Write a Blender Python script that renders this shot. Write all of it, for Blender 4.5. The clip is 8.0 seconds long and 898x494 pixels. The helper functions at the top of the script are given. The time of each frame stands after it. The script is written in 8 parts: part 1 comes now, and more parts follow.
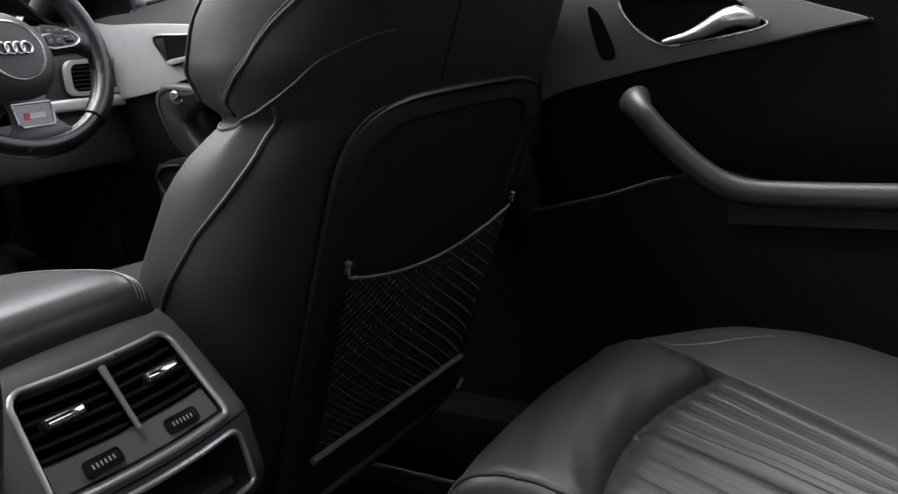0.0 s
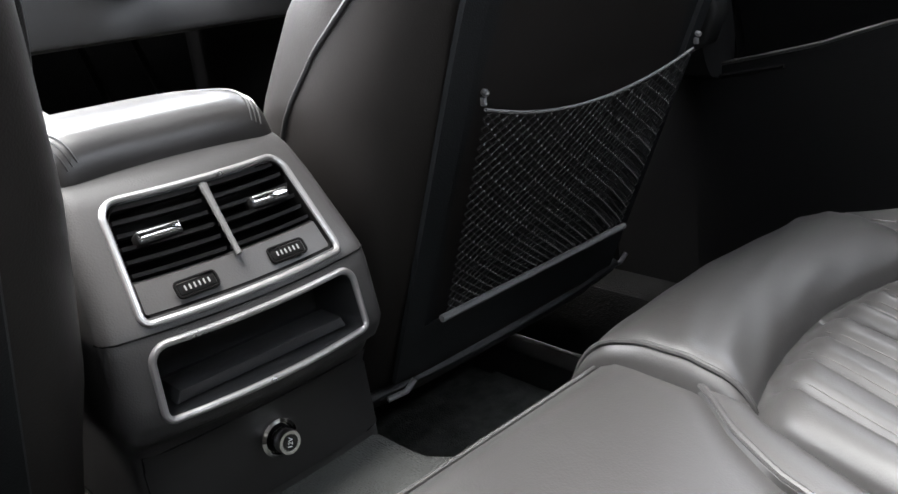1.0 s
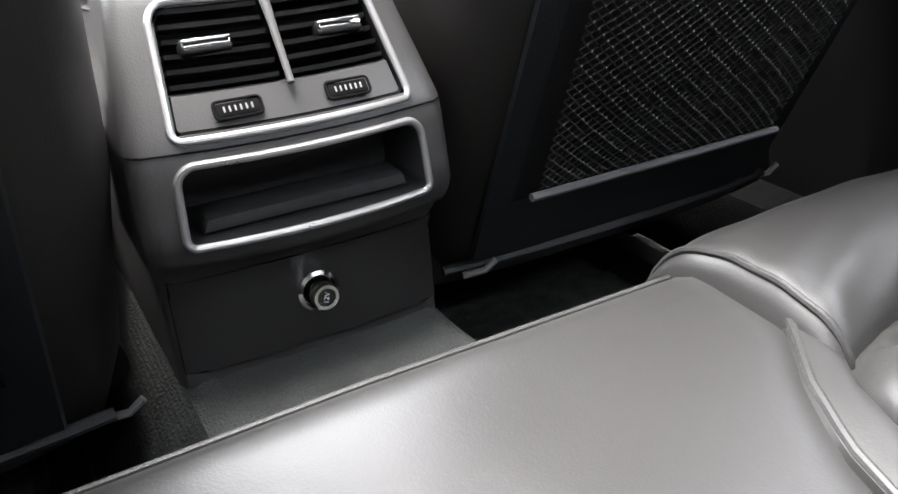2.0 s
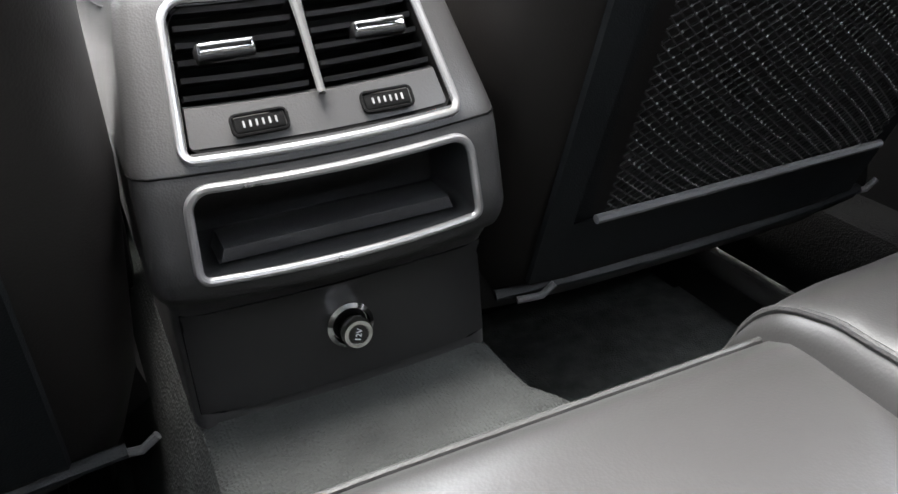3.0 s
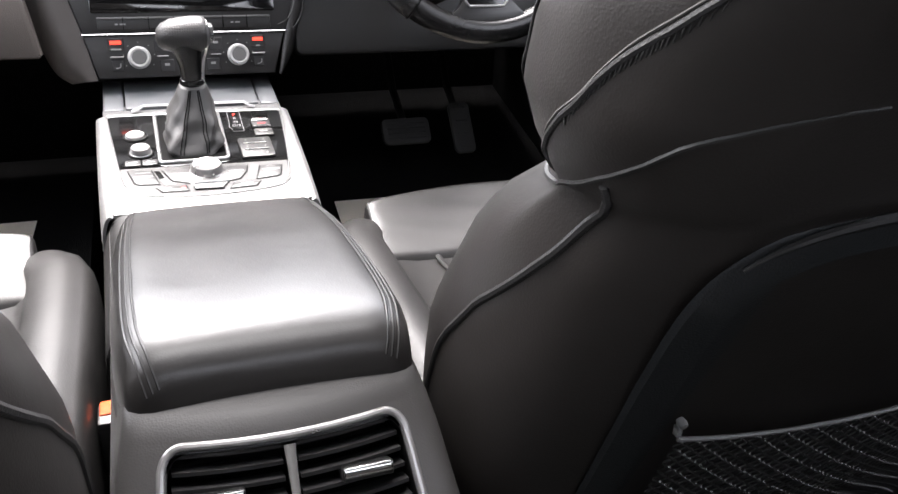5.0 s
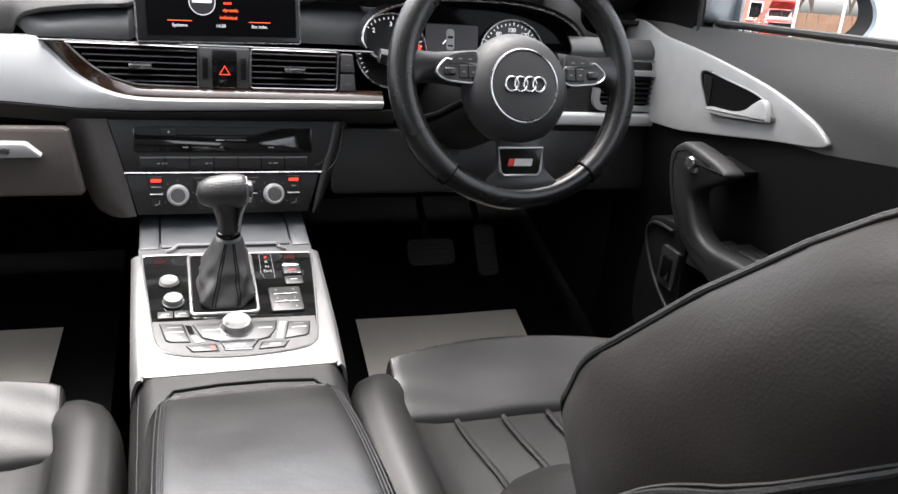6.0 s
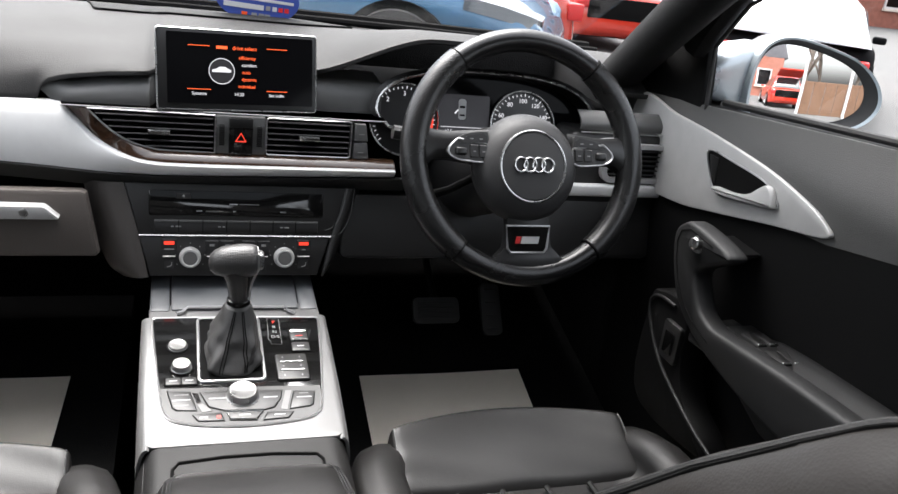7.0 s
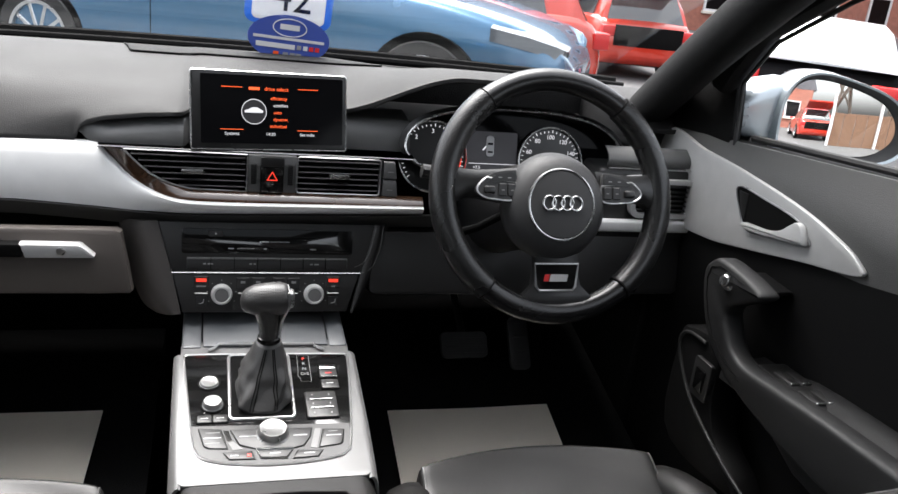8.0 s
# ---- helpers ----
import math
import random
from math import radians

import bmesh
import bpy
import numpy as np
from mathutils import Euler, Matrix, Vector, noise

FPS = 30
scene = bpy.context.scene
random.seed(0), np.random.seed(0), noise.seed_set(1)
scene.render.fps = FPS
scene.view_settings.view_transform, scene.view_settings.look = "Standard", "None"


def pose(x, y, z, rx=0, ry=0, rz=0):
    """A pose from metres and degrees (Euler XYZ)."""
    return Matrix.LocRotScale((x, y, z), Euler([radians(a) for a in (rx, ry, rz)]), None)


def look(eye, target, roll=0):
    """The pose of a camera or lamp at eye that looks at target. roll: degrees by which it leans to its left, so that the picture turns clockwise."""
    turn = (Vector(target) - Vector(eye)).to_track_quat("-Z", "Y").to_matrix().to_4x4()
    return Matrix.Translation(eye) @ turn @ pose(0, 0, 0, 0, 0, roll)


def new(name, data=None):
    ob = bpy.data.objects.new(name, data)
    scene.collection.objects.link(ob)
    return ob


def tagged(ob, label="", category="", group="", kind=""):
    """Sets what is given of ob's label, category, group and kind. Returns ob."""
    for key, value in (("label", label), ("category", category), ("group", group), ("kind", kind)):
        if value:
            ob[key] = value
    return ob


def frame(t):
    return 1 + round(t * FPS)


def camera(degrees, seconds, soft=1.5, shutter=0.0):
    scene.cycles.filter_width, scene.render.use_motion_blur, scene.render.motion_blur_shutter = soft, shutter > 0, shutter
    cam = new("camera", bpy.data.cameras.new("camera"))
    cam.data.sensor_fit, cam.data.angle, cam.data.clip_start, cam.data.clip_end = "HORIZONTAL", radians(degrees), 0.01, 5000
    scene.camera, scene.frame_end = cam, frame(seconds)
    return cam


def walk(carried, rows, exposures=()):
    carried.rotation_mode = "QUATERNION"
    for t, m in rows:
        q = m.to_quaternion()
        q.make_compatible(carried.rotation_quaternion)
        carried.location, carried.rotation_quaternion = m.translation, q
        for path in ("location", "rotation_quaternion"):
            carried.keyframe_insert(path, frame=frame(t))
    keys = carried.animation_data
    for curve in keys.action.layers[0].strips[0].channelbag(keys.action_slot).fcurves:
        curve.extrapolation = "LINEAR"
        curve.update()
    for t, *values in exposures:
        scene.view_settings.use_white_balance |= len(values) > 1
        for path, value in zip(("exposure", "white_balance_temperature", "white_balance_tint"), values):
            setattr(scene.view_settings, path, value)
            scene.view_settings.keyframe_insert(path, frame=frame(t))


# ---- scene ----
cam = camera(57.2, 8.0)
PATH = [
    (0, (-0.388, -0.558, 0.749), (1.247, 0.487, 0.266), -5.2),
    (0.5, (-0.353, -0.528, 0.695), (1.142, 0.661, 0.101), -6.2),
    (1, (-0.287, -0.531, 0.664), (0.995, 0.843, -0.02), -5.9),
    (1.5, (-0.227, -0.537, 0.636), (0.809, 0.946, -0.217), -2.6),
    (1.7, (-0.208, -0.533, 0.621), (0.757, 0.977, -0.266), -2.1),
    (3, (-0.136, -0.451, 0.608), (0.61, 1.147, -0.336), -2.3),
    (3.5, (-0.113, -0.426, 0.616), (0.56, 1.217, -0.305), -3.1),
    (4, (-0.106, -0.419, 0.688), (0.552, 1.239, -0.215), -2.1),
    (4.5, (-0.086, -0.414, 0.775), (0.586, 1.272, -0.066), 0.8),
    (5, (-0.062, -0.381, 0.849), (0.591, 1.311, 0.006), 2.5),
    (6.3, (-0.072, -0.316, 1.044), (0.558, 1.436, 0.312), 6.5),
    (6.5, (-0.072, -0.316, 1.057), (0.557, 1.443, 0.341), 6.9),
    (7, (-0.078, -0.311, 1.08), (0.543, 1.454, 0.376), 7.4),
    (7.5, (-0.082, -0.311, 1.084), (0.506, 1.479, 0.413), 7.0),
    (8, (-0.083, -0.309, 1.096), (0.477, 1.498, 0.445), 6.6),
]
EXPOSURES = [(0.0, 2.65, 6500, 14), (0.5, 3.75, 6500, 12), (1.0, 4.3, 6500, 11), (1.5, 4.65, 6550, 12), (3.0, 4.65, 6500, 10), (3.5, 4.85, 6500, 10), (4.0, 4.65, 6550, 13), (4.5, 4.2, 6600, 16), (5.0, 3.55, 6600, 15), (6.3, 2.6, 6550, 12), (8.0, 2.25, 6500, 11)]
walk(cam, [(t, look(eye, target, roll)) for t, eye, target, roll in PATH], EXPOSURES)

# ---- light ----
world = bpy.data.worlds.new("sky")
scene.world = world
world.use_nodes = True
_nt = world.node_tree
_sky = _nt.nodes.new("ShaderNodeTexSky")
_sky.sky_type, _sky.sun_disc = "NISHITA", False
_sky.sun_elevation, _sky.sun_rotation, _sky.air_density, _sky.dust_density = radians(67), radians(-14), 1.0, 6.0
_bg = _nt.nodes["Background"]
_bg.inputs["Strength"].default_value = 0.18
_hsv = _nt.nodes.new("ShaderNodeHueSaturation")
_hsv.inputs["Saturation"].default_value = 0.25
_nt.links.new(_sky.outputs[0], _hsv.inputs["Color"])
_nt.links.new(_hsv.outputs[0], _bg.inputs[0])
sun_data = bpy.data.lights.new("sun", "SUN")
sun_data.energy, sun_data.angle, sun_data.color = 1.0, radians(50), (1.0, 0.975, 0.965)
sun = new("sun", sun_data)
sun.matrix_world = look((-2, 8, 20), (0, 0, 0))


# ---- materials ----
def material(name, base, rough=0.5, metal=0.0, vary=0.08, scale=12.0, bump=0.0, bump_scale=300.0, fine=0.0, coat=0.0, spec=0.5, emit=None, emit_strength=0.0, island=0.0):
    """A surface with colour variation at a coarse scale, grain in the bump, and roughness that wanders."""
    m = bpy.data.materials.new(name)
    m.use_nodes = True
    nt = m.node_tree
    p = nt.nodes["Principled BSDF"]
    p.inputs["Roughness"].default_value, p.inputs["Metallic"].default_value = rough, metal
    p.inputs["Coat Weight"].default_value, p.inputs["Specular IOR Level"].default_value = coat, spec
    p.inputs["Coat Roughness"].default_value = 0.04
    p.inputs["Base Color"].default_value = (*base, 1)
    co = nt.nodes.new("ShaderNodeTexCoord")
    if vary:
        n = nt.nodes.new("ShaderNodeTexNoise")
        n.inputs["Scale"].default_value, n.inputs["Detail"].default_value = scale, 6
        nt.links.new(co.outputs["Object"], n.inputs["Vector"])
        r = nt.nodes.new("ShaderNodeMapRange")
        r.inputs["To Min"].default_value, r.inputs["To Max"].default_value = 1 - 2 * vary, 1 + 2 * vary
        nt.links.new(n.outputs["Fac"], r.inputs["Value"])
        mix = nt.nodes.new("ShaderNodeVectorMath")
        mix.operation = "SCALE"
        mix.inputs[0].default_value = base
        nt.links.new(r.outputs[0], mix.inputs["Scale"])
        nt.links.new(mix.outputs[0], p.inputs["Base Color"])
        r2 = nt.nodes.new("ShaderNodeMapRange")
        r2.inputs["To Min"].default_value, r2.inputs["To Max"].default_value = max(0.02, rough - 0.08), min(1, rough + 0.08)
        nt.links.new(n.outputs["Fac"], r2.inputs["Value"])
        nt.links.new(r2.outputs[0], p.inputs["Roughness"])
    if bump:
        v = nt.nodes.new("ShaderNodeTexVoronoi")
        v.inputs["Scale"].default_value = bump_scale
        nt.links.new(co.outputs["Object"], v.inputs["Vector"])
        b = nt.nodes.new("ShaderNodeBump")
        b.inputs["Strength"].default_value, b.inputs["Distance"].default_value = bump, 0.001
        nt.links.new(v.outputs["Distance"], b.inputs["Height"])
        last = b
        if fine:
            n2 = nt.nodes.new("ShaderNodeTexNoise")
            n2.inputs["Scale"].default_value, n2.inputs["Detail"].default_value = 18, 4
            nt.links.new(co.outputs["Object"], n2.inputs["Vector"])
            b2 = nt.nodes.new("ShaderNodeBump")
            b2.inputs["Strength"].default_value, b2.inputs["Distance"].default_value = fine, 0.006
            nt.links.new(n2.outputs["Fac"], b2.inputs["Height"])
            nt.links.new(b.outputs[0], b2.inputs["Normal"])
            last = b2
        nt.links.new(last.outputs[0], p.inputs["Normal"])
    if emit:
        p.inputs["Emission Color"].default_value = (*emit, 1)
        p.inputs["Emission Strength"].default_value = emit_strength
    return m


def glass(name, tint=(1, 1, 1), rough=0.0):
    """A thin pane: mostly clear, with a reflection that grows at grazing angles."""
    m = bpy.data.materials.new(name)
    m.use_nodes = True
    nt = m.node_tree
    nt.nodes.remove(nt.nodes["Principled BSDF"])
    t, g, f, k, mx = (nt.nodes.new(n) for n in ("ShaderNodeBsdfTransparent", "ShaderNodeBsdfGlossy", "ShaderNodeLayerWeight", "ShaderNodeMath", "ShaderNodeMixShader"))
    t.inputs[0].default_value = (*tint, 1)
    g.inputs["Roughness"].default_value = rough
    f.inputs[0].default_value = 0.5
    k.operation, k.inputs[1].default_value = "POWER", 4.0
    half = nt.nodes.new("ShaderNodeMath")
    half.operation, half.inputs[1].default_value = "MULTIPLY_ADD", 0.35
    half.inputs[2].default_value = 0.02
    nt.links.new(f.outputs["Facing"], k.inputs[0])
    nt.links.new(k.outputs[0], half.inputs[0])
    nt.links.new(half.outputs[0], mx.inputs[0])
    nt.links.new(t.outputs[0], mx.inputs[1])
    nt.links.new(g.outputs[0], mx.inputs[2])
    nt.links.new(mx.outputs[0], nt.nodes["Material Output"].inputs[0])
    return m


LEATHER = material("black_leather", (0.0112, 0.0096, 0.0086), 0.46, spec=0.45, vary=0.1, scale=9, bump=0.09, bump_scale=620, fine=0.08)
LEATHER_SOFT = material("soft_black_leather", (0.0130, 0.0129, 0.0128), 0.39, spec=0.55, vary=0.1, scale=7, bump=0.06, bump_scale=620, fine=0.10)
ARM_LEATHER = material("polished_armrest_leather", (0.0085, 0.0080, 0.0076), 0.35, spec=0.8, vary=0.12, scale=14, bump=0.06, bump_scale=620, fine=0.14)
SEAT_LEATHER = material("smooth_seat_leather", (0.0085, 0.0082, 0.008), 0.46, spec=0.40, vary=0.12, scale=11, bump=0.09, bump_scale=620, fine=0.12)
PIPING = material("piping", (0.02, 0.02, 0.02), 0.38, vary=0.05, bump=0.2, bump_scale=700)
EDGE_PIPING = material("worn_piping", (0.019, 0.019, 0.0185), 0.35, vary=0.15, scale=40, bump=0.2, bump_scale=700)
THREAD = material("thread", (0.06, 0.058, 0.055), 0.7, vary=0.1, scale=200)
PLASTIC = material("grained_black_plastic", (0.0058, 0.0058, 0.006), 0.52, vary=0.07, scale=14, bump=0.25, bump_scale=900, spec=0.28)
DOOR_TOP = material("soft_door_top", (0.078, 0.0775, 0.076), 0.55, spec=0.35, vary=0.06, scale=10, bump=0.3, bump_scale=800)
# Warm grey, raised to stand for light falling on the stack's left cheek.
LIT_CHEEK = material("lit_warm_grey_cheek", (0.048, 0.043, 0.040), 0.45, vary=0.06, scale=16, bump=0.12, bump_scale=900)
SOFT_PAD = material("soft_dash_skin", (0.0185, 0.0182, 0.0178), 0.66, spec=0.3, vary=0.06, scale=10, bump=0.3, bump_scale=800)
CONSOLE = material("grey_soft_plastic", (0.031, 0.0305, 0.030), 0.42, vary=0.08, scale=16, bump=0.12, bump_scale=700)
SHELL = material("seat_shell_plastic", (0.0055, 0.0068, 0.0078), 0.5, vary=0.06, scale=12, bump=0.2, bump_scale=700)
GLOSS = material("piano_black", (0.004, 0.004, 0.004), 0.08, vary=0.05, coat=0.6)
SATIN = material("satin_black", (0.009, 0.009, 0.009), 0.35, vary=0.06, scale=20)
SLAT = material("vent_slat", (0.017, 0.017, 0.0175), 0.36, vary=0.06, scale=25)
# Near-black for seams, gaps and hollows; a hollow's shade is in this colour.
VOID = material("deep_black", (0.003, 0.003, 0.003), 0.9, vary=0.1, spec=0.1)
SILVER = material("matt_aluminium", (0.17, 0.17, 0.169), 0.44, metal=0.4, vary=0.05, scale=30, bump=0.05, bump_scale=1500)
TRIM_SILVER = material("satin_aluminium_trim", (0.68, 0.68, 0.67), 0.34, metal=0.1, vary=0.05, scale=30, bump=0.05, bump_scale=1500)
CHROME = material("satin_chrome", (0.52, 0.52, 0.515), 0.27, metal=1.0, vary=0.04, scale=40)
BRIGHT = material("polished_chrome", (0.78, 0.78, 0.77), 0.09, metal=1.0, vary=0.03, scale=40)
CARPET = material("dark_carpet", (0.088, 0.092, 0.088), 0.95, vary=0.35, scale=45, bump=0.9, bump_scale=420, fine=0.5, spec=0.1)
CARPET_GREY = material("worn_grey_carpet", (0.044, 0.046, 0.044), 0.95, vary=0.48, scale=10, bump=0.9, bump_scale=420, fine=0.5, spec=0.1)


def combed(m, scale, strength):
    """Adds the fine rows of a needled carpet to a material's relief."""
    nt = m.node_tree
    p = nt.nodes["Principled BSDF"]
    co, wave, b = (nt.nodes.new(n) for n in ("ShaderNodeTexCoord", "ShaderNodeTexWave", "ShaderNodeBump"))
    wave.inputs["Scale"].default_value, wave.inputs["Distortion"].default_value = scale, 2.5
    wave.inputs["Detail"].default_value, wave.inputs["Detail Scale"].default_value = 3.0, 2.0
    b.inputs["Strength"].default_value, b.inputs["Distance"].default_value = strength, 0.002
    nt.links.new(co.outputs["Object"], wave.inputs["Vector"])
    nt.links.new(wave.outputs["Fac"], b.inputs["Height"])
    nt.links.new(p.inputs["Normal"].links[0].from_socket, b.inputs["Normal"])
    nt.links.new(b.outputs[0], p.inputs["Normal"])


def perforated(m, scale, strength):
    """Adds rows of small holes to a leather's relief."""
    nt = m.node_tree
    p = nt.nodes["Principled BSDF"]
    co, cell, ramp, b = (nt.nodes.new(n) for n in ("ShaderNodeTexCoord", "ShaderNodeTexVoronoi", "ShaderNodeMapRange", "ShaderNodeBump"))
    cell.inputs["Scale"].default_value, cell.inputs["Randomness"].default_value = scale, 0.25
    ramp.inputs["From Min"].default_value, ramp.inputs["From Max"].default_value = 0.22, 0.42
    b.inputs["Strength"].default_value, b.inputs["Distance"].default_value = strength, 0.0012
    nt.links.new(co.outputs["Object"], cell.inputs["Vector"])
    nt.links.new(cell.outputs["Distance"], ramp.inputs["Value"])
    nt.links.new(ramp.outputs[0], b.inputs["Height"])
    nt.links.new(p.inputs["Normal"].links[0].from_socket, b.inputs["Normal"])
    nt.links.new(b.outputs[0], p.inputs["Normal"])


combed(CARPET_GREY, 120, 0.15)
PAPER = material("brown_paper", (0.88, 0.81, 0.70), 0.8, vary=0.05, scale=10, bump=0.1, bump_scale=200)
HEADLINER = material("black_headliner", (0.03, 0.03, 0.03), 0.9, vary=0.05, scale=60, bump=0.3, bump_scale=900)
ORANGE = material("orange_plastic", (0.75, 0.09, 0.02), 0.6, vary=0.05, spec=0.15)
RED_LED = material("red_light", (0.3, 0.01, 0.005), 0.5, vary=0, emit=(1.0, 0.06, 0.03), emit_strength=0.25)
ORANGE_TEXT = material("orange_display", (0.2, 0.03, 0.01), 0.5, vary=0, emit=(1.0, 0.13, 0.03), emit_strength=0.30)
WHITE_TEXT = material("white_display", (0.3, 0.3, 0.3), 0.5, vary=0, emit=(0.9, 0.9, 0.95), emit_strength=0.18)
GREY_DISPLAY = material("grey_display", (0.02, 0.02, 0.02), 0.3, vary=0, emit=(0.35, 0.33, 0.40), emit_strength=0.008)
MARK = material("white_print", (0.5, 0.5, 0.5), 0.6, vary=0)
MARK_DIM = material("grey_print", (0.22, 0.22, 0.22), 0.6, vary=0)
RED_MARK = material("red_print", (0.55, 0.02, 0.02), 0.4, vary=0)
SCREEN = material("display_glass", (0.004, 0.004, 0.0045), 0.08, vary=0, spec=0.06)
TRIM_METAL = material("brushed_frame_metal", (0.42, 0.42, 0.42), 0.30, metal=0.85, vary=0.06, scale=40, bump=0.04, bump_scale=1500)
# The cabin carpet again, with the shade of low places put into its colour.
SHADED_CARPET = material("shaded_carpet", (0.006, 0.006, 0.006), 0.95, vary=0.3, scale=45, bump=0.9, bump_scale=420, spec=0.1)
BLACK_PAINT = material("black_paint", (0.006, 0.006, 0.0065), 0.9, vary=0.05, spec=0.03)
STACK = material("stack_grey_plastic", (0.024, 0.0238, 0.0236), 0.42, vary=0.06, scale=20, bump=0.05, bump_scale=1200)
SWITCH_GREY = material("grey_switch_panel", (0.095, 0.095, 0.094), 0.42, vary=0.06, scale=30, bump=0.08, bump_scale=1200)
# The dash band's aluminium, darkened because the door trim catches less light.
DIMMED_TRIM = material("dimmed_aluminium_trim", (0.42, 0.42, 0.413), 0.42, metal=0.1, vary=0.06, scale=30, bump=0.06, bump_scale=1500)
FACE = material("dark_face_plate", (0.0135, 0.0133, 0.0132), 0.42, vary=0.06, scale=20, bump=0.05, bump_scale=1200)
KEYCAP = material("dark_grey_key", (0.011, 0.011, 0.0112), 0.45, vary=0.06, scale=30)
RIM_LEATHER = material("worn_wheel_leather", (0.0065, 0.0065, 0.0066), 0.25, vary=0.12, scale=25, bump=0.06, bump_scale=900)
PILLAR = material("pillar_cloth", (0.0035, 0.0035, 0.0036), 0.85, vary=0.06, scale=60, bump=0.25, bump_scale=900, spec=0.2)
RUBBER = material("rubber", (0.02, 0.02, 0.02), 0.75, vary=0.15, scale=30)
PANE = glass("clear_glass", (0.965, 0.975, 0.975))
# Tint sets how much light the added roof opening lets in.
ADDED_ROOF_GLASS = glass("added_roof_glass", (0.32, 0.33, 0.33))
MIRROR = material("mirror", (0.9, 0.9, 0.9), 0.01, metal=1.0, vary=0)
SILVER_PAINT = material("silver_blue_paint", (0.36, 0.41, 0.44), 0.3, metal=0.5, vary=0.03, coat=0.8)
BLUE_PAINT = material("blue_paint", (0.055, 0.15, 0.26), 0.24, metal=0.45, vary=0.015, scale=3, coat=0.9)
RED_PAINT = material("red_paint", (0.50, 0.035, 0.018), 0.22, metal=0.1, vary=0.05, coat=0.9)
WHITE_PAINT = material("white_paint", (0.52, 0.53, 0.54), 0.3, vary=0.03, coat=0.8)
ALLOY = material("alloy", (0.55, 0.56, 0.57), 0.3, metal=0.9, vary=0.05)
CAR_GLASS = material("dark_car_glass", (0.02, 0.022, 0.024), 0.03, vary=0.05, spec=0.9, coat=1.0)
TARMAC = material("tarmac", (0.08, 0.08, 0.079), 0.9, vary=0.2, scale=4, bump=0.6, bump_scale=120)
BRICK = material("brick", (0.26, 0.10, 0.07), 0.85, vary=0.25, scale=5, bump=0.4, bump_scale=40)
WOOD = material("fence_wood", (0.13, 0.07, 0.04), 0.8, vary=0.25, scale=8, bump=0.3, bump_scale=60)
BARK = material("bark", (0.10, 0.085, 0.07), 0.9, vary=0.3, scale=10, bump=0.6, bump_scale=50)
TAG_BLUE = material("blue_card", (0.03, 0.06, 0.27), 0.45, vary=0.03)
TAG_BRIGHT = material("bright_blue_card", (0.02, 0.14, 0.62), 0.45, vary=0.03)
TAG_WHITE = material("white_card", (0.72, 0.72, 0.72), 0.55, vary=0.03)


# ---- building helpers ----
def link_mesh(name, bm, mat, sharp=35):
    bmesh.ops.recalc_face_normals(bm, faces=bm.faces[:])
    me = bpy.data.meshes.new(name)
    bm.to_mesh(me)
    bm.free()
    me.materials.append(mat)
    me.shade_smooth()
    me.set_sharp_from_angle(angle=radians(sharp))
    return new(name, me)


def thing(name, label, category, group="", kind="", at=(0, 0, 0)):
    ob = new(name)
    ob.location = at
    ob.empty_display_size = 0.05
    return tagged(ob, label, category, group, kind)


LOCAL = []   # things whose parts are built about their own origin


def part(name, bm, mat, parent, label="", sharp=35, kind=""):
    ob = link_mesh(name, bm, mat, sharp)
    ob.parent = parent
    if parent.type == "EMPTY" and parent not in LOCAL:
        ob.matrix_parent_inverse = parent.matrix_basis.inverted()
    if label or kind:
        tagged(ob, label, kind=kind)
    return ob


def structure(name, bm, mat, label, category, sharp=35):
    return tagged(link_mesh(name, bm, mat, sharp), label, category, kind="structure")


def put(bm, other, m=None):
    """Adds the mesh other to bm."""
    me = bpy.data.meshes.new("tmp")
    if m is not None:
        bmesh.ops.transform(other, matrix=m, verts=other.verts[:])
    other.to_mesh(me)
    other.free()
    bm.from_mesh(me)
    bpy.data.meshes.remove(me)
    return bm


def rbox(x0, x1, y0, y1, z0, z1, r=0.003, seg=2, m=None):
    bm = bmesh.new()
    bmesh.ops.create_cube(bm, size=1)
    bmesh.ops.transform(bm, matrix=Matrix.Translation(((x0 + x1) / 2, (y0 + y1) / 2, (z0 + z1) / 2)) @ Matrix.Diagonal((x1 - x0, y1 - y0, z1 - z0, 1)), verts=bm.verts[:])
    if r > 0:
        bmesh.ops.bevel(bm, geom=bm.edges[:], offset=r, segments=seg, profile=0.5, affect="EDGES")
    if m is not None:
        bmesh.ops.transform(bm, matrix=m, verts=bm.verts[:])
    return bm


def grid(f, us, vs, wrap=False):
    """A sheet through f(u, v)."""
    bm = bmesh.new()
    rows = [[bm.verts.new(f(u, v)) for u in us] for v in vs]
    n = len(us)
    for a, b in zip(rows, rows[1:]):
        for i in range(n if wrap else n - 1):
            bm.faces.new((a[i], a[(i + 1) % n], b[(i + 1) % n], b[i]))
    return bm


def span(a, b, n):
    return [a + (b - a) * i / (n - 1) for i in range(n)]


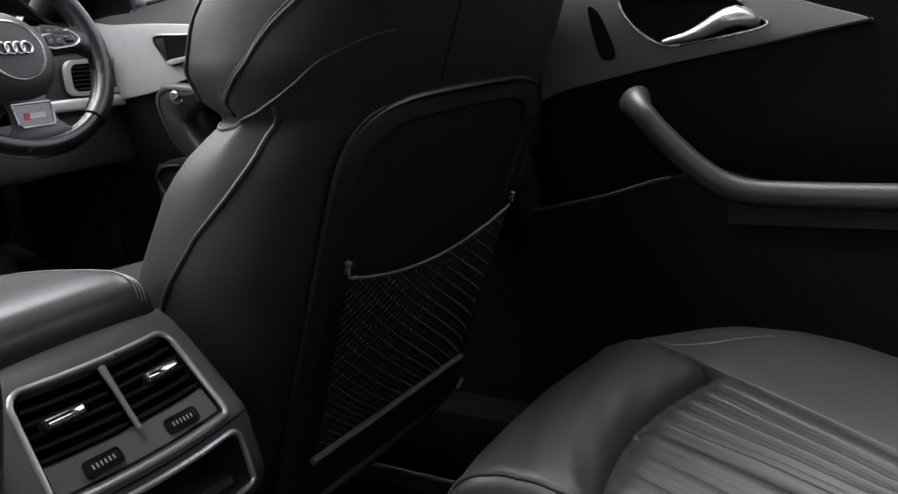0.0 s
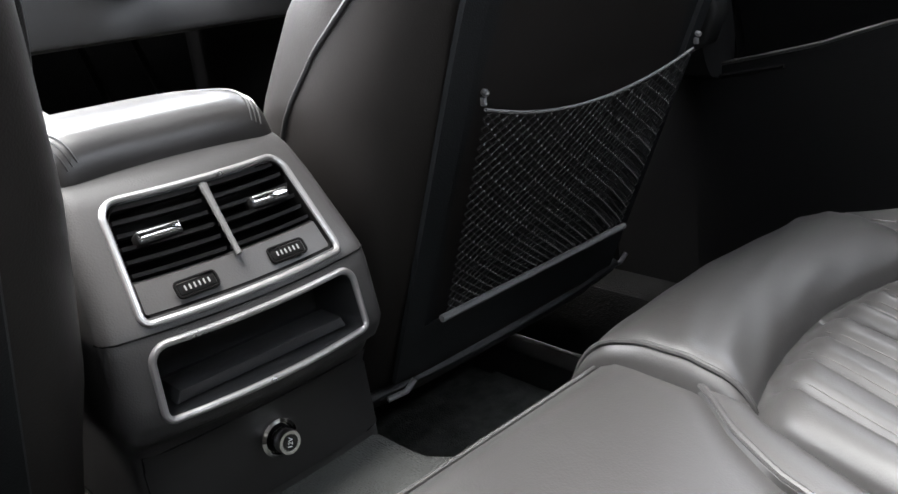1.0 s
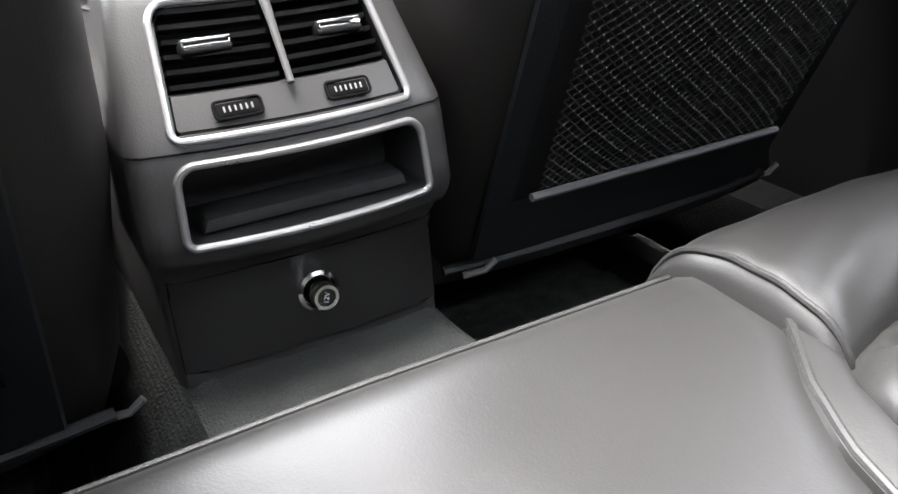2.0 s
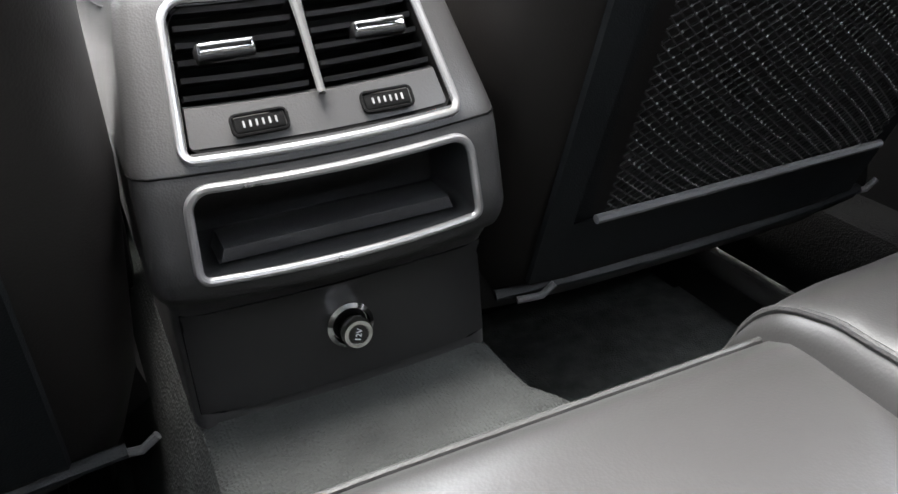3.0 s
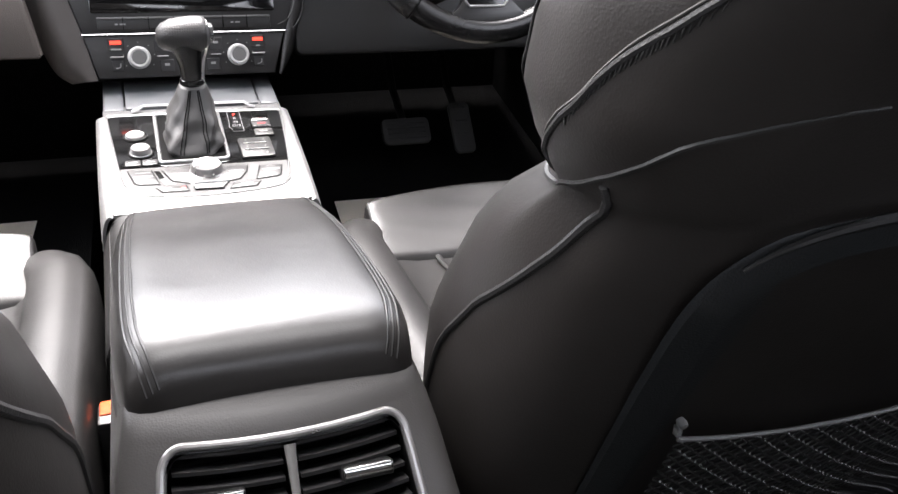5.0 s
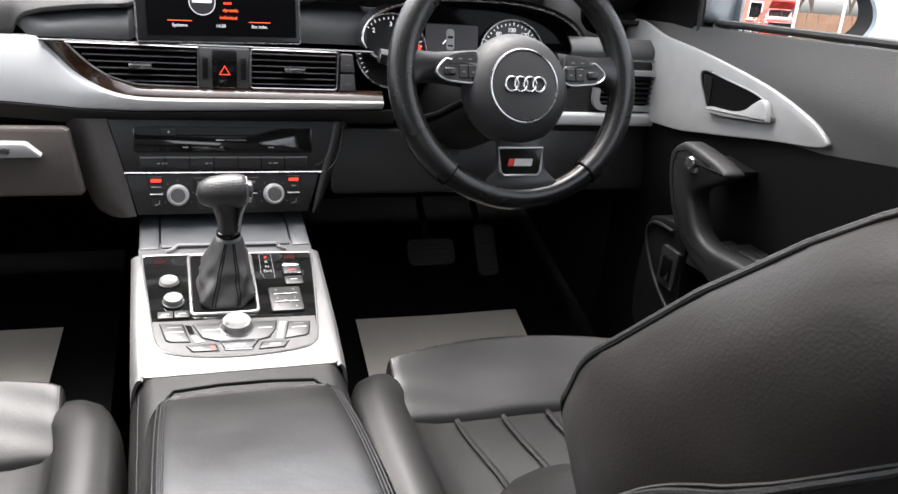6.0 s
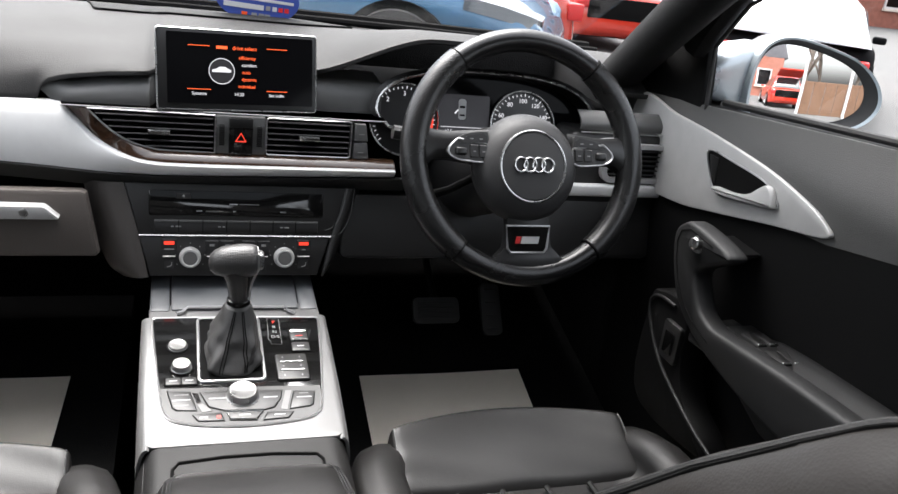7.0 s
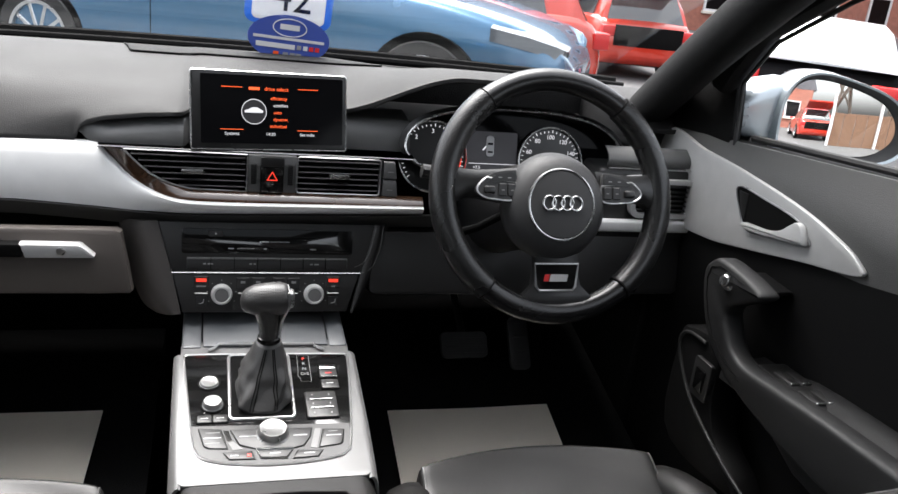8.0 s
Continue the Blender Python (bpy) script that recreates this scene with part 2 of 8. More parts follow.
def thick(bm, d, to=(0, 0, -1)):
    """Gives a sheet a thickness d in the direction to."""
    off = Vector(to).normalized() * d
    faces = bm.faces[:]
    low = {v: bm.verts.new(v.co + off) for v in bm.verts[:]}
    rim = [e for e in bm.edges if len(e.link_faces) == 1]
    for f in faces:
        bm.faces.new([low[v] for v in reversed(f.verts)])
    for e in rim:
        a, b = e.verts
        bm.faces.new((a, b, low[b], low[a]))
    return bm


def loft(rings, cap=True):
    """A skin over closed rings of equal count."""
    bm = bmesh.new()
    rows = [[bm.verts.new(p) for p in ring] for ring in rings]
    n = len(rows[0])
    for a, b in zip(rows, rows[1:]):
        for i in range(n):
            bm.faces.new((a[i], a[(i + 1) % n], b[(i + 1) % n], b[i]))
    if cap:
        bm.faces.new(rows[0][::-1])
        bm.faces.new(rows[-1])
    return bm


def curve(points, n, closed=False):
    """n points on a smooth line through the points given."""
    p = [Vector(q) for q in points]
    k = len(p)
    out = []
    total = k if closed else k - 1
    for j in range(n):
        s = j / n * total if closed else j / (n - 1) * total
        i = min(int(s), total - 1)
        t = s - i
        a, b, c, d = (p[(i + o) % k] if closed else p[max(0, min(k - 1, i + o))] for o in (-1, 0, 1, 2))
        out.append(0.5 * ((2 * b) + (c - a) * t + (2 * a - 5 * b + 4 * c - d) * t * t + (3 * b - a - 3 * c + d) * t ** 3))
    return out


def tube(points, r, n=8, closed=False, flat=1.0, cap=True):
    """A round bar of radius r along the points; r may be a list."""
    pts = [Vector(p) for p in points]
    k = len(pts)
    rs = r if isinstance(r, (list, tuple)) else [r] * k
    rings, side = [], None
    for i, p in enumerate(pts):
        a, b = (pts[(i - 1) % k], pts[(i + 1) % k]) if closed else (pts[max(0, i - 1)], pts[min(k - 1, i + 1)])
        d = (b - a).normalized()
        if side is None:
            side = d.orthogonal().normalized()
        side = (side - d * side.dot(d)).normalized()
        up = d.cross(side)
        rings.append([p + rs[i] * (math.cos(2 * math.pi * j / n) * side + flat * math.sin(2 * math.pi * j / n) * up) for j in range(n)])
    if closed:
        rings.append(rings[0])
    bm = loft(rings, cap and not closed)
    if closed:
        bmesh.ops.remove_doubles(bm, verts=bm.verts[:], dist=1e-6)
    return bm


def lathe(profile, n=32, m=None):
    """A body of revolution about z from (radius, height) pairs."""
    rings = [[(max(r, 1e-4) * math.cos(2 * math.pi * j / n), max(r, 1e-4) * math.sin(2 * math.pi * j / n), z) for j in range(n)] for r, z in profile]
    bm = loft(rings)
    if m is not None:
        bmesh.ops.transform(bm, matrix=m, verts=bm.verts[:])
    return bm


def prism(outline, depth, m=None, bevel=0.0, seg=2):
    """A plate: the outline (x, z), from y 0 to y depth."""
    bm = bmesh.new()
    front = bm.faces.new([bm.verts.new((x, 0, z)) for x, z in outline])
    got = bmesh.ops.extrude_face_region(bm, geom=[front])
    bmesh.ops.translate(bm, vec=(0, depth, 0), verts=[v for v in got["geom"] if isinstance(v, bmesh.types.BMVert)])
    bmesh.ops.recalc_face_normals(bm, faces=bm.faces[:])
    if bevel:
        edges = [e for e in bm.edges if abs(e.verts[0].co.y - e.verts[1].co.y) < 1e-9]
        bmesh.ops.bevel(bm, geom=edges, offset=bevel, segments=seg, profile=0.5, affect="EDGES")
    if m is not None:
        bmesh.ops.transform(bm, matrix=m, verts=bm.verts[:])
    return bm


def rounded(x0, x1, z0, z1, r, n=5):
    """The outline of a rectangle with round corners."""
    out = []
    for cx, cz, a in ((x1 - r, z1 - r, 0), (x0 + r, z1 - r, 90), (x0 + r, z0 + r, 180), (x1 - r, z0 + r, 270)):
        out += [(cx + r * math.cos(radians(a + 90 * i / n)), cz + r * math.sin(radians(a + 90 * i / n))) for i in range(n + 1)]
    return out


def ring_frame(outer, inner, depth, m=None, bevel=0.001):
    """A frame between two outlines of equal count."""
    n = len(outer)
    rings = [[(x, 0, z) for x, z in outer], [(x, depth, z) for x, z in outer], [(x, depth, z) for x, z in inner], [(x, 0, z) for x, z in inner]]
    bm = bmesh.new()
    vs = [[bm.verts.new(p) for p in r] for r in rings]
    for a, b in zip(vs, vs[1:] + vs[:1]):
        for i in range(n):
            bm.faces.new((a[i], a[(i + 1) % n], b[(i + 1) % n], b[i]))
    if m is not None:
        bmesh.ops.transform(bm, matrix=m, verts=bm.verts[:])
    return bm


def writing(name, text, size, m, mat, parent, align="CENTER", label=""):
    """Letters as a thin mesh, upright in the x-z plane of m."""
    c = bpy.data.curves.new(name, "FONT")
    c.body, c.size, c.align_x, c.align_y, c.extrude = text, size, align, "CENTER", 0.0002
    tmp = bpy.data.objects.new("tmp", c)
    me = bpy.data.meshes.new_from_object(tmp)
    bpy.data.objects.remove(tmp)
    bm = bmesh.new()
    bm.from_mesh(me)
    bpy.data.meshes.remove(me)
    bmesh.ops.transform(bm, matrix=m @ Matrix.Rotation(radians(90), 4, "X"), verts=bm.verts[:])
    return part(name, bm, mat, parent, label)


def mirror_x(bm, cx=0.0):
    bmesh.ops.transform(bm, matrix=Matrix.Translation((cx, 0, 0)) @ Matrix.Diagonal((-1, 1, 1, 1)) @ Matrix.Translation((-cx, 0, 0)), verts=bm.verts[:])
    return bm


def lerp(x, table):
    """A value from pairs (x, value), linear between them."""
    if x <= table[0][0]:
        return table[0][1]
    for (a, va), (b, vb) in zip(table, table[1:]):
        if x <= b:
            return va + (vb - va) * (x - a) / (b - a)
    return table[-1][1]


def ease(x, a, b):
    t = max(0.0, min(1.0, (x - a) / (b - a)))
    return t * t * (3 - 2 * t)


# ---- cabin shell ----
structure("floor", rbox(-0.78, 0.78, -1.0, 1.62, -0.03, 0.0, 0), CARPET, "dark carpeted car floor", "floor")
def ground_z(x, y):
    return -0.28 + (0.068 * max(0.0, min(y - 1.0, 5.0)) + 0.045 * max(0.0, min(y - 6.0, 11.0))) * (1 - ease(x, 2.4, 4.8)) - 0.15 * ease(x, 2.4, 4.8) * ease(y, 2.0, 6.0)


structure("ground", grid(lambda x, y: (x, y, ground_z(x, y)), [-900, -60, 2.4] + span(2.6, 4.8, 13) + [60, 900], [-900, -40, 1.0, 2.0] + span(2.5, 6, 8) + [7] + [8, 11, 14, 17.0, 60, 900]), TARMAC, "grey tarmac of a gently rising car park", "ground")


def tunnel():
    us = span(-1, 1, 41)

    def f(u, v):
        w = 0.10 * ease(-v, 0.04, 0.17)
        x = (0.24 + w) * u
        return (x, v, 0.004 + 0.246 * (1 - ease(abs(x), 0.100 + w, 0.175 + w)))
    structure("floor_tunnel", grid(f, us, span(-0.35, 1.5, 75)), CARPET_GREY, "worn dark grey carpet over the floor tunnel", "carpet")


tunnel()
for _n, _x0, _x1, _y0, _y1 in (("rear", 0.2, 0.68, -0.16, 0.3),):
    structure("floor_mat", rbox(_x0, _x1, _y0, _y1, 0.003, 0.011, 0.003), CARPET, "black carpet floor mat in the rear footwell", "mat")


def foot_z(x, y):
    """The front floor climbs towards the pedals on the driver's side."""
    return 0.154 + 0.28 * max(0.0, y - 0.80) if x > 0 else 0.236


def front_mat(x0, x1, y0, y1):
    """Protective paper that lies on the front floor."""
    def f(u, v):
        return (u + 0.02 * (v - y1), v, foot_z(u, v) + 0.0045 + 0.002 * math.sin(9 * u + 5 * v) ** 2)
    t = thick(grid(f, span(x0, x1, 12), span(y0, y1, 12)), 0.0012)
    ob = link_mesh("paper_mat", t, PAPER)
    tagged(ob, "sheet of pale brown protective paper on the footwell carpet", "paper mat", "paper mats")


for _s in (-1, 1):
    structure("footwell", thick(grid(lambda u, v, _s=_s: (_s * u, v, foot_z(_s, v)), span(0.175, 0.76, 4), span(0.69, 1.5, 12)), 0.14), SHADED_CARPET, "carpet of the front footwell, darkened for shade", "carpet")
front_mat(0.263, 0.605, 0.72, 1.093)
front_mat(-0.68, -0.268, 0.74, 1.14)
for _s in (-1, 1):
    structure("wall_side", rbox(min(_s * 0.762, _s * 0.80), max(_s * 0.762, _s * 0.80), 1.06, 1.56, 0.0, 0.862, 0.006), PLASTIC, "black trimmed footwell side", "wall")
structure("wall_bulkhead", rbox(-0.80, 0.80, 1.5, 1.56, 0.0, 0.86, 0.01), SHADED_CARPET, "bulkhead behind the footwells, darkened for shade", "wall")
structure("wall_rear", rbox(-0.80, 0.80, -1.06, -1.0, 0.0, 0.98, 0.01), CARPET, "dark wall behind the rear bench", "wall")


def roof_z(x, y):
    u = x / 0.66
    return 1.235 - 0.05 * u * u - 0.05 * ease(y, 0.25, 0.62) - 0.06 * ease(-y, 0.5, 1.1)


def roof():
    """The headliner round an added, unseen roof opening that lets light in."""
    xs = span(-0.66, -0.40, 6) + span(-0.30, 0.30, 7) + span(0.40, 0.66, 6)
    ys = span(-1.06, -0.42, 12) + span(-0.35, 0.22, 10) + span(0.28, 0.62, 8)
    bm = bmesh.new()
    rows = [[bm.verts.new((x, y, roof_z(x, y))) for x in xs] for y in ys]
    for j in range(len(ys) - 1):
        for i in range(len(xs) - 1):
            if xs[i] >= -0.41 and xs[i + 1] <= 0.41 and ys[j] >= -0.43 and ys[j + 1] <= 0.29:
                continue
            bm.faces.new((rows[j][i], rows[j][i + 1], rows[j + 1][i + 1], rows[j + 1][i]))
    structure("ceiling", thick(bm, 0.03, (0, 0, 1)), HEADLINER, "black fabric headliner round an added roof opening", "ceiling")
    g = structure("added_roof_window", thick(grid(lambda x, y: (x, y, roof_z(x, y) + 0.032), span(-0.43, 0.43, 9), span(-0.45, 0.31, 9)), 0.004, (0, 0, 1)), ADDED_ROOF_GLASS, "added tinted roof pane, unseen, lets light in from above", "roof window")
    g.visible_shadow = False


roof()


def pillar(name, a, b, w, d, label):
    pts = curve([a, (Vector(a) + Vector(b)) / 2 + Vector((0.0, -0.01, 0.015)), b], 12)
    return structure(name, tube(pts, w, 14, flat=d), PILLAR, label, "pillar")


for _s in (-1, 1):
    pillar("pillar_a", (_s * 0.735, 1.16, 0.85), (_s * 0.60, 0.50, 1.195), 0.052, 0.75, "dark trimmed front roof pillar")
    pillar("pillar_b", (_s * 0.735, 0.02, 0.60), (_s * 0.64, -0.06, 1.20), 0.055, 0.6, "dark trimmed centre roof pillar")
    pillar("pillar_c", (_s * 0.74, -0.95, 0.85), (_s * 0.62, -0.75, 1.18), 0.09, 0.7, "dark trimmed rear roof pillar")
    structure("sill", rbox(min(_s * 0.70, _s * 0.80), max(_s * 0.70, _s * 0.80), -1.0, 1.5, -0.02, 0.135, 0.02), SHADED_CARPET, "door sill, darkened for shade", "sill")


def windscreen():
    def f(u, v):
        y = 1.52 - 0.98 * v
        return ((0.74 - 0.13 * v) * u, y - 0.10 * u * u * (1 - 0.4 * v), 0.875 + 0.315 * v + 0.03 * math.sin(math.pi * v))
    ob = structure("window_1", thick(grid(f, span(-1, 1, 17), span(0, 1, 13)), 0.004, (0, 0.3, 1)), PANE, "clear windscreen", "windscreen")
    ob.visible_shadow = False


windscreen()


def outer_skin(sg, ya, yb):
    """A stretch of the car's painted side from ya back to yb."""
    def f(u, v):
        y = ya + (yb - ya) * u
        z = 0.02 * v - 0.02 + lerp(y, [(-1.85, 0.90), (0.0, 0.915), (0.80, 0.868), (1.05, 0.84)]) * v
        return (sg * (0.815 + 0.075 * math.sin(math.pi * min(1.0, 0.25 + 0.75 * v)) ** 0.7), y, z)
    structure("outer_skin", thick(grid(f, span(0, 1, 14), span(0, 1, 12)), 0.004, (sg, 0, 0)), SILVER_PAINT, "silver blue painted side of the car", "car body")


outer_skin(1, 1.05, -1.85)
outer_skin(-1, 1.05, -1.85)


def rear_left():
    """The closed door behind the passenger's seat."""
    structure("wall_left", rbox(-0.81, -0.77, -1.0, 0.02, 0.06, 0.90, 0.01), PLASTIC, "black panel of the closed rear door", "door panel")
    structure("window_3", thick(grid(lambda u, v: (-0.80 + 0.13 * v, -0.02 - 0.92 * u, 0.90 + 0.29 * v), span(0, 1, 5), span(0, 1, 5)), 0.004, (-1, 0, 0)), PANE, "clear rear side window", "side window")
    structure("window_4", thick(grid(lambda u, v: (0.62 * u, -1.03 + 0.12 * v, 0.98 + 0.2 * v), span(-1, 1, 7), span(0, 1, 4)), 0.004, (0, -1, 0)), PANE, "clear rear screen", "rear screen")


rear_left()


# ---- rear bench ----
def bench():
    b = thing("rear_bench", "black leather rear bench with piped seams and a ribbed outer seat", "rear seat")
    yf = -0.185

    def edge(y, r=0.06):
        """Rounds a cushion over at its front."""
        d = max(0.0, min(1.0, (yf - y) / r))
        return math.sqrt(max(0.0, 1 - (1 - d) ** 2))

    PIPE = [(-0.80, 0.066), (-0.60, 0.074), (-0.50, 0.080), (-0.405, 0.091), (-0.365, 0.103), (-0.325, 0.126), (-0.300, 0.148), (-0.280, 0.163), (-0.24, 0.172), (-0.187, 0.190)]

    def split(y):
        return lerp(y, PIPE)

    def mid(u, v):
        y = yf - 0.62 * v
        x = -0.22 + (split(y) + 0.22) * u
        z = 0.372 - 0.05 * (1 - edge(y, 0.045)) - 0.02 * ease(-y, 0.25, 0.6) - 0.006 * abs(u - 0.4) - 0.004 * ease(u, 0.95, 1.0)
        z += 0.0012 * math.sin(31 * x + 9 * y) * math.sin(17 * y + 4 * x) * ease(v, 0.05, 0.2)
        return (x, y, z)
    vs = [0, 0.004, 0.01, 0.02, 0.035, 0.055, 0.08] + span(0.11, 1, 40)
    part("centre_pad", thick(grid(mid, span(0, 1, 40), vs), 0.05), LEATHER_SOFT, b, "smooth black leather centre pad")
    part("front_face", rbox(-0.7, 0.62, yf - 0.07, yf - 0.012, 0.02, 0.325, 0.012), LEATHER, b)

    # the line of the arc between front roll and ribbed part
    def arc(x):
        return lerp(x, [(0.145, -0.331), (0.175, -0.321), (0.206, -0.313), (0.245, -0.3065), (0.284, -0.303), (0.33, -0.303), (0.383, -0.312), (0.43, -0.325), (0.469, -0.336), (0.485, -0.318), (0.50, -0.296), (0.515, -0.268), (0.525, -0.245)])

    def roll(u, v):
        x = 0.155 + 0.372 * u
        y0, y1 = -0.163 - 0.010 * (2 * u - 0.7) ** 2 - 0.03 * ease(u, 0.86, 1.0), arc(x)
        k = (1 - (1 - min(1, u / 0.07)) ** 2) ** 0.5 * (1 - (1 - min(1, (1 - u) / 0.16)) ** 2) ** 0.5
        p = curve([(0, 0.20, 0), (0.02, 0.31, 0), (0.12, 0.362, 0), (0.30, 0.385, 0), (0.55, 0.391, 0), (0.80, 0.386, 0), (0.95, 0.373, 0), (1.0, 0.354, 0)], 41)[round(v * 40)]
        wr = 0.0010 * math.sin(60 * x + 30 * p.x) * math.sin(23 * x) * k
        return (x, y0 + (y1 - y0) * p.x, 0.335 + (p.y - 0.335) * (0.50 + 0.50 * k) + wr if p.y > 0.335 else p.y)
    part("front_roll", thick(grid(roll, [0, .006, .012, .02, .03, .045, .06, .08] + span(.1, .84, 22) + [.88, .91, .94, .96, .98, .99, 1.0], span(0, 1, 41)), 0.03), LEATHER_SOFT, b, "padded leather front roll", sharp=70)
    part("roll_piping", tube([Vector(roll(0.030, v)) + Vector((-0.001, 0, 0.0006)) for v in span(0.12, 0.98, 30)], 0.0024, 8), PIPING, b)
    # ribs run back from the arc, fanning slightly
    SEAMS = (0.196, 0.240, 0.279, 0.315, 0.344, 0.373, 0.402, 0.431)

    def ribbed(s, r):
        y = arc(s) + 0.003 - r
        x = s - r * (0.36 + 0.10 * ease(s, 0.15, 0.24) + 0.24 * ease(s, 0.33, 0.47))
        d = min(abs(s - q) for q in SEAMS)
        deep = abs(s - 0.315) < 0.012
        rib = -0.0078 * math.exp(-(d / 0.0075) ** 2) - (0.009 * math.exp(-(d / 0.0032) ** 2) if deep else 0)
        z = 0.382 + rib * ease(r, 0.0, 0.02) - 0.022 * (1 - ease(r, 0, 0.03)) - 0.010 * ease(-y, .42, .8)
        z -= 0.018 * (1 - math.sqrt(max(0, 1 - (1 - min(1, (s - 0.147) / 0.03)) ** 2)))
        z -= 0.010 * (1 - math.sqrt(max(0, 1 - (1 - min(1, (0.470 - s) / 0.02)) ** 2)))
        return (x, y, z + 0.0008 * math.sin(40 * x) * math.sin(33 * y))
    rs = [0, .003, .006, .01, .015, .02, .03] + span(.04, 0.45, 26)
    ss = sorted(set(span(0.147, 0.470, 150) + [q + o for q in SEAMS for o in (-0.004, -0.002, 0, 0.002, 0.004)]))
    part("ribbed_pad", thick(grid(ribbed, ss, rs), 0.05), LEATHER_SOFT, b, "ribbed and stitched black leather seat pad", sharp=70)
    for q in SEAMS:
        if q == 0.315:
            continue
        for o in (-0.0058, 0.0058):
            part("stitching", tube([Vector(ribbed(q + o, r)) + Vector((0, 0, 0.0004)) for r in span(0.022, 0.45, 30)], 0.00045, 4), THREAD, b)
    SIDE = [(-0.75, 0.17), (-0.528, 0.326), (-0.443, 0.388), (-0.341, 0.457), (-0.296, 0.497), (-0.24, 0.53)]

    OUTER = [(-0.75, 0.47), (-0.60, 0.535), (-0.514, 0.566), (-0.467, 0.598), (-0.408, 0.616), (-0.336, 0.610), (-0.305, 0.596), (-0.271, 0.568), (-0.25, 0.546), (-0.235, 0.534)]

    def bolster(u, v):
        y = -0.235 - 0.50 * v
        a = lerp(y, SIDE)
        x = a + (lerp(y, OUTER) + 0.012 - a) * min(1, u / 0.92)
        lift = math.sin(math.pi * min(0.5, 0.02 + 0.6 * u)) ** 0.55
        fall = 0.026 * (1 - math.sqrt(max(0, 1 - max(0, (u - 0.55) / 0.37) ** 2))) if u < 0.92 else 0.026 + 0.6 * (u - 0.92)
        return (x, y, 0.352 + 0.020 * min(1, u / 0.04) + (0.004 + 0.010 * ease(v, 0.0, 0.25)) * lift * (0.3 + 0.7 * math.sqrt(ease(v, 0, 0.10))) - fall)
    part("side_bolster", thick(grid(bolster, [0, .01, .02, .03, .045] + span(0.06, 0.8, 20) + span(0.82, 1, 14), span(0, 1, 40)), 0.04), LEATHER_SOFT, b, "raised outer bolster of black leather", sharp=70)
    part("bolster_seam", tube([Vector(bolster(0.16 + 0.5 * ease(v, 0.05, 0.35), v)) + Vector((0, 0, 0.0002)) for v in span(0.06, 0.30, 16)], 0.0010, 5), PIPING, b)

    def gusset(u, v):
        y = -0.275 - 0.45 * v
        a, c2 = split(y) - 0.002, ribbed(0.149, max(0, arc(0.149) - y))[0] + 0.006 if y < -0.331 else 0.165
        return (a + (c2 - a) * u, y, 0.3665 + 0.004 * math.sin(math.pi * u) - 0.018 * ease(-y, 0.3, 0.65) - 0.008 * ease(u, 0.8, 1.0))
    part("gusset", thick(grid(gusset, span(0, 1, 10), span(0, 1, 30)), 0.04), LEATHER_SOFT, b, sharp=70)
    pts = [(split(y) + 0.001, y, 0.3715 - 0.0205 * ease(-y, 0.25, 0.6)) for y in span(-0.262, -0.78, 40)]
    part("piping", tube(pts, 0.0026, 8), PIPING, b, "black leather piping")
    part("edge_piping", tube([Vector(mid(u, 0.026)) + Vector((0, 0, 0.0012)) for u in span(0, 1, 30)], 0.0022, 8), EDGE_PIPING, b, "worn leather piping along the front edge")
    # rear backrest behind the camera
    part("backrest", rbox(-0.70, 0.70, -0.98, -0.84, 0.3, 0.95, 0.05, 4), LEATHER, b, "black leather rear backrest")
    return b


bench()


# ---- front seats ----
BAR = material("grey_bar", (0.15, 0.15, 0.15), 0.45, vary=0.05)
KNOT = material("net_knot", (0.12, 0.12, 0.12), 0.22, vary=0.1, scale=300)
NET = material("net_cord", (0.022, 0.022, 0.022), 0.3, vary=0.1, scale=300)
SEAT_X = 0.392


def shell_y(z):
    return -0.035 - 0.411 * (z - 0.544)


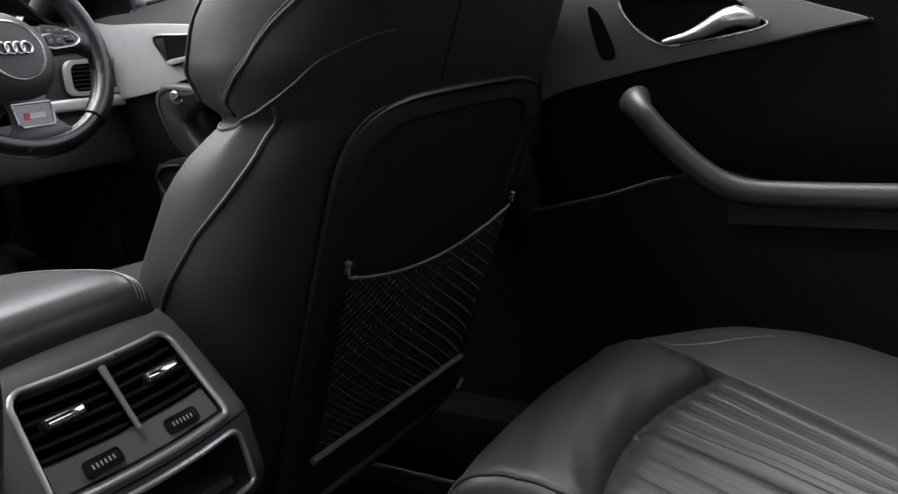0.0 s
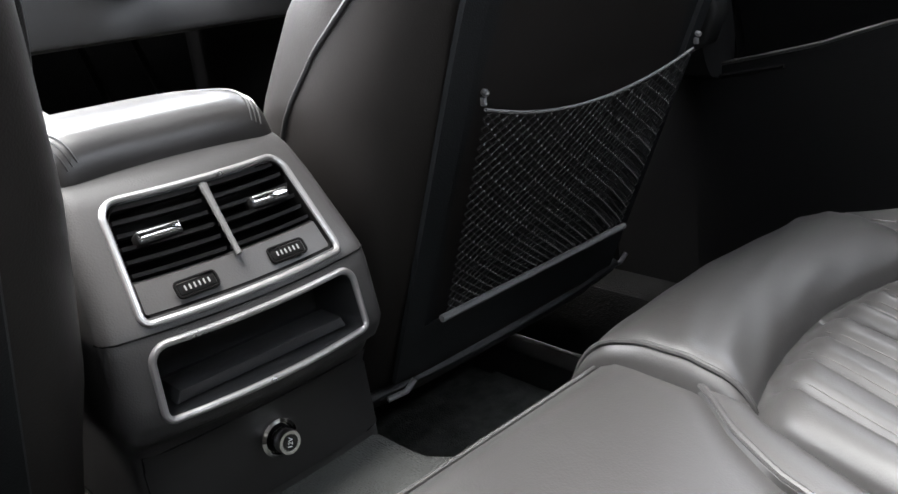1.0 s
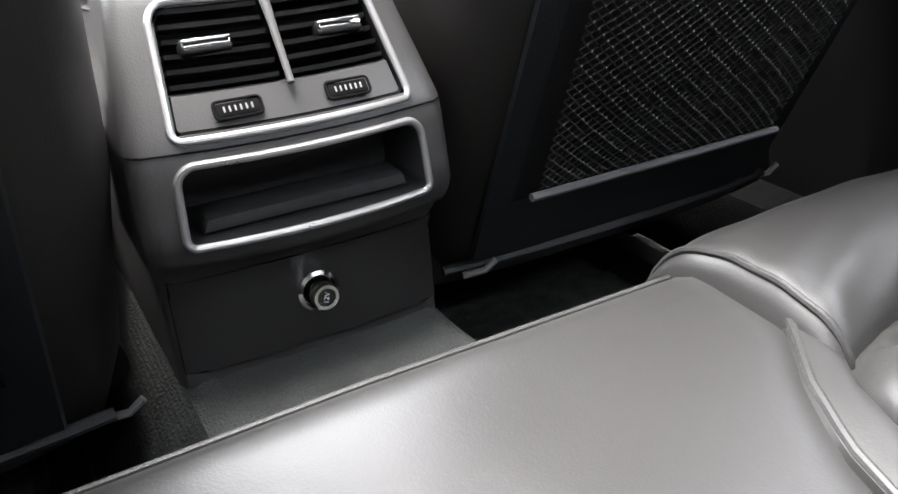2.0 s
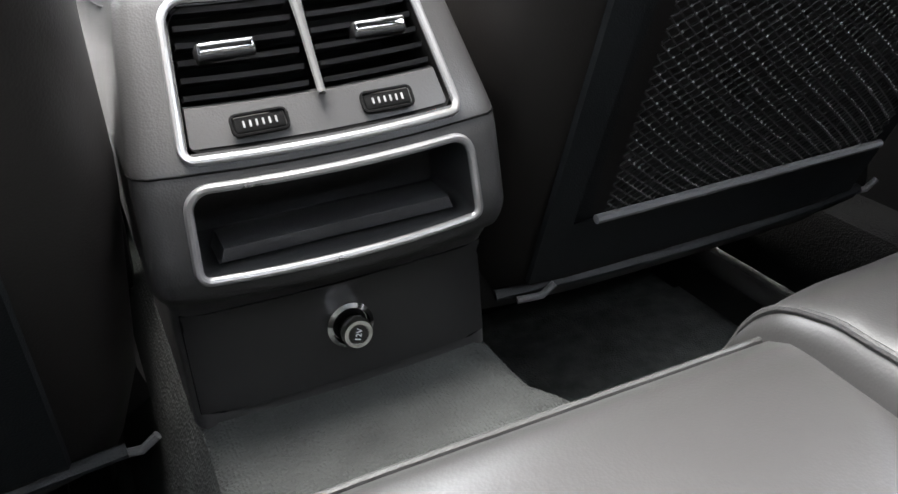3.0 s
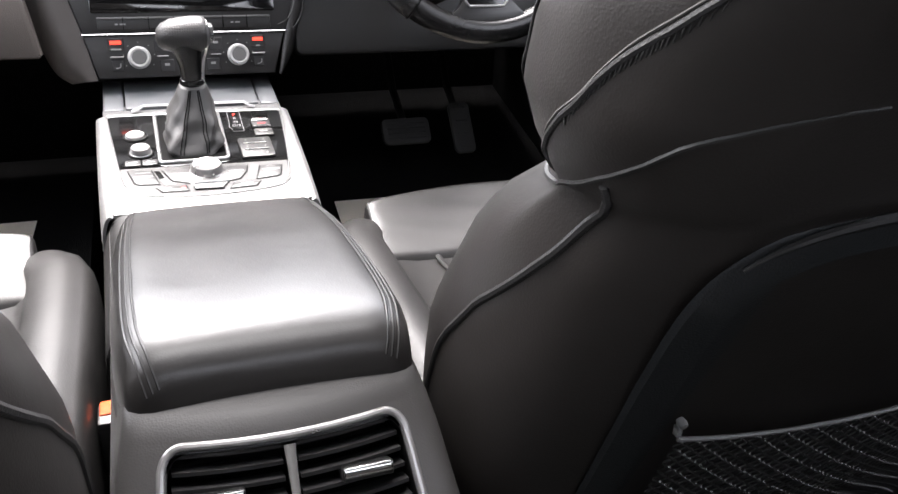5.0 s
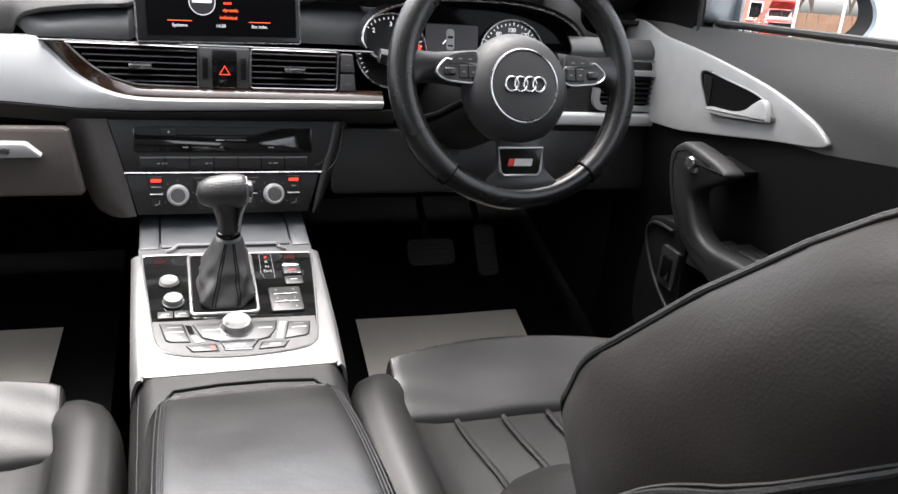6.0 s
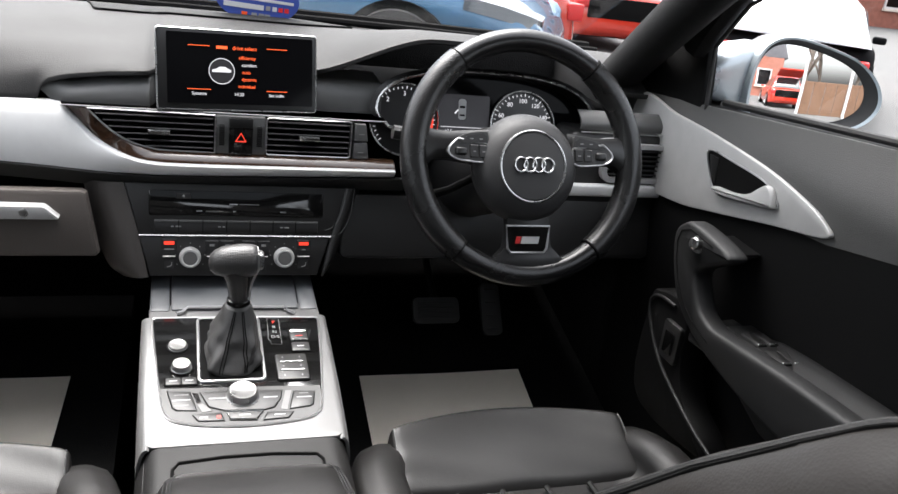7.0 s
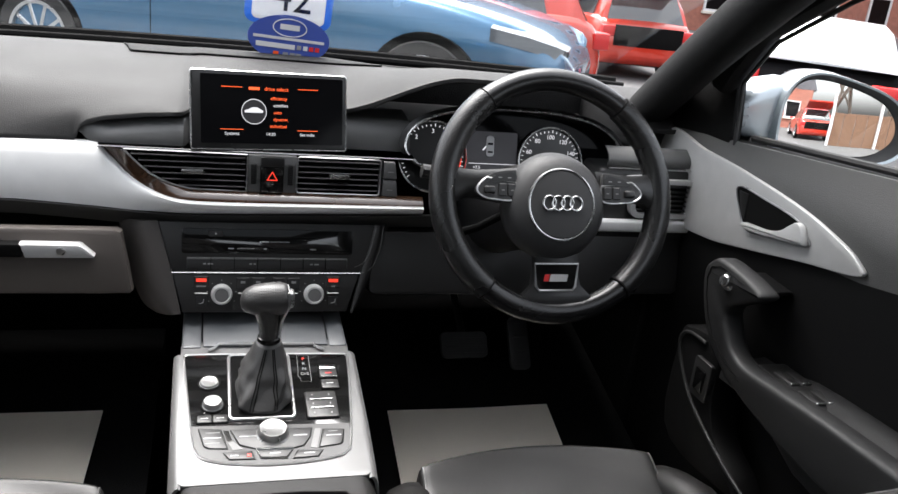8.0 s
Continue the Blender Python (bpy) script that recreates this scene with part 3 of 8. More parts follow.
def front_seat(cx, dy, label):
    s = thing("front_seat", label, "car seat", "front seats", at=(cx, dy + 0.3, 0))
    o = Vector((cx, dy, 0))
    WIDTH = [(0.20, 0.235), (0.26, 0.255), (0.42, 0.272), (0.55, 0.270), (0.66, 0.258), (0.695, 0.248), (0.705, 0.254), (0.74, 0.262), (0.80, 0.257), (0.86, 0.244), (0.90, 0.230), (0.935, 0.198), (0.95, 0.15)]
    FRONT = [(0.20, 0.20), (0.48, 0.200), (0.53, 0.190), (0.58, 0.160), (0.63, 0.130), (0.67, 0.085), (0.693, 0.048), (0.702, 0.046), (0.715, 0.066), (0.745, 0.073), (0.78, 0.045), (0.86, -0.029), (0.92, -0.092), (0.95, -0.148)]

    def section(z):
        w, yf, ys = lerp(z, WIDTH), lerp(z, FRONT), shell_y(z)
        if z > 0.88:
            ys += 0.05 * ease(z, 0.88, 0.96)
        d = max(0.03, yf - ys)
        k = min(1.0, d / 0.16)
        e = ease(z, 0.735, 0.80)
        half = [(0, ys - 0.004), (w - 0.10, ys - 0.002), (w - 0.055, ys + 0.004), (w - 0.018, ys + 0.03 * k), (w, ys + 0.085 * k), (w - 0.004 + 0.003 * e, yf - (0.055 - 0.022 * e) * k), (w - 0.022 + 0.011 * e, yf - (0.014 - 0.008 * e) * k), (w - 0.05 + 0.006 * e, yf), (w - 0.085, yf - 0.02 * k), (w - 0.12, yf - 0.055 * k), (0, yf - 0.07 * k)]
        ring = [(x, y, z) for x, y in half] + [(-x, y, z) for x, y in half[-2:0:-1]]
        return [o + p for p in curve(ring, 84, True)]
    zs = span(0.2, 0.68, 26) + [0.687, 0.692, 0.697, 0.702, 0.708, 0.716, 0.726] + span(0.74, 0.95, 18)
    part("backrest", loft([section(z) for z in zs]), LEATHER, s, "black leather backrest with side bolsters", sharp=50)
    # seams run on the skin: f goes from the back's middle (0) round the side to the front's middle (1)
    def skin(z, f, sg):
        ring = section(z)
        k = f * 42
        p = ring[int(k)].lerp(ring[int(k) + 1], k - int(k))
        return Vector((o.x + sg * (p.x - o.x), p.y, p.z))
    for sg in (-1, 1):
        part("piping", tube([skin(z, lerp(z, [(0.38, 0.490), (0.45, 0.480), (0.515, 0.467), (0.55, 0.454), (0.593, 0.430), (0.631, 0.386), (0.661, 0.355), (0.678, 0.347), (0.711, 0.339)]), sg) for z in span(0.38, 0.708, 40)], 0.0030, 8), PIPING, s, "black leather piping")
        seam = curve([(0.62, 0.692, 0), (0.558, 0.688, 0), (0.50, 0.691, 0), (0.43, 0.697, 0), (0.366, 0.705, 0), (0.319, 0.722, 0), (0.273, 0.741, 0), (0.232, 0.750, 0), (0.185, 0.757, 0), (0.10, 0.763, 0)], 30)
        part("shoulder_seam", tube([skin(p.y, p.x, sg) for p in seam], [0.0022 - 0.0012 * i / 29 for i in range(30)], 6), PIPING, s)
        seam = curve([(0.50, 0.701, 0), (0.455, 0.712, 0), (0.424, 0.726, 0), (0.393, 0.744, 0), (0.377, 0.761, 0), (0.362, 0.774, 0), (0.346, 0.784, 0), (0.331, 0.792, 0), (0.308, 0.806, 0), (0.27, 0.83, 0), (0.20, 0.858, 0), (0.10, 0.875, 0), (0.01, 0.88, 0)], 60)
        part("shoulder_piping", tube([skin(p.y, p.x, sg) for p in seam], 0.0022, 8), PIPING, s)
        part("stitching", tube([skin(p.y + 0.006, p.x, sg) for p in seam], 0.0008, 5), THREAD, s)
        edge = [(z, 0.590 - 0.006 * ease(z, 0.72, 0.76)) for z in span(0.716, 0.935, 50)]
        part("edge_piping", tube([skin(z, f, sg) for z, f in edge], 0.0024, 8), PIPING, s, "black piping along the shoulder edge")
        part("edge_seam", tube([skin(z, f - 0.016, sg) for z, f in edge], 0.0011, 6), VOID, s)
        # short puckers sewn across the seam
        pk = bmesh.new()
        for i in range(14, 50, 1):
            p = seam[i]
            put(pk, tube([skin(p.y - 0.001, p.x, sg), skin(p.y - 0.0075, p.x - 0.001, sg)], [0.0016, 0.0004], 5))
        part("puckers", pk, PIPING, s)
    # hard shell with a sunk panel
    def on_shell(x, z, out=0.0):
        return o + Vector((x, shell_y(z) - 0.925 * out, z - 0.38 * out))

    def outline(w, z0, z1, r, n=36):
        pts = []
        for i in range(n):
            a = math.pi * i / (n - 1)
            c, sn = math.cos(a), math.sin(a)
            e = 0.45
            pts.append((w * (abs(c) ** e) * (1 if c > 0 else -1), z1 - r + r * sn ** e))
        return pts + [(-w * 0.96, z0), (w * 0.96, z0)]
    outer, inner = outline(0.210, 0.235, 0.704, 0.12), outline(0.182, 0.30, 0.682, 0.10)
    rings = [[on_shell(x, z, 0.001) for x, z in outer], [on_shell(x * 0.988, z - 0.003, 0.0045) for x, z in outer], [on_shell(x, z, 0.007) for x, z in inner], [on_shell(x * 0.985, z - 0.004, 0.002) for x, z in inner]]
    bm = loft(rings, cap=False)
    bm.verts.ensure_lookup_table()
    bm.faces.new(bm.verts[-len(inner):])
    part("lower_lip", tube([o + Vector((x, 0.092 + 0.012 * (x / 0.22) ** 2, 0.219)) for x in span(-0.225, 0.235, 14)], 0.006, 8, flat=0.6), SHELL, s, "plastic lip along the foot of the backrest")
    for x, y in ((-0.186, 0.092), (0.245, 0.108)):
        part("cover_clip", tube([o + Vector((x - 0.022, y + 0.002, 0.214)), o + Vector((x, y - 0.004, 0.216)), o + Vector((x + 0.012, y - 0.006, 0.226))], 0.0035, 8), BAR, s, "pale clip of the seat cover")
    arch = [on_shell(x, z, 0.0075) for x, z in outer[7:-9]]
    part("shell_rim", tube(arch, [0.0012 + 0.0022 * math.sin(math.pi * i / (len(arch) - 1)) for i in range(len(arch))], 8), SATIN, s, "black rim arched over the seat shell")
    part("back_seam", tube([o + Vector((-0.062 - 0.3 * (0.79 - z) * 0.0, shell_y(z) - 0.003, z)) for z in span(0.712, 0.86, 12)], 0.0016, 6), VOID, s)
    shell = part("back_shell", bm, SHELL, s, "dark plastic shell on the back of the seat", sharp=40)
    return s, o, on_shell


def net_pocket(s, o, on_shell):
    """The elastic net with its cord, bottom bar and two hooks."""
    part("bottom_bar", tube([on_shell(x, 0.312, 0.014 + 0.004 * math.cos(3 * x)) for x in span(-0.163, 0.168, 10)], 0.0042, 8), BAR, s, "grey bar along the foot of the net")

    def place(u, v):
        zt = 0.534 - 0.026 * (1 - (2 * u - 1) ** 2)
        x0, x1 = -0.153 - 0.012 * v, 0.166 + 0.018 * v
        return on_shell(x0 + (x1 - x0) * u, 0.315 + (zt - 0.315) * v, 0.014 + 0.010 * math.sin(math.pi * v) * math.sin(math.pi * u))
    part("top_cord", tube([place(u, 1) for u in span(0, 1, 24)], 0.0017, 6), BAR, s)
    for u in (-0.167, 0.190):
        part("hook", put(lathe([(0.0, 0.0), (0.0026, 0.0), (0.0034, 0.003), (0.0028, 0.006), (0.0, 0.0070)], 12, Matrix.Translation(on_shell(u, 0.548, 0.008)) @ Matrix.Rotation(radians(112), 4, "X")), rbox(-0.002, 0.002, -0.003, 0.003, -0.008, 0.0, 0.001, 1, Matrix.Translation(on_shell(u, 0.544, 0.010)))), BAR, s, "pale metal hook")
    n, rise_ = 26, 0.88
    verts, faces = [], []

    def strand(pts, r):
        base = len(verts)
        for i, p in enumerate(pts):
            d = (pts[min(i + 1, len(pts) - 1)] - pts[max(i - 1, 0)]).normalized()
            a = d.cross(Vector((0, 1, 0.4))).normalized()
            b = d.cross(a)
            verts.extend(p + r * (math.cos(q) * a + math.sin(q) * b) for q in (0.5, 2.07, 3.64, 5.21))
        for i in range(len(pts) - 1):
            for q in range(4):
                k = base + 4 * i
                faces.append((k + q, k + (q + 1) % 4, k + 4 + (q + 1) % 4, k + 4 + q))
    for k in range(-n, n + 1):
        for sg in (1, -1):
            # the strand runs over v and leaves the net where u passes 0 or 1
            a = k / n if sg > 0 else k / n + rise_
            v0, v1 = sorted((min(1, max(0, (0 - a) / (sg * rise_))), min(1, max(0, (1 - a) / (sg * rise_)))))
            if v1 - v0 > 0.01:
                strand([place(a + sg * rise_ * v, v) for v in span(v0, v1, 16)], 0.0010)
    def join(name, label, mat):
        me = bpy.data.meshes.new(name)
        me.from_pydata(verts, [], faces)
        bm = bmesh.new()
        bm.from_mesh(me)
        bpy.data.meshes.remove(me)
        part(name, bm, mat, s, label, kind="stuff")
        verts.clear()
        faces.clear()
    join("net", "stretched black elastic net", NET)
    for k in range(-n, n + 1):
        for j in range(0, 2 * n):
            v = j / (2 * n * rise_) + 0.0
            u = k / n + rise_ * v + (0.0 if j % 2 == 0 else 0.0)
            if 0.01 < u < 0.99 and v < 0.99 and (j + k) % 2 == 0:
                p, base = place(u, v) + Vector((0, -0.0006, 0)), len(verts)
                verts.extend(p + 0.0016 * Vector(q) for q in ((1, 0, 0), (-1, 0, 0), (0, 1, 0), (0, -1, 0), (0, 0, 1), (0, 0, -1)))
                faces.extend(tuple(base + i for i in q) for q in ((0, 2, 4), (2, 1, 4), (1, 3, 4), (3, 0, 4), (2, 0, 5), (1, 2, 5), (3, 1, 5), (0, 3, 5)))
    join("knot_mesh", "small shiny knots of the net", KNOT)


def cushion(s, o, y0=0.115, y1=0.60):
    """The seat's cushion, bolsters and pull-out thigh rest."""
    def sec(y, w, z1, z0, dip):
        half = [(0, z0), (w - 0.02, z0), (w, z0 + 0.05), (w, z1 - 0.03), (w - 0.02, z1 - 0.004), (w - 0.045, z1), (w - 0.07, z1 - 0.012), (w - 0.095, z1 - dip), (0, z1 - dip - 0.004)]
        ring = [(x, y, z) for x, z in half] + [(-x, y, z) for x, z in half[-2:0:-1]]
        return [o + p for p in curve(ring, 60, True)]
    ys = [y0, 0.14, 0.2, 0.3, 0.4, 0.5, 0.57, 0.615, 0.642, 0.66, 0.668]
    zt = [0.37, 0.40, 0.41, 0.414, 0.416, 0.417, 0.415, 0.410, 0.399, 0.378, 0.345]
    part("cushion", loft([sec(y, 0.255 - 0.022 * ease(y, 0.55, 0.66), z, 0.20, 0.045) for y, z in zip(ys, zt)]), SEAT_LEATHER, s, "black leather seat cushion with raised side bolsters", sharp=50)
    for k in range(4):
        part("pleat", tube([o + Vector((-0.10 + 0.067 * k + 0.01 * math.sin(20 * y), y, 0.3725 - 0.004 * math.sin(6 * y))) for y in span(0.30, 0.55, 10)], 0.004, 6), SEAT_LEATHER, s)

    def pad(u, v):
        e = min(u, 1 - u) / 0.05
        lift = math.sqrt(max(0, 1 - (1 - min(1, e)) ** 2))
        bow = 0.035 * (1 - (2 * u - 1) ** 2)
        y = 0.548 + (0.102 + bow) * min(1.0, v / 0.86) + 0.012 * ease(v, 0.86, 1.0)
        z = 0.360 + 0.008 * lift + 0.052 * min(1.0, v / 0.82) ** 0.85 - 0.012 * (1 - ease(v, 0.0, 0.10)) - 0.060 * max(0.0, (v - 0.84) / 0.16) ** 2.2
        z += 0.0012 * math.sin(14 * u + 9 * v) * math.sin(11 * v)
        return o + Vector(((-0.187 + 0.374 * u) * (1 - 0.02 * v), y, z))
    rest = part("thigh_rest", thick(grid(pad, [0, 0.006, 0.014, 0.025, 0.04] + span(0.06, 0.94, 24) + [0.96, 0.975, 0.986, 0.994, 1], span(0, 1, 40)), 0.085), SEAT_LEATHER, s, "smooth black leather thigh rest", sharp=55)
    for u in (0.012, 0.988):
        part("rest_seam", tube([pad(u, v) + Vector((0, 0, 0.0004)) for v in span(0.04, 0.96, 24)], 0.0013, 6), PIPING, rest)
    part("seat_base", rbox(o.x - 0.25, o.x + 0.285, o.y + 0.34, o.y + 0.57, 0.02, 0.215, 0.02), SHADED_CARPET, s, "carpeted seat base, darkened for shade")
    for sg in (-1, 1):
        part("seat_rail", rbox(o.x + sg * 0.19 - 0.02, o.x + sg * 0.19 + 0.02, o.y - 0.02, o.y + 0.6, 0.001, 0.06, 0.004), SATIN, s)


for _cx, _dy, _l in ((SEAT_X, 0.0, "black leather driver's seat with a net pocket behind its backrest"), (-SEAT_X, -0.055, "black leather passenger seat set further back than the driver's")):
    _s, _o, _f = front_seat(_cx, _dy, _l)
    cushion(_s, Vector((_cx, 0.0, 0)))
    net_pocket(_s, _o, _f)


# ---- centre console ----
def console_rear():
    c = thing("centre_console", "dark grey centre console with rear air vents and storage tray", "centre console")
    # face of the console: v is the height
    PROFILE = [(0.245, 0.004), (0.325, 0.012), (0.340, 0.004), (0.352, -0.016), (0.370, -0.0225), (0.421, -0.0135), (0.434, -0.009), (0.450, 0.002), (0.507, 0.044), (0.517, 0.052), (0.526, 0.064), (0.531, 0.082)]
    WIDE = [(0.245, 0.110), (0.335, 0.110), (0.36, 0.119), (0.43, 0.117), (0.50, 0.105), (0.531, 0.096)]

    def face(u, z):
        w = lerp(z, WIDE)
        a = abs(u)
        y = lerp(z, PROFILE)
        bulge = 0.012 if z > 0.345 else 0.004
        if a <= 0.86:
            x = w * a
            dy = bulge * (a / 0.86) ** 2
        else:
            t = (a - 0.86) / 0.14
            x = w * (0.86 + 0.14 * math.sin(t * math.pi / 2))
            dy = bulge + 0.016 * (1 - math.cos(t * math.pi / 2))
        return Vector((math.copysign(x, u), y + dy, z))
    VENT = (0.4405, 0.5115)
    TRAY = (0.3695, 0.4205)
    def half_open(z):
        return lerp(z, [(0.36, 0.0905), (0.4205, 0.0875), (0.4405, 0.083), (0.5115, 0.074)]) / lerp(z, WIDE)
    zs = sorted({0.245, 0.27, 0.30, 0.322, 0.328, 0.334, 0.34, 0.346, 0.352, 0.358, 0.364, *TRAY, 0.385, 0.4, 0.425, 0.43, 0.434, *VENT, 0.45, 0.465, 0.48, 0.495, 0.517, 0.5205, 0.524, 0.527, 0.529, 0.531})
    m = 14
    bm = bmesh.new()
    rows = []
    for z in zs:
        k = half_open(min(max(z, 0.36), 0.5115))
        us = [-1 + (1 - k) * i / 8 for i in range(9)] + [-k + 2 * k * i / m for i in range(1, m)] + [k + (1 - k) * i / 8 for i in range(9)]
        row = [bm.verts.new(face(u, z)) for u in us]
        e0, e1 = face(-1, z), face(1, z)
        back = 0.40 - 0.13 * ease(z, 0.48, 0.50)
        row = [bm.verts.new((e0.x, back, z))] + row + [bm.verts.new((e1.x, back, z))]
        rows.append(row)
    for (za, a), (zb, b) in zip(zip(zs, rows), list(zip(zs, rows))[1:]):
        mid = (za + zb) / 2
        for i in range(len(a) - 1):
            inside = 9 <= i < 9 + m
            if inside and (VENT[0] < mid < VENT[1] or TRAY[0] < mid < TRAY[1]):
                continue
            bm.faces.new((a[i], a[i + 1], b[i + 1], b[i]))
    bm.faces.new(rows[-1])
    part("housing", bm, CONSOLE, c, "dark grey soft-touch plastic housing", sharp=50)

    def loop(z0, z1, grow, n=10, lift=0.0):
        """Points round an opening."""
        pts = []
        for cu, a0 in ((1, 0), (-1, 90), (-1, 180), (1, 270)):
            r = 0.013 if a0 < 180 else 0.0075
            cz = z1 - r + grow if a0 < 180 else z0 + r - grow
            for i in range(n + 1):
                a = radians(a0 + 90 * i / n)
                z = cz + r * math.sin(a)
                hw = half_open(min(max(z, 0.36), 0.5115)) * lerp(z, WIDE) + grow
                x = cu * (hw - r) + r * math.cos(a)
                p = face(x / lerp(z, WIDE), z)
                pts.append((p.x, p.y - lift, p.z))
        # even the long sides out
        out = []
        for i, p in enumerate(pts):
            q = pts[(i + 1) % len(pts)]
            out.append(p)
            if (Vector(p) - Vector(q)).length > 0.02:
                for k in range(1, 8):
                    t = k / 8
                    x, z = p[0] + (q[0] - p[0]) * t, p[2] + (q[2] - p[2]) * t
                    g = face(x / lerp(z, WIDE), z)
                    out.append((x, g.y - lift, z))
        return out
    part("vent_frame", tube(loop(*VENT, 0.0035, lift=0.0006), 0.0028, 10, True), TRIM_METAL, c, "satin silver frame round the vents")
    part("tray_frame", tube(loop(*TRAY, 0.002, lift=0.0006), 0.0029, 10, True), TRIM_METAL, c, "satin silver frame round the storage tray")
    # recesses
    def recess(z0, z1, depth, name, mat, floor_drop=0.0):
        ring = loop(z0, z1, 0.0)
        back = [(p[0] * 0.96, depth, min(max(p[2], z0 + 0.002), z1 - 0.004)) for p in ring]
        bm = loft([ring, back], cap=False)
        bm.verts.ensure_lookup_table()
        bm.faces.new(bm.verts[len(ring):])
        return part(name, bm, mat, c, sharp=40)
    # Duct walls are near black, so the depth's shade is painted in.
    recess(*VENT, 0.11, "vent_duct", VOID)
    recess(*TRAY, 0.050, "storage_tray", GREY_TRAY)
    bm = prism([(-0.078, 0), (0.078, 0), (0.074, 0.010), (-0.074, 0.010)], 0.03, Matrix.Translation((0, -0.004, 0.372)), 0.002)
    part("tray_lip", bm, GREY_TRAY, c)
    # strip below the vents with two thumb wheels
    def strip(u, v):
        z = 0.4415 + 0.0195 * v
        hw = half_open(z) * lerp(z, WIDE) - 0.002
        p = face(hw * u / lerp(z, WIDE), z)
        return p + Vector((0, 0.0035, 0))
    part("vent_strip", thick(grid(strip, span(-1, 1, 21), span(0, 1, 4)), 0.006, (0, 1, 0)), CONSOLE, c, "grey strip below the vent slats")
    for sg in (-1, 1):
        p = face(0.0385 * sg / 0.11, 0.451)
        fm = Matrix.Translation(p + Vector((0, 0.0015, 0))) @ Matrix.Rotation(radians(-38), 4, "X") @ Matrix.Rotation(radians(0), 4, "Z")
        w = part("thumb_wheel", rbox(-0.0150, 0.0150, -0.0010, 0.006, -0.0050, 0.0050, 0.0015, 2, fm), VOID, c, "ribbed thumb wheel with white marks")
        part("wheel_well", tube([fm @ Vector((x, -0.0006, z)) for x, z in rounded(-0.0162, 0.0162, -0.0062, 0.0062, 0.003, 3)], 0.0011, 6, True), VOID, w)
        for k in range(6):
            x = -0.0095 + 0.0038 * k
            part("mark", rbox(x - 0.0006, x + 0.0006, -0.0017, -0.0008, -0.0021, 0.0021, 0.0003, 1, fm), MARK_DIM, w)
    # divider and slats
    def tilt(z):
        return lerp(z, PROFILE)
    bm = tube([(0, tilt(z) - 0.001, z) for z in span(0.461, 0.5105, 8)], [0.0030, 0.0030, 0.0031, 0.0032, 0.0034, 0.0036, 0.0040, 0.0046], 10, flat=0.8)
    part("divider", bm, SWITCH_GREY, c, "grey bar between the two vents")
    for sg in (-1, 1):
        for k in range(6):
            z = 0.4665 + 0.0085 * k
            hw = half_open(z) * lerp(z, WIDE) - 0.003
            def slat(u, v, z=z, hw=hw, sg=sg):
                x = sg * (0.005 + (hw - 0.005) * u)
                p = face(x / lerp(z, WIDE), z)
                return (x, p.y + 0.003 + 0.014 * v, z + 0.0012 - 0.0060 * v)
            part("slat", thick(grid(slat, span(0, 1, 8), span(0, 1, 3)), 0.0032), SLAT, c)
        z = 0.489
        p = face(sg * 0.0445 / 0.1, z)
        fm = Matrix.Translation(p + Vector((0, -0.002, 0.0))) @ Matrix.Rotation(radians(-30), 4, "X")
        tab = part("vent_tab", rbox(-0.0172, 0.0172, -0.0025, 0.012, -0.0052, 0.0050, 0.002, 3, fm), SATIN, c, "vent slider with a chrome edge")
        part("chrome_edge", rbox(-0.0165, 0.0165, -0.0046, -0.0012, -0.0026, 0.0044, 0.0018, 3, fm), BRIGHT, tab)
    part("housing_seam", tube([face(u, 0.4305) + Vector((0, -0.0002, 0)) for u in span(-1, 1, 40)], 0.0007, 5), VOID, c)
    # lower panel and power socket
    def panel(u, v):
        z = 0.258 + 0.075 * v
        p = face(u * 0.93, z)
        return p + Vector((0, -0.0022, 0))
    part("lower_panel", thick(grid(panel, span(-1, 1, 15), span(0, 1, 8)), 0.003, (0, 1, 0)), FACE, c, "dark removable panel below the tray")
    part("panel_gap", tube([panel(u, v) + Vector((0, 0.0012, 0)) for u, v in [(-1, v) for v in span(1, 0, 6)] + [(u, 0) for u in span(-0.9, 0.9, 12)] + [(1, v) for v in span(0, 1, 6)]], 0.0009, 5), VOID, c)
    sm = Matrix.Translation((0.0, 0.006, 0.300)) @ Matrix.Rotation(radians(84), 4, "X")
    k = part("power_socket", lathe([(0.0145, -0.004), (0.0165, 0.002), (0.0165, 0.004), (0.0135, 0.0055), (0.0125, 0.001), (0.0, 0.001)], 28, sm), BRIGHT, c, "chrome ring of the power socket")
    part("socket_hole", lathe([(0, 0.0015), (0.0122, 0.0015), (0.0122, 0.002), (0, 0.002)], 24, sm), VOID, k)
    part("socket_cap", lathe([(0.0, 0.002), (0.0095, 0.002), (0.0100, 0.006), (0.0108, 0.012), (0.0108, 0.017), (0.0098, 0.0195), (0.0072, 0.0195), (0.0068, 0.0185), (0.0, 0.0185)], 28, sm), BRIGHT, k, "polished cap of the power socket")
    part("cap_face", lathe([(0, 0.0186), (0.0067, 0.0186), (0.0064, 0.0190), (0, 0.0190)], 24, sm), GLOSS, k)
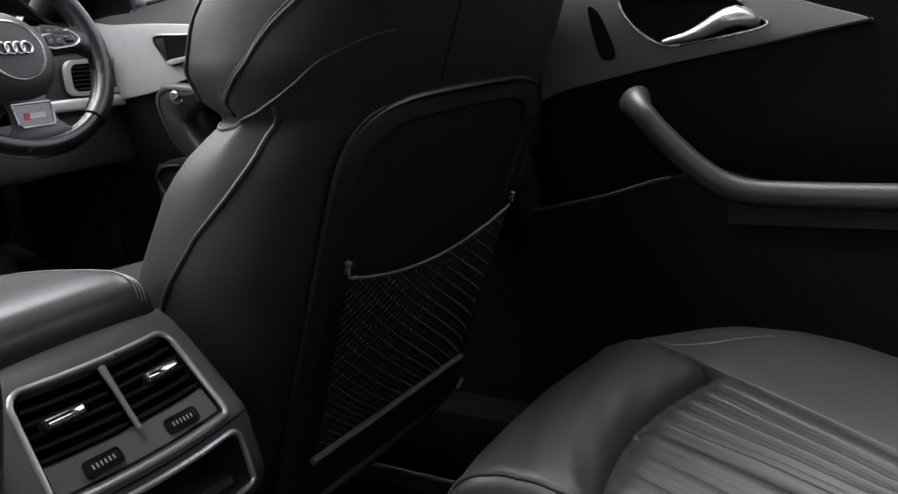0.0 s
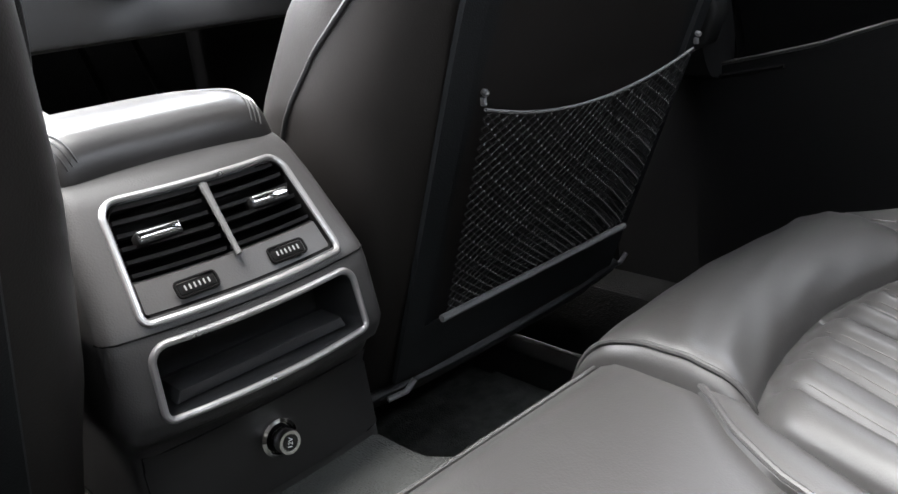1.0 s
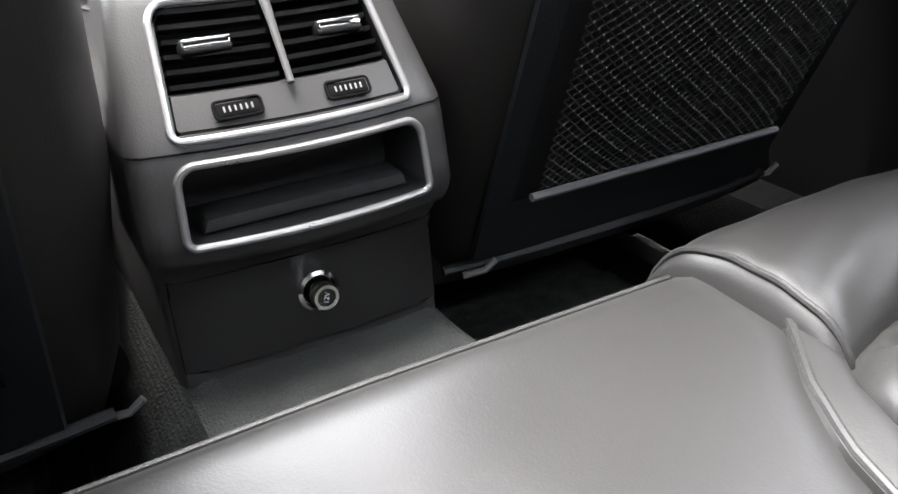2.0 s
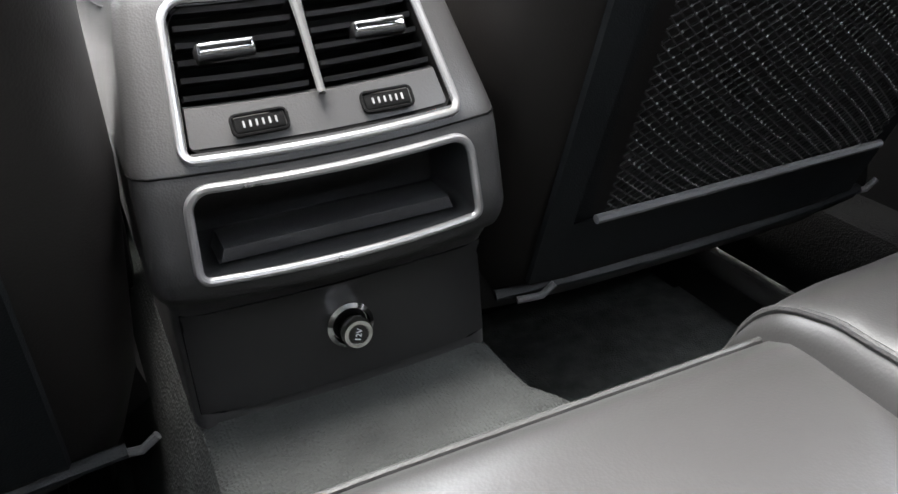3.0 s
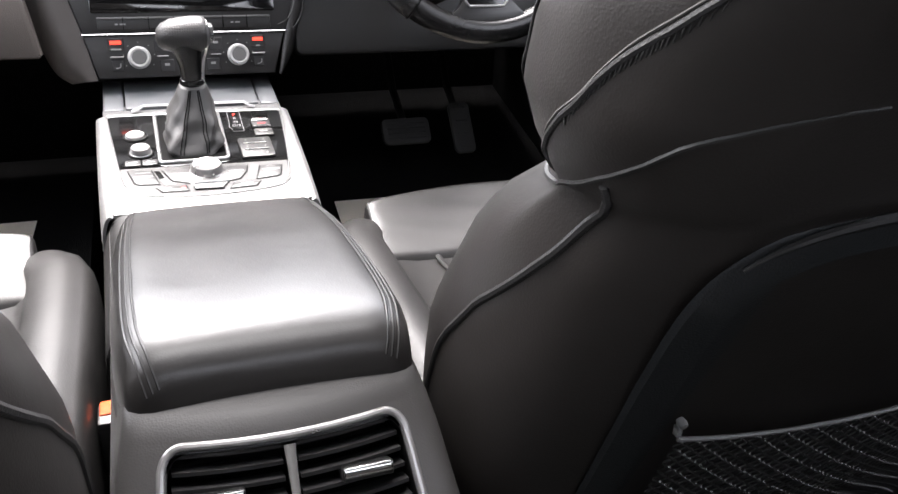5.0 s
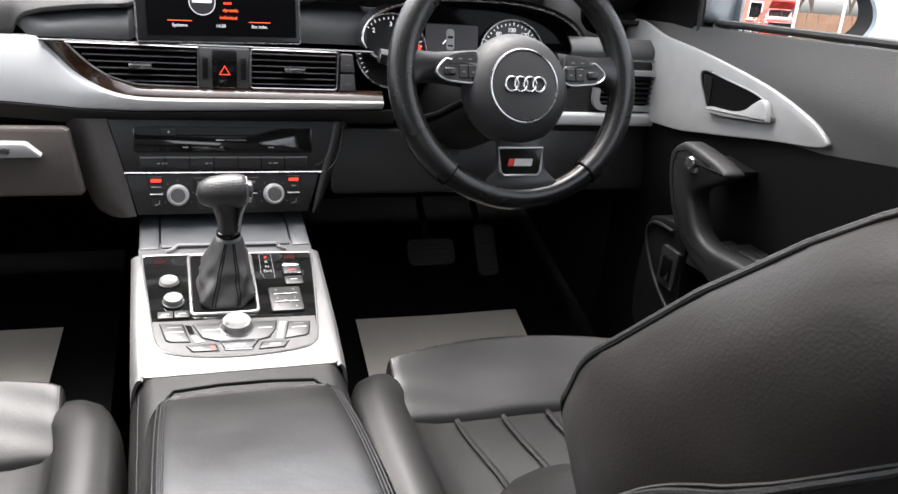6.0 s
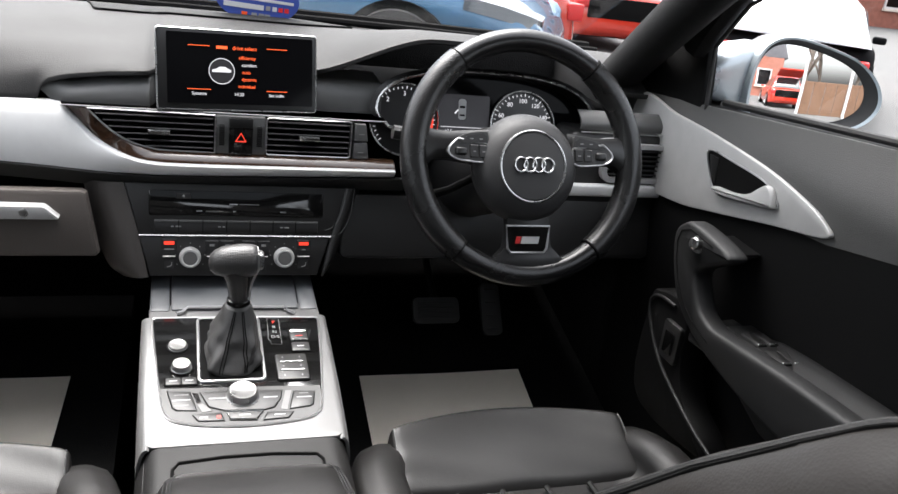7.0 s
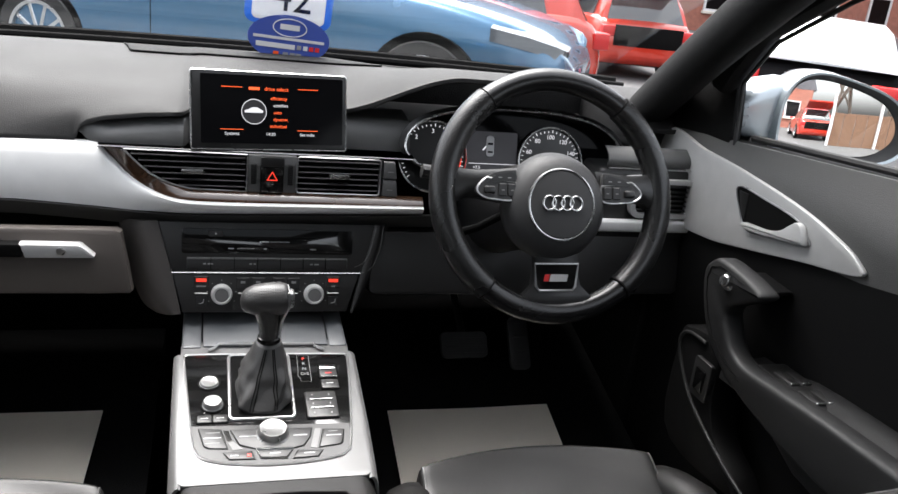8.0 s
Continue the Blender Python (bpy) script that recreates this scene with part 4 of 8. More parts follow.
    writing("cap_print", "12V", 0.0058, Matrix.Translation((0, -0.0138, 0.3020)) @ Matrix.Rotation(radians(-6), 4, "X") @ Matrix.Rotation(radians(-72), 4, "Y"), MARK, k)
    return c, face


GREY_TRAY = material("tray_plastic", (0.022, 0.0225, 0.0235), 0.4, vary=0.1, scale=20, bump=0.15, bump_scale=900)
CONSOLE_OB, _face = console_rear()


def armrest():
    a = thing("armrest", "black leather padded armrest lid on the centre console", "armrest", at=(0, 0.25, 0.52))

    def sec(y, top, w, low):
        half = [(0, top), (w - 0.045, top - 0.0004), (w - 0.022, top - 0.0020), (w - 0.009, top - 0.0085), (w - 0.001, top - 0.024), (w, low + 0.008), (w - 0.006, low), (0, low)]
        ring = [(x, y, z) for x, z in half] + [(-x, y, z) for x, z in half[-2:0:-1]]
        return curve(ring, 56, True)
    ys = [0.080, 0.082, 0.086, 0.092, 0.101, 0.116, 0.134, 0.18, 0.255, 0.325, 0.390, 0.430, 0.448, 0.457]
    tops = [0.534, 0.545, 0.5535, 0.5595, 0.5635, 0.5655, 0.5660, 0.563, 0.556, 0.546, 0.533, 0.525, 0.518, 0.507]
    ws = [0.089, 0.092, 0.094, 0.096, 0.098, 0.101, 0.103, 0.105, 0.106, 0.106, 0.105, 0.103, 0.100, 0.095]
    part("lid_pad", loft([sec(y, t, w, 0.505 - 0.08 * max(0, y - 0.10) + 0.010 * ease(-y, -0.095, -0.080)) for y, t, w in zip(ys, tops, ws)]), ARM_LEATHER, a, "padded black leather lid", sharp=60)
    for sg in (-1, 1):
        for o in (0, 0.004, 0.008):
            pts = [(sg * (w - 0.010 - o), y, t - 0.0073 + 0.62 * o) for y, t, w in zip(ys[1:-1], tops[1:-1], ws[1:-1])]
            part("stitching", tube(curve(pts, 40), 0.0009, 5), PIPING, a)
    part("lid_edge", rbox(-0.092, 0.092, 0.09, 0.44, 0.470, 0.522, 0.006), SATIN, a)


armrest()


def console_front():
    c = CONSOLE_OB
    # sloping deck: z over y
    def deck(y):
        return 0.476 + 0.165 * (y - 0.668)

    bm = bmesh.new()
    for sg in (-1, 1):
        put(bm, grid(lambda u, v, sg=sg: (sg * (0.118 - 0.006 * (1 - u)), 0.38 + 0.60 * v, 0.1 + u * (deck(0.38 + 0.60 * v) - 0.112)), span(0, 1, 6), span(0, 1, 14)))
    put(bm, grid(lambda u, v: (u * 0.118, 0.38 + 0.60 * v, deck(0.38 + 0.6 * v) - 0.012), span(-1, 1, 9), span(0, 1, 14)))
    part("front_body", bm, PLASTIC, c, "black plastic sides of the front console")
    T = Matrix.Translation((0.004, 0.668, deck(0.668))) @ Matrix.Rotation(radians(9.4), 4, "X")   # local x, y along the deck, z up

    def plate(outline, h, z, bevel=0.001):
        """A plate on the deck from an outline (x, y)."""
        return prism(outline, h, T @ Matrix.Translation((0, 0, z)) @ Matrix.Rotation(radians(-90), 4, "X"), bevel)
    # silver surround as a frame round the control panel
    def trapezoid(yb, yt, wb, wt, r, n=7):
        pts = []
        for cx, cy, a0, w in ((1, yt, 0, wt), (-1, yt, 90, wt), (-1, yb, 180, wb), (1, yb, 270, wb)):
            for i in range(n + 1):
                a = radians(a0 + 90 * i / n)
                pts.append((cx * (w - r) + r * math.cos(a), cy + (r if a0 >= 180 else -r) + r * math.sin(a)))
        return pts
    outer = trapezoid(-0.094, 0.205, 0.1215, 0.125, 0.012)
    inner = [(p.x, p.y) for p in curve([(-0.1195, 0.160, 0), (-0.116, 0.1665, 0), (-0.108, 0.169, 0), (0.0, 0.168, 0), (0.108, 0.164, 0), (0.117, 0.161, 0), (0.1195, 0.153, 0), (0.111, 0.052, 0), (0.101, -0.030, 0), (0.094, -0.048, 0), (0.080, -0.058, 0), (0.040, -0.065, 0), (-0.010, -0.067, 0), (-0.055, -0.062, 0), (-0.086, -0.053, 0), (-0.099, -0.040, 0), (-0.105, -0.013, 0), (-0.112, 0.067, 0)], 72, True)]
    R90 = Matrix.Rotation(radians(-90), 4, "X")

    def slab(pts, top, h, bevel=0.0):
        return prism(pts, h, T @ Matrix.Translation((0, 0, top)) @ R90, bevel)
    part("silver_surround", slab(outer, 0.0040, 0.012, 0.003), SILVER, c, "matt aluminium surround of the control panel", sharp=30)
    for sg in (-1, 1):
        def flank(u, v, sg=sg):
            y = -0.097 + 0.27 * v
            drop = lerp(y, [(-0.097, 0.046), (-0.085, 0.036), (-0.06, 0.024), (0.0, 0.014), (0.173, 0.007)])
            w = 0.1195 + 0.002 * ease(y, -0.09, 0.17)
            a = u * math.pi / 2
            return T @ Vector((sg * (w + 0.010 * math.sin(a) + 0.003 * u), y, 0.0036 - drop * (1 - math.cos(a))))
        part("silver_flank", thick(grid(flank, span(0, 1, 8), span(0, 1, 24)), 0.004, (-sg, 0, -0.6)), SILVER, c, "matt aluminium edge turned down over the console side")
    part("control_panel", slab(inner, 0.0050, 0.003), GLOSS, c, "piano black control panel")
    part("panel_rim", tube([T @ Vector((x, y, 0.0048)) for x, y in inner], 0.0016, 6, True), TRIM_METAL, c)
    # storage lid in front of the panel and its bright strip
    part("front_lid", rbox(-0.094, 0.094, 0.188, 0.30, -0.002, 0.0075, 0.003, 2, T), DECK_GREY, c, "blue-grey storage lid before the control panel")
    for sg in (-1, 1):
        part("lid_cheek", rbox(min(sg * 0.0955, sg * 0.124), max(sg * 0.0955, sg * 0.124), 0.186, 0.30, -0.01, 0.0065, 0.004, 2, T), DECK_GREY, c)
    part("bright_strip", tube([T @ Vector(p) for p in ((-0.086, 0.177, 0.0075), (-0.078, 0.180, 0.0085), (-0.070, 0.190, 0.009), (0.070, 0.187, 0.009), (0.078, 0.177, 0.0085), (0.086, 0.173, 0.0075))], 0.0022, 6), TRIM_METAL, c)

    def grown(pts, d):
        n = len(pts)
        cx, cy = sum(p[0] for p in pts) / n, sum(p[1] for p in pts) / n
        return [(x + math.copysign(d, x - cx), y + math.copysign(d, y - cy)) for x, y in pts]

    def key(name, pts, label="", mat=KEYCAP, h=0.0075, bars=()):
        """A low key in a dark gap; bars are (x, y, width) white marks."""
        k = part(name, slab(pts, h, 0.004, 0.0012), mat, c, label)
        part("key_gap", slab(grown(pts, 0.0011), 0.0063, 0.002), VOID, k)
        for x, y, w in bars:
            part("mark", rbox(x - w / 2, x + w / 2, y - 0.0007, y + 0.0007, h - 0.001, h + 0.0003, 0, 1, T), MARK, k)
        return k
    low = [(-0.1105, 0.011), (0.104, 0.004)] + [p for p in inner[inner.index(min(inner, key=lambda q: abs(q[0] - 0.103) + abs(q[1] + 0.02))):] if p[1] < 0.006]
    part("menu_panel", slab([(x * 0.985, y * 0.985) for x, y in low], 0.0060, 0.003), KEYCAP, c, "dark grey menu key panel")
    k = key("menu_key", [(-0.0965, 0.004), (-0.069, 0.001), (-0.0605, -0.0355), (-0.084, -0.033), (-0.0895, -0.028)], bars=((-0.079, -0.015, 0.022),))
    for y, w in ((-0.005, 0.018), (-0.025, 0.018)):
        part("mark", rbox(-0.079 - w / 2, -0.079 + w / 2, y - 0.0005, y + 0.0005, 0.0068, 0.0077, 0, 1, T), MARK_DIM, k)
    k = key("menu_key", [(0.066, -0.0065), (0.0935, -0.0085), (0.0885, -0.033), (0.084, -0.037), (0.057, -0.041)], bars=((0.078, -0.020, 0.020),))
    part("mark", rbox(0.072, 0.084, -0.0125, -0.0115, 0.0068, 0.0077, 0, 1, T), MARK_DIM, k)
    k = key("selector_plate", [(-0.056, -0.001), (0.050, -0.003), (0.047, -0.020), (0.037, -0.036), (0.0255, -0.0395), (-0.0255, -0.038), (-0.045, -0.029)], "dark plate round the rotary control", bars=((-0.034, -0.015, 0.022), (0.034, -0.017, 0.018)))
    for pts in ([(0.0545, -0.004), (0.0625, -0.0045), (0.0535, -0.042), (0.0455, -0.040)], [(-0.0595, -0.024), (-0.053, -0.022), (-0.041, -0.037), (-0.054, -0.039)]):
        part("silver_wedge", slab(pts, 0.0066, 0.002), SWITCH_GREY, c)
    part("dark_wedge", slab([(-0.066, 0.0), (-0.0585, -0.002), (-0.0545, -0.019), (-0.0605, -0.021)], 0.0064, 0.002), GLOSS, c)
    k = key("menu_key", [(-0.0655, -0.0435), (-0.031, -0.0425), (-0.027, -0.0565), (-0.058, -0.0552)], bars=((-0.052, -0.0495, 0.010),))
    part("key_light", rbox(-0.036, -0.031, -0.053, -0.0475, 0.0068, 0.0079, 0, 1, T), RED_LED, k)
    key("menu_key", [(0.0285, -0.0455), (0.061, -0.0468), (0.0535, -0.0575), (0.022, -0.0590)], bars=((0.043, -0.0515, 0.014),))
    bk = [(-0.0235, -0.0415), (0.0222, -0.0428), (0.0125, -0.0568), (-0.0185, -0.0545)]
    k = key("back_key", bk, "key with a chrome rim", bars=((-0.001, -0.0485, 0.014),))
    part("key_rim", tube([T @ Vector((x, y, 0.0072)) for x, y in grown(bk, 0.0008)], 0.0014, 6, True), BRIGHT, k)

    def knob(name, x, y, r, h, label):
        z = 0.005
        k = part(name, lathe([(0, z), (r * 1.1, z), (r * 1.1, z + h * 0.2), (r, z + h * 0.3), (r * 0.96, z + h * 0.82), (r * 0.88, z + h), (r * 0.74, z + h), (r * 0.70, z + h * 0.96), (0, z + h * 0.96)], 36, T @ Matrix.Translation((x, y, 0))), KNOB, c, label)
        part("knob_gap", tube([T @ Vector((x + r * 1.13 * math.cos(a), y + r * 1.13 * math.sin(a), z + 0.0006)) for a in span(0, 2 * math.pi * 31 / 32, 32)], 0.0016, 6, True), VOID, k)
        return k
    knob("start_button", -0.084, 0.1005, 0.0128, 0.005, "round silver start button")
    knob("parking_knob", -0.079, 0.052, 0.0128, 0.010, "raised silver parking knob")
    knob("rotary_control", -0.002, -0.012, 0.0198, 0.0135, "large silver rotary control")
    for x in (-0.0895, -0.0690):
        key("small_key", rounded(x - 0.0095, x + 0.0095, 0.0165, 0.031, 0.002, 2), bars=((x, 0.024, 0.010),))
    pad = key("touch_pad", rounded(0.047, 0.0905, 0.017, 0.072, 0.003, 2), "ribbed six-key pad", KEYCAP, 0.0085)
    for y in (0.036, 0.054):
        part("pad_bar", rbox(0.053, 0.085, y - 0.0012, y + 0.0012, 0.0075, 0.0098, 0.0004, 1, T), CHROME, pad)
    for y in (0.025, 0.045, 0.064):
        for x in (0.057, 0.081):
            part("mark", rbox(x - 0.0008, x + 0.0008, y - 0.0015, y + 0.0015, 0.008, 0.0089, 0, 1, T), MARK_DIM, pad)
    b = key("parking_brake_switch", rounded(0.073, 0.0985, 0.104, 0.1315, 0.002, 2), "parking brake switch with a silver edge", KEYCAP, 0.0085)
    part("silver_edge", rbox(0.0735, 0.098, 0.122, 0.1310, 0.0075, 0.0108, 0.002, 2, T), BRIGHT, b)
    part("silver_line", rbox(0.0735, 0.098, 0.1035, 0.1055, 0.0075, 0.0094, 0.0006, 1, T), CHROME, b)
    part("mark", rbox(0.081, 0.091, 0.1125, 0.1145, 0.008, 0.0089, 0, 1, T), RED_MARK, b)
    key("hold_switch", rounded(0.0735, 0.0985, 0.0805, 0.1005, 0.002, 2), bars=((0.086, 0.091, 0.010),))
    g = part("gear_scale", slab(rounded(0.042, 0.061, 0.096, 0.164, 0.003, 2), 0.0054, 0.001), GLOSS, c, "gear scale with red and white letters")
    part("scale_line", tube([T @ Vector((x, y, 0.0056)) for x, y in ((0.0435, 0.162), (0.0605, 0.161), (0.0600, 0.098), (0.0450, 0.099), (0.0445, 0.106), (0.0415, 0.112), (0.0425, 0.125))], 0.0004, 4, True), MARK_DIM, g)
    for ch, y, mt in (("P", 0.152, RED_LED), ("R", 0.140, MARK_DIM), ("N", 0.128, MARK_DIM), ("D/S", 0.116, MARK_DIM)):
        writing("letter", ch, 0.0085, T @ Matrix.Translation((0.052, y, 0.0058)) @ Matrix.Rotation(radians(-90), 4, "X"), mt, g)
    # cover between surround and armrest
    def cover(u, v):
        a = abs(u)
        t = max(0.0, (a - 0.7) / 0.3) * math.pi / 2
        x = 0.104 * a / 0.7 if a < 0.7 else 0.104 + 0.030 * math.sin(t)
        return T @ Vector((math.copysign(x, u), -0.300 + 0.2055 * v, 0.0030 - 0.075 * (1 - math.cos(t))))
    part("cup_cover", thick(grid(cover, span(-1, 1, 41), span(0, 1, 8)), 0.004), COVER, c, "dark grey cover of the cup holder", sharp=60)
    part("cover_rim", tube([T @ Vector((x, y, 0.0034)) for x, y in ((-0.090, -0.23), (-0.089, -0.132), (-0.082, -0.122), (-0.03, -0.117), (0.03, -0.117), (0.082, -0.122), (0.089, -0.132), (0.090, -0.23))], 0.0022, 6), VOID, c, "dark gap round the cover")
    return T


COVER = material("dark_grey_cover", (0.010, 0.0098, 0.0096), 0.6, spec=0.25, vary=0.08, scale=16, bump=0.12, bump_scale=700)
DECK_GREY = material("blue_grey_lid", (0.10, 0.105, 0.11), 0.38, vary=0.06, scale=20, bump=0.08, bump_scale=900)
KNOB = material("satin_silver_knob", (0.30, 0.30, 0.297), 0.30, metal=0.75, vary=0.04, scale=60)
DECK = console_front()


def gear_selector(T):
    g = thing("gear_selector", "black leather automatic gear selector with a gaiter and silver button", "gear lever", at=T @ Vector((0, 0.08, 0)))
    frame_line = rounded(-0.0565, 0.0300, 0.0205, 0.1640, 0.007)
    part("gaiter_frame", tube([T @ Vector((x, y, 0.0062)) for x, y in frame_line], 0.0025, 8, True), TRIM_METAL, g, "satin chrome frame round the gaiter")
    part("gaiter_well", prism(frame_line, 0.001, T @ Matrix.Translation((0, 0, 0.0055)) @ Matrix.Rotation(radians(-90), 4, "X")), VOID, g, "dark well round the gaiter")
    rings = []
    for t in span(0, 1, 26):
        w = 0.0355 - 0.0185 * t ** 1.9 + 0.0016 * math.sin(t * 15) * (1 - t)
        d = 0.048 - 0.0310 * t ** 0.9
        if t < 0.06:
            w, d = w - 0.004 * (1 - t / 0.06), d - 0.004 * (1 - t / 0.06)
        cx, cy, z = -0.0125 + 0.008 * t, 0.074 + 0.024 * t, 0.005 + 0.075 * t ** 0.9
        ring = []
        for j in range(56):
            a = 2 * math.pi * j / 56
            e = 0.55 + 0.45 * t
            c, s = math.cos(a), math.sin(a)
            k = 1 + (1 - t) * (0.10 * math.sin(3 * a + 8 * t + 1) + 0.075 * math.sin(7 * a - 11 * t) + 0.04 * math.sin(2 * a + 21 * t)) * ease(t, 0.0, 0.12)
            ring.append(T @ Vector((cx + k * w * math.copysign(abs(c) ** e, c), cy + k * d * math.copysign(abs(s) ** e, s), z)))
        rings.append(ring)
    part("gaiter", loft(rings), GAITER, g, "folded grey-black leather gaiter", sharp=70)
    for o in (-3, -2, 2, 3):
        pts = [rings[i][(42 + o) % 56].lerp(rings[i][(43 + o) % 56], 0.2) + Vector((0, -0.0006, 0.0002)) for i in range(1, 25)]
        part("stitching", tube(pts, 0.0007, 5), VOID, g, "dark seam of the gaiter")
    L = T @ Matrix.Translation((-0.0045, 0.100, 0.078)) @ Matrix.Rotation(radians(-4), 4, "X")
    part("collar", lathe([(0.0150, 0), (0.0165, 0.003), (0.0155, 0.008), (0.0135, 0.009)], 28, L), RIM_LEATHER, g)
    rings = []
    for x, w, h, zc in ((-0.0405, 0.003, 0.004, 0.064), (-0.0385, 0.010, 0.011, 0.0645), (-0.033, 0.016, 0.0165, 0.065), (-0.023, 0.0205, 0.0205, 0.066), (-0.010, 0.022, 0.0225, 0.0665), (0.004, 0.0225, 0.0235, 0.067), (0.015, 0.0215, 0.0225, 0.0675), (0.021, 0.0195, 0.0205, 0.068), (0.0225, 0.017, 0.018, 0.068)):
        rings.append([L @ Vector((x, w * math.cos(2 * math.pi * j / 32), zc + h * math.sin(2 * math.pi * j / 32))) for j in range(32)])
    part("grip", loft(rings), KNOB_LEATHER, g, "perforated leather grip", sharp=70)
    rings = []
    for z, w, d, dx in ((0.004, 0.0130, 0.0135, 0.0), (0.015, 0.0138, 0.0150, -0.0005), (0.030, 0.0150, 0.0165, -0.0015), (0.042, 0.0175, 0.018, -0.003), (0.053, 0.022, 0.0195, -0.006), (0.062, 0.027, 0.0205, -0.009), (0.070, 0.0275, 0.0205, -0.009)):
        rings.append([L @ Vector((dx + w * math.cos(2 * math.pi * j / 32), d * math.sin(2 * math.pi * j / 32), z)) for j in range(32)])
    part("stem", loft(rings), RIM_LEATHER, g, "smooth leather stem of the grip", sharp=70)
    part("silver_spine", loft([[L @ Vector((x + dx, y, z)) for dx, y in ((0, -w), (0.004, -w * 0.8), (0.004, w * 0.8), (0, w))] for x, w, z in ((0.0115, 0.006, 0.004), (0.0125, 0.007, 0.02), (0.0145, 0.0085, 0.036), (0.0185, 0.012, 0.050), (0.0215, 0.017, 0.060), (0.0215, 0.018, 0.072), (0.0205, 0.014, 0.083))]), TRIM_METAL, g, "silver spine on the side of the grip", sharp=50)
    part("release_button", rbox(0.023, 0.0315, -0.009, 0.009, 0.056, 0.080, 0.004, 3, L), KNOB, g, "silver release button")


GAITER = material("gaiter_leather", (0.046, 0.0455, 0.045), 0.45, vary=0.12, scale=20, bump=0.2, bump_scale=600, fine=0.25)
GRIP = material("perforated_leather", (0.0075, 0.0075, 0.0075), 0.28, vary=0.05, bump=0.1, bump_scale=640)
perforated(GRIP, 330, 0.22)
KNOB_LEATHER = material("perforated_knob_leather", (0.028, 0.0275, 0.027), 0.42, vary=0.08, scale=30, bump=0.1, bump_scale=640)
perforated(KNOB_LEATHER, 330, 0.3)
gear_selector(DECK)


# ---- dashboard ----
DX = 0.008


def dashboard():
    d = thing("dashboard", "dark grey padded dashboard with matt aluminium trim and air vents", "dashboard", at=(0, 1.2, 0.8))

    LIP = [(-0.745, 0.796), (-0.276, 0.796), (-0.272, 0.800), (-0.2685, 0.810), (-0.264, 0.8175), (-0.256, 0.8235), (-0.234, 0.8300), (-0.18, 0.8375), (-0.112, 0.8430), (0.1265, 0.8520), (0.745, 0.852)]

    def lip(x):
        """Height of the top pad's lower edge."""
        return lerp(x, LIP)

    def hood(x):
        """Rise of the instrument hood."""
        return ease(x, 0.10, 0.30) * (1 - ease(x, 0.50, 0.70))

    def top(u, v):
        x = 0.745 * u
        h = hood(x)
        z0 = 0.852 + 0.075 * h
        y0 = 0.972 + 0.036 * ease(x, -0.125, -0.108) + 0.010 * (1 - h) * ease(x, 0.1, 0.3) - 0.068 * h
        yb = 1.50 - 0.13 * u * u
        y = y0 + (yb - y0) * v
        zb = 0.882
        z = z0 + (zb - z0) * ease(v, 0.02, 0.55) ** 0.8 + 0.016 * math.sin(math.pi * min(1, v * 1.15)) * (1 - h)
        z += 0.020 * h * math.sin(math.pi * min(1, v * 1.4)) if v < 0.72 else 0
        # the front edge turns down to the trim band beside the recess
        fall = 0.056 - 0.047 * ease(x, -0.40, -0.15)
        z -= fall * (1 - min(1.0, v / 0.16)) ** 2 + (0.852 - lip(x) - fall) * (1 - min(1.0, v / 0.035)) ** 2
        return (x, y, z)
    part("top_pad", thick(grid(top, span(-1, -0.40, 30) + span(-0.392, -0.22, 44) + span(-0.21, 1, 80), [0, 0.002, 0.005, 0.009, 0.014, 0.022, 0.034] + span(0.05, 1, 34)), 0.006), SOFT_PAD, d, "soft grained grey top pad", sharp=60)
    for o, r in ((0.0, 0.0075), (0.040, 0.0085)):
        part("screen_strip", tube([(0.745 * u, 1.385 + o - 0.115 * u * u, 0.889 + 0.11 * o + r * 0.3) for u in span(-1, 1, 31)], r, 8), VOID, d, "black strip at the foot of the windscreen")
    # speaker/vent inlay behind the display
    def inlay(u, v):
        w = 0.215 + 0.02 * v
        p = top((0.0 + w * u) / 0.745, 0.44 + 0.22 * v)
        return (p[0], p[1], p[2] + 0.0022)
    part("inlay_edge", tube([inlay(u, v) for u, v in [(-1, v) for v in span(1, 0.05, 8)] + [(u, 0.0) for u in span(-0.97, 0.97, 24)] + [(1, v) for v in span(0.05, 1, 8)]], 0.0016, 6), VOID, d)
    part("centre_inlay", thick(grid(inlay, span(-1, 1, 24), span(0, 1, 8)), 0.004), INLAY, d, "black speaker inlay in the top pad")
    # recessed panel under the lip, running to a point at its outer end
    def pod(u, v):
        x = -0.2705 + 0.505 * u
        k = ease(x, -0.2705, -0.225)
        low = 0.7915 + 0.014 * (1 - ease(x, -0.2705, -0.252))
        high = max(lip(x) - 0.013 * k, low + 0.001)
        y = 0.976 - 0.010 * k + 0.034 * ease(x, -0.122, -0.112)
        if v < 0.1:
            return (x, 0.950 + (y - 0.950) * v / 0.1 if x > -0.24 else y, low)
        if v < 0.75:
            t = (v - 0.1) / 0.65
            return (x, y - 0.006 * math.sin(math.pi * t) * k + 0.018 * t * k, low + (high - low) * t)
        t = (v - 0.75) / 0.25
        return (x, y + 0.018 * k + 0.06 * t, high + (lip(x) - high) * t * 0.6)
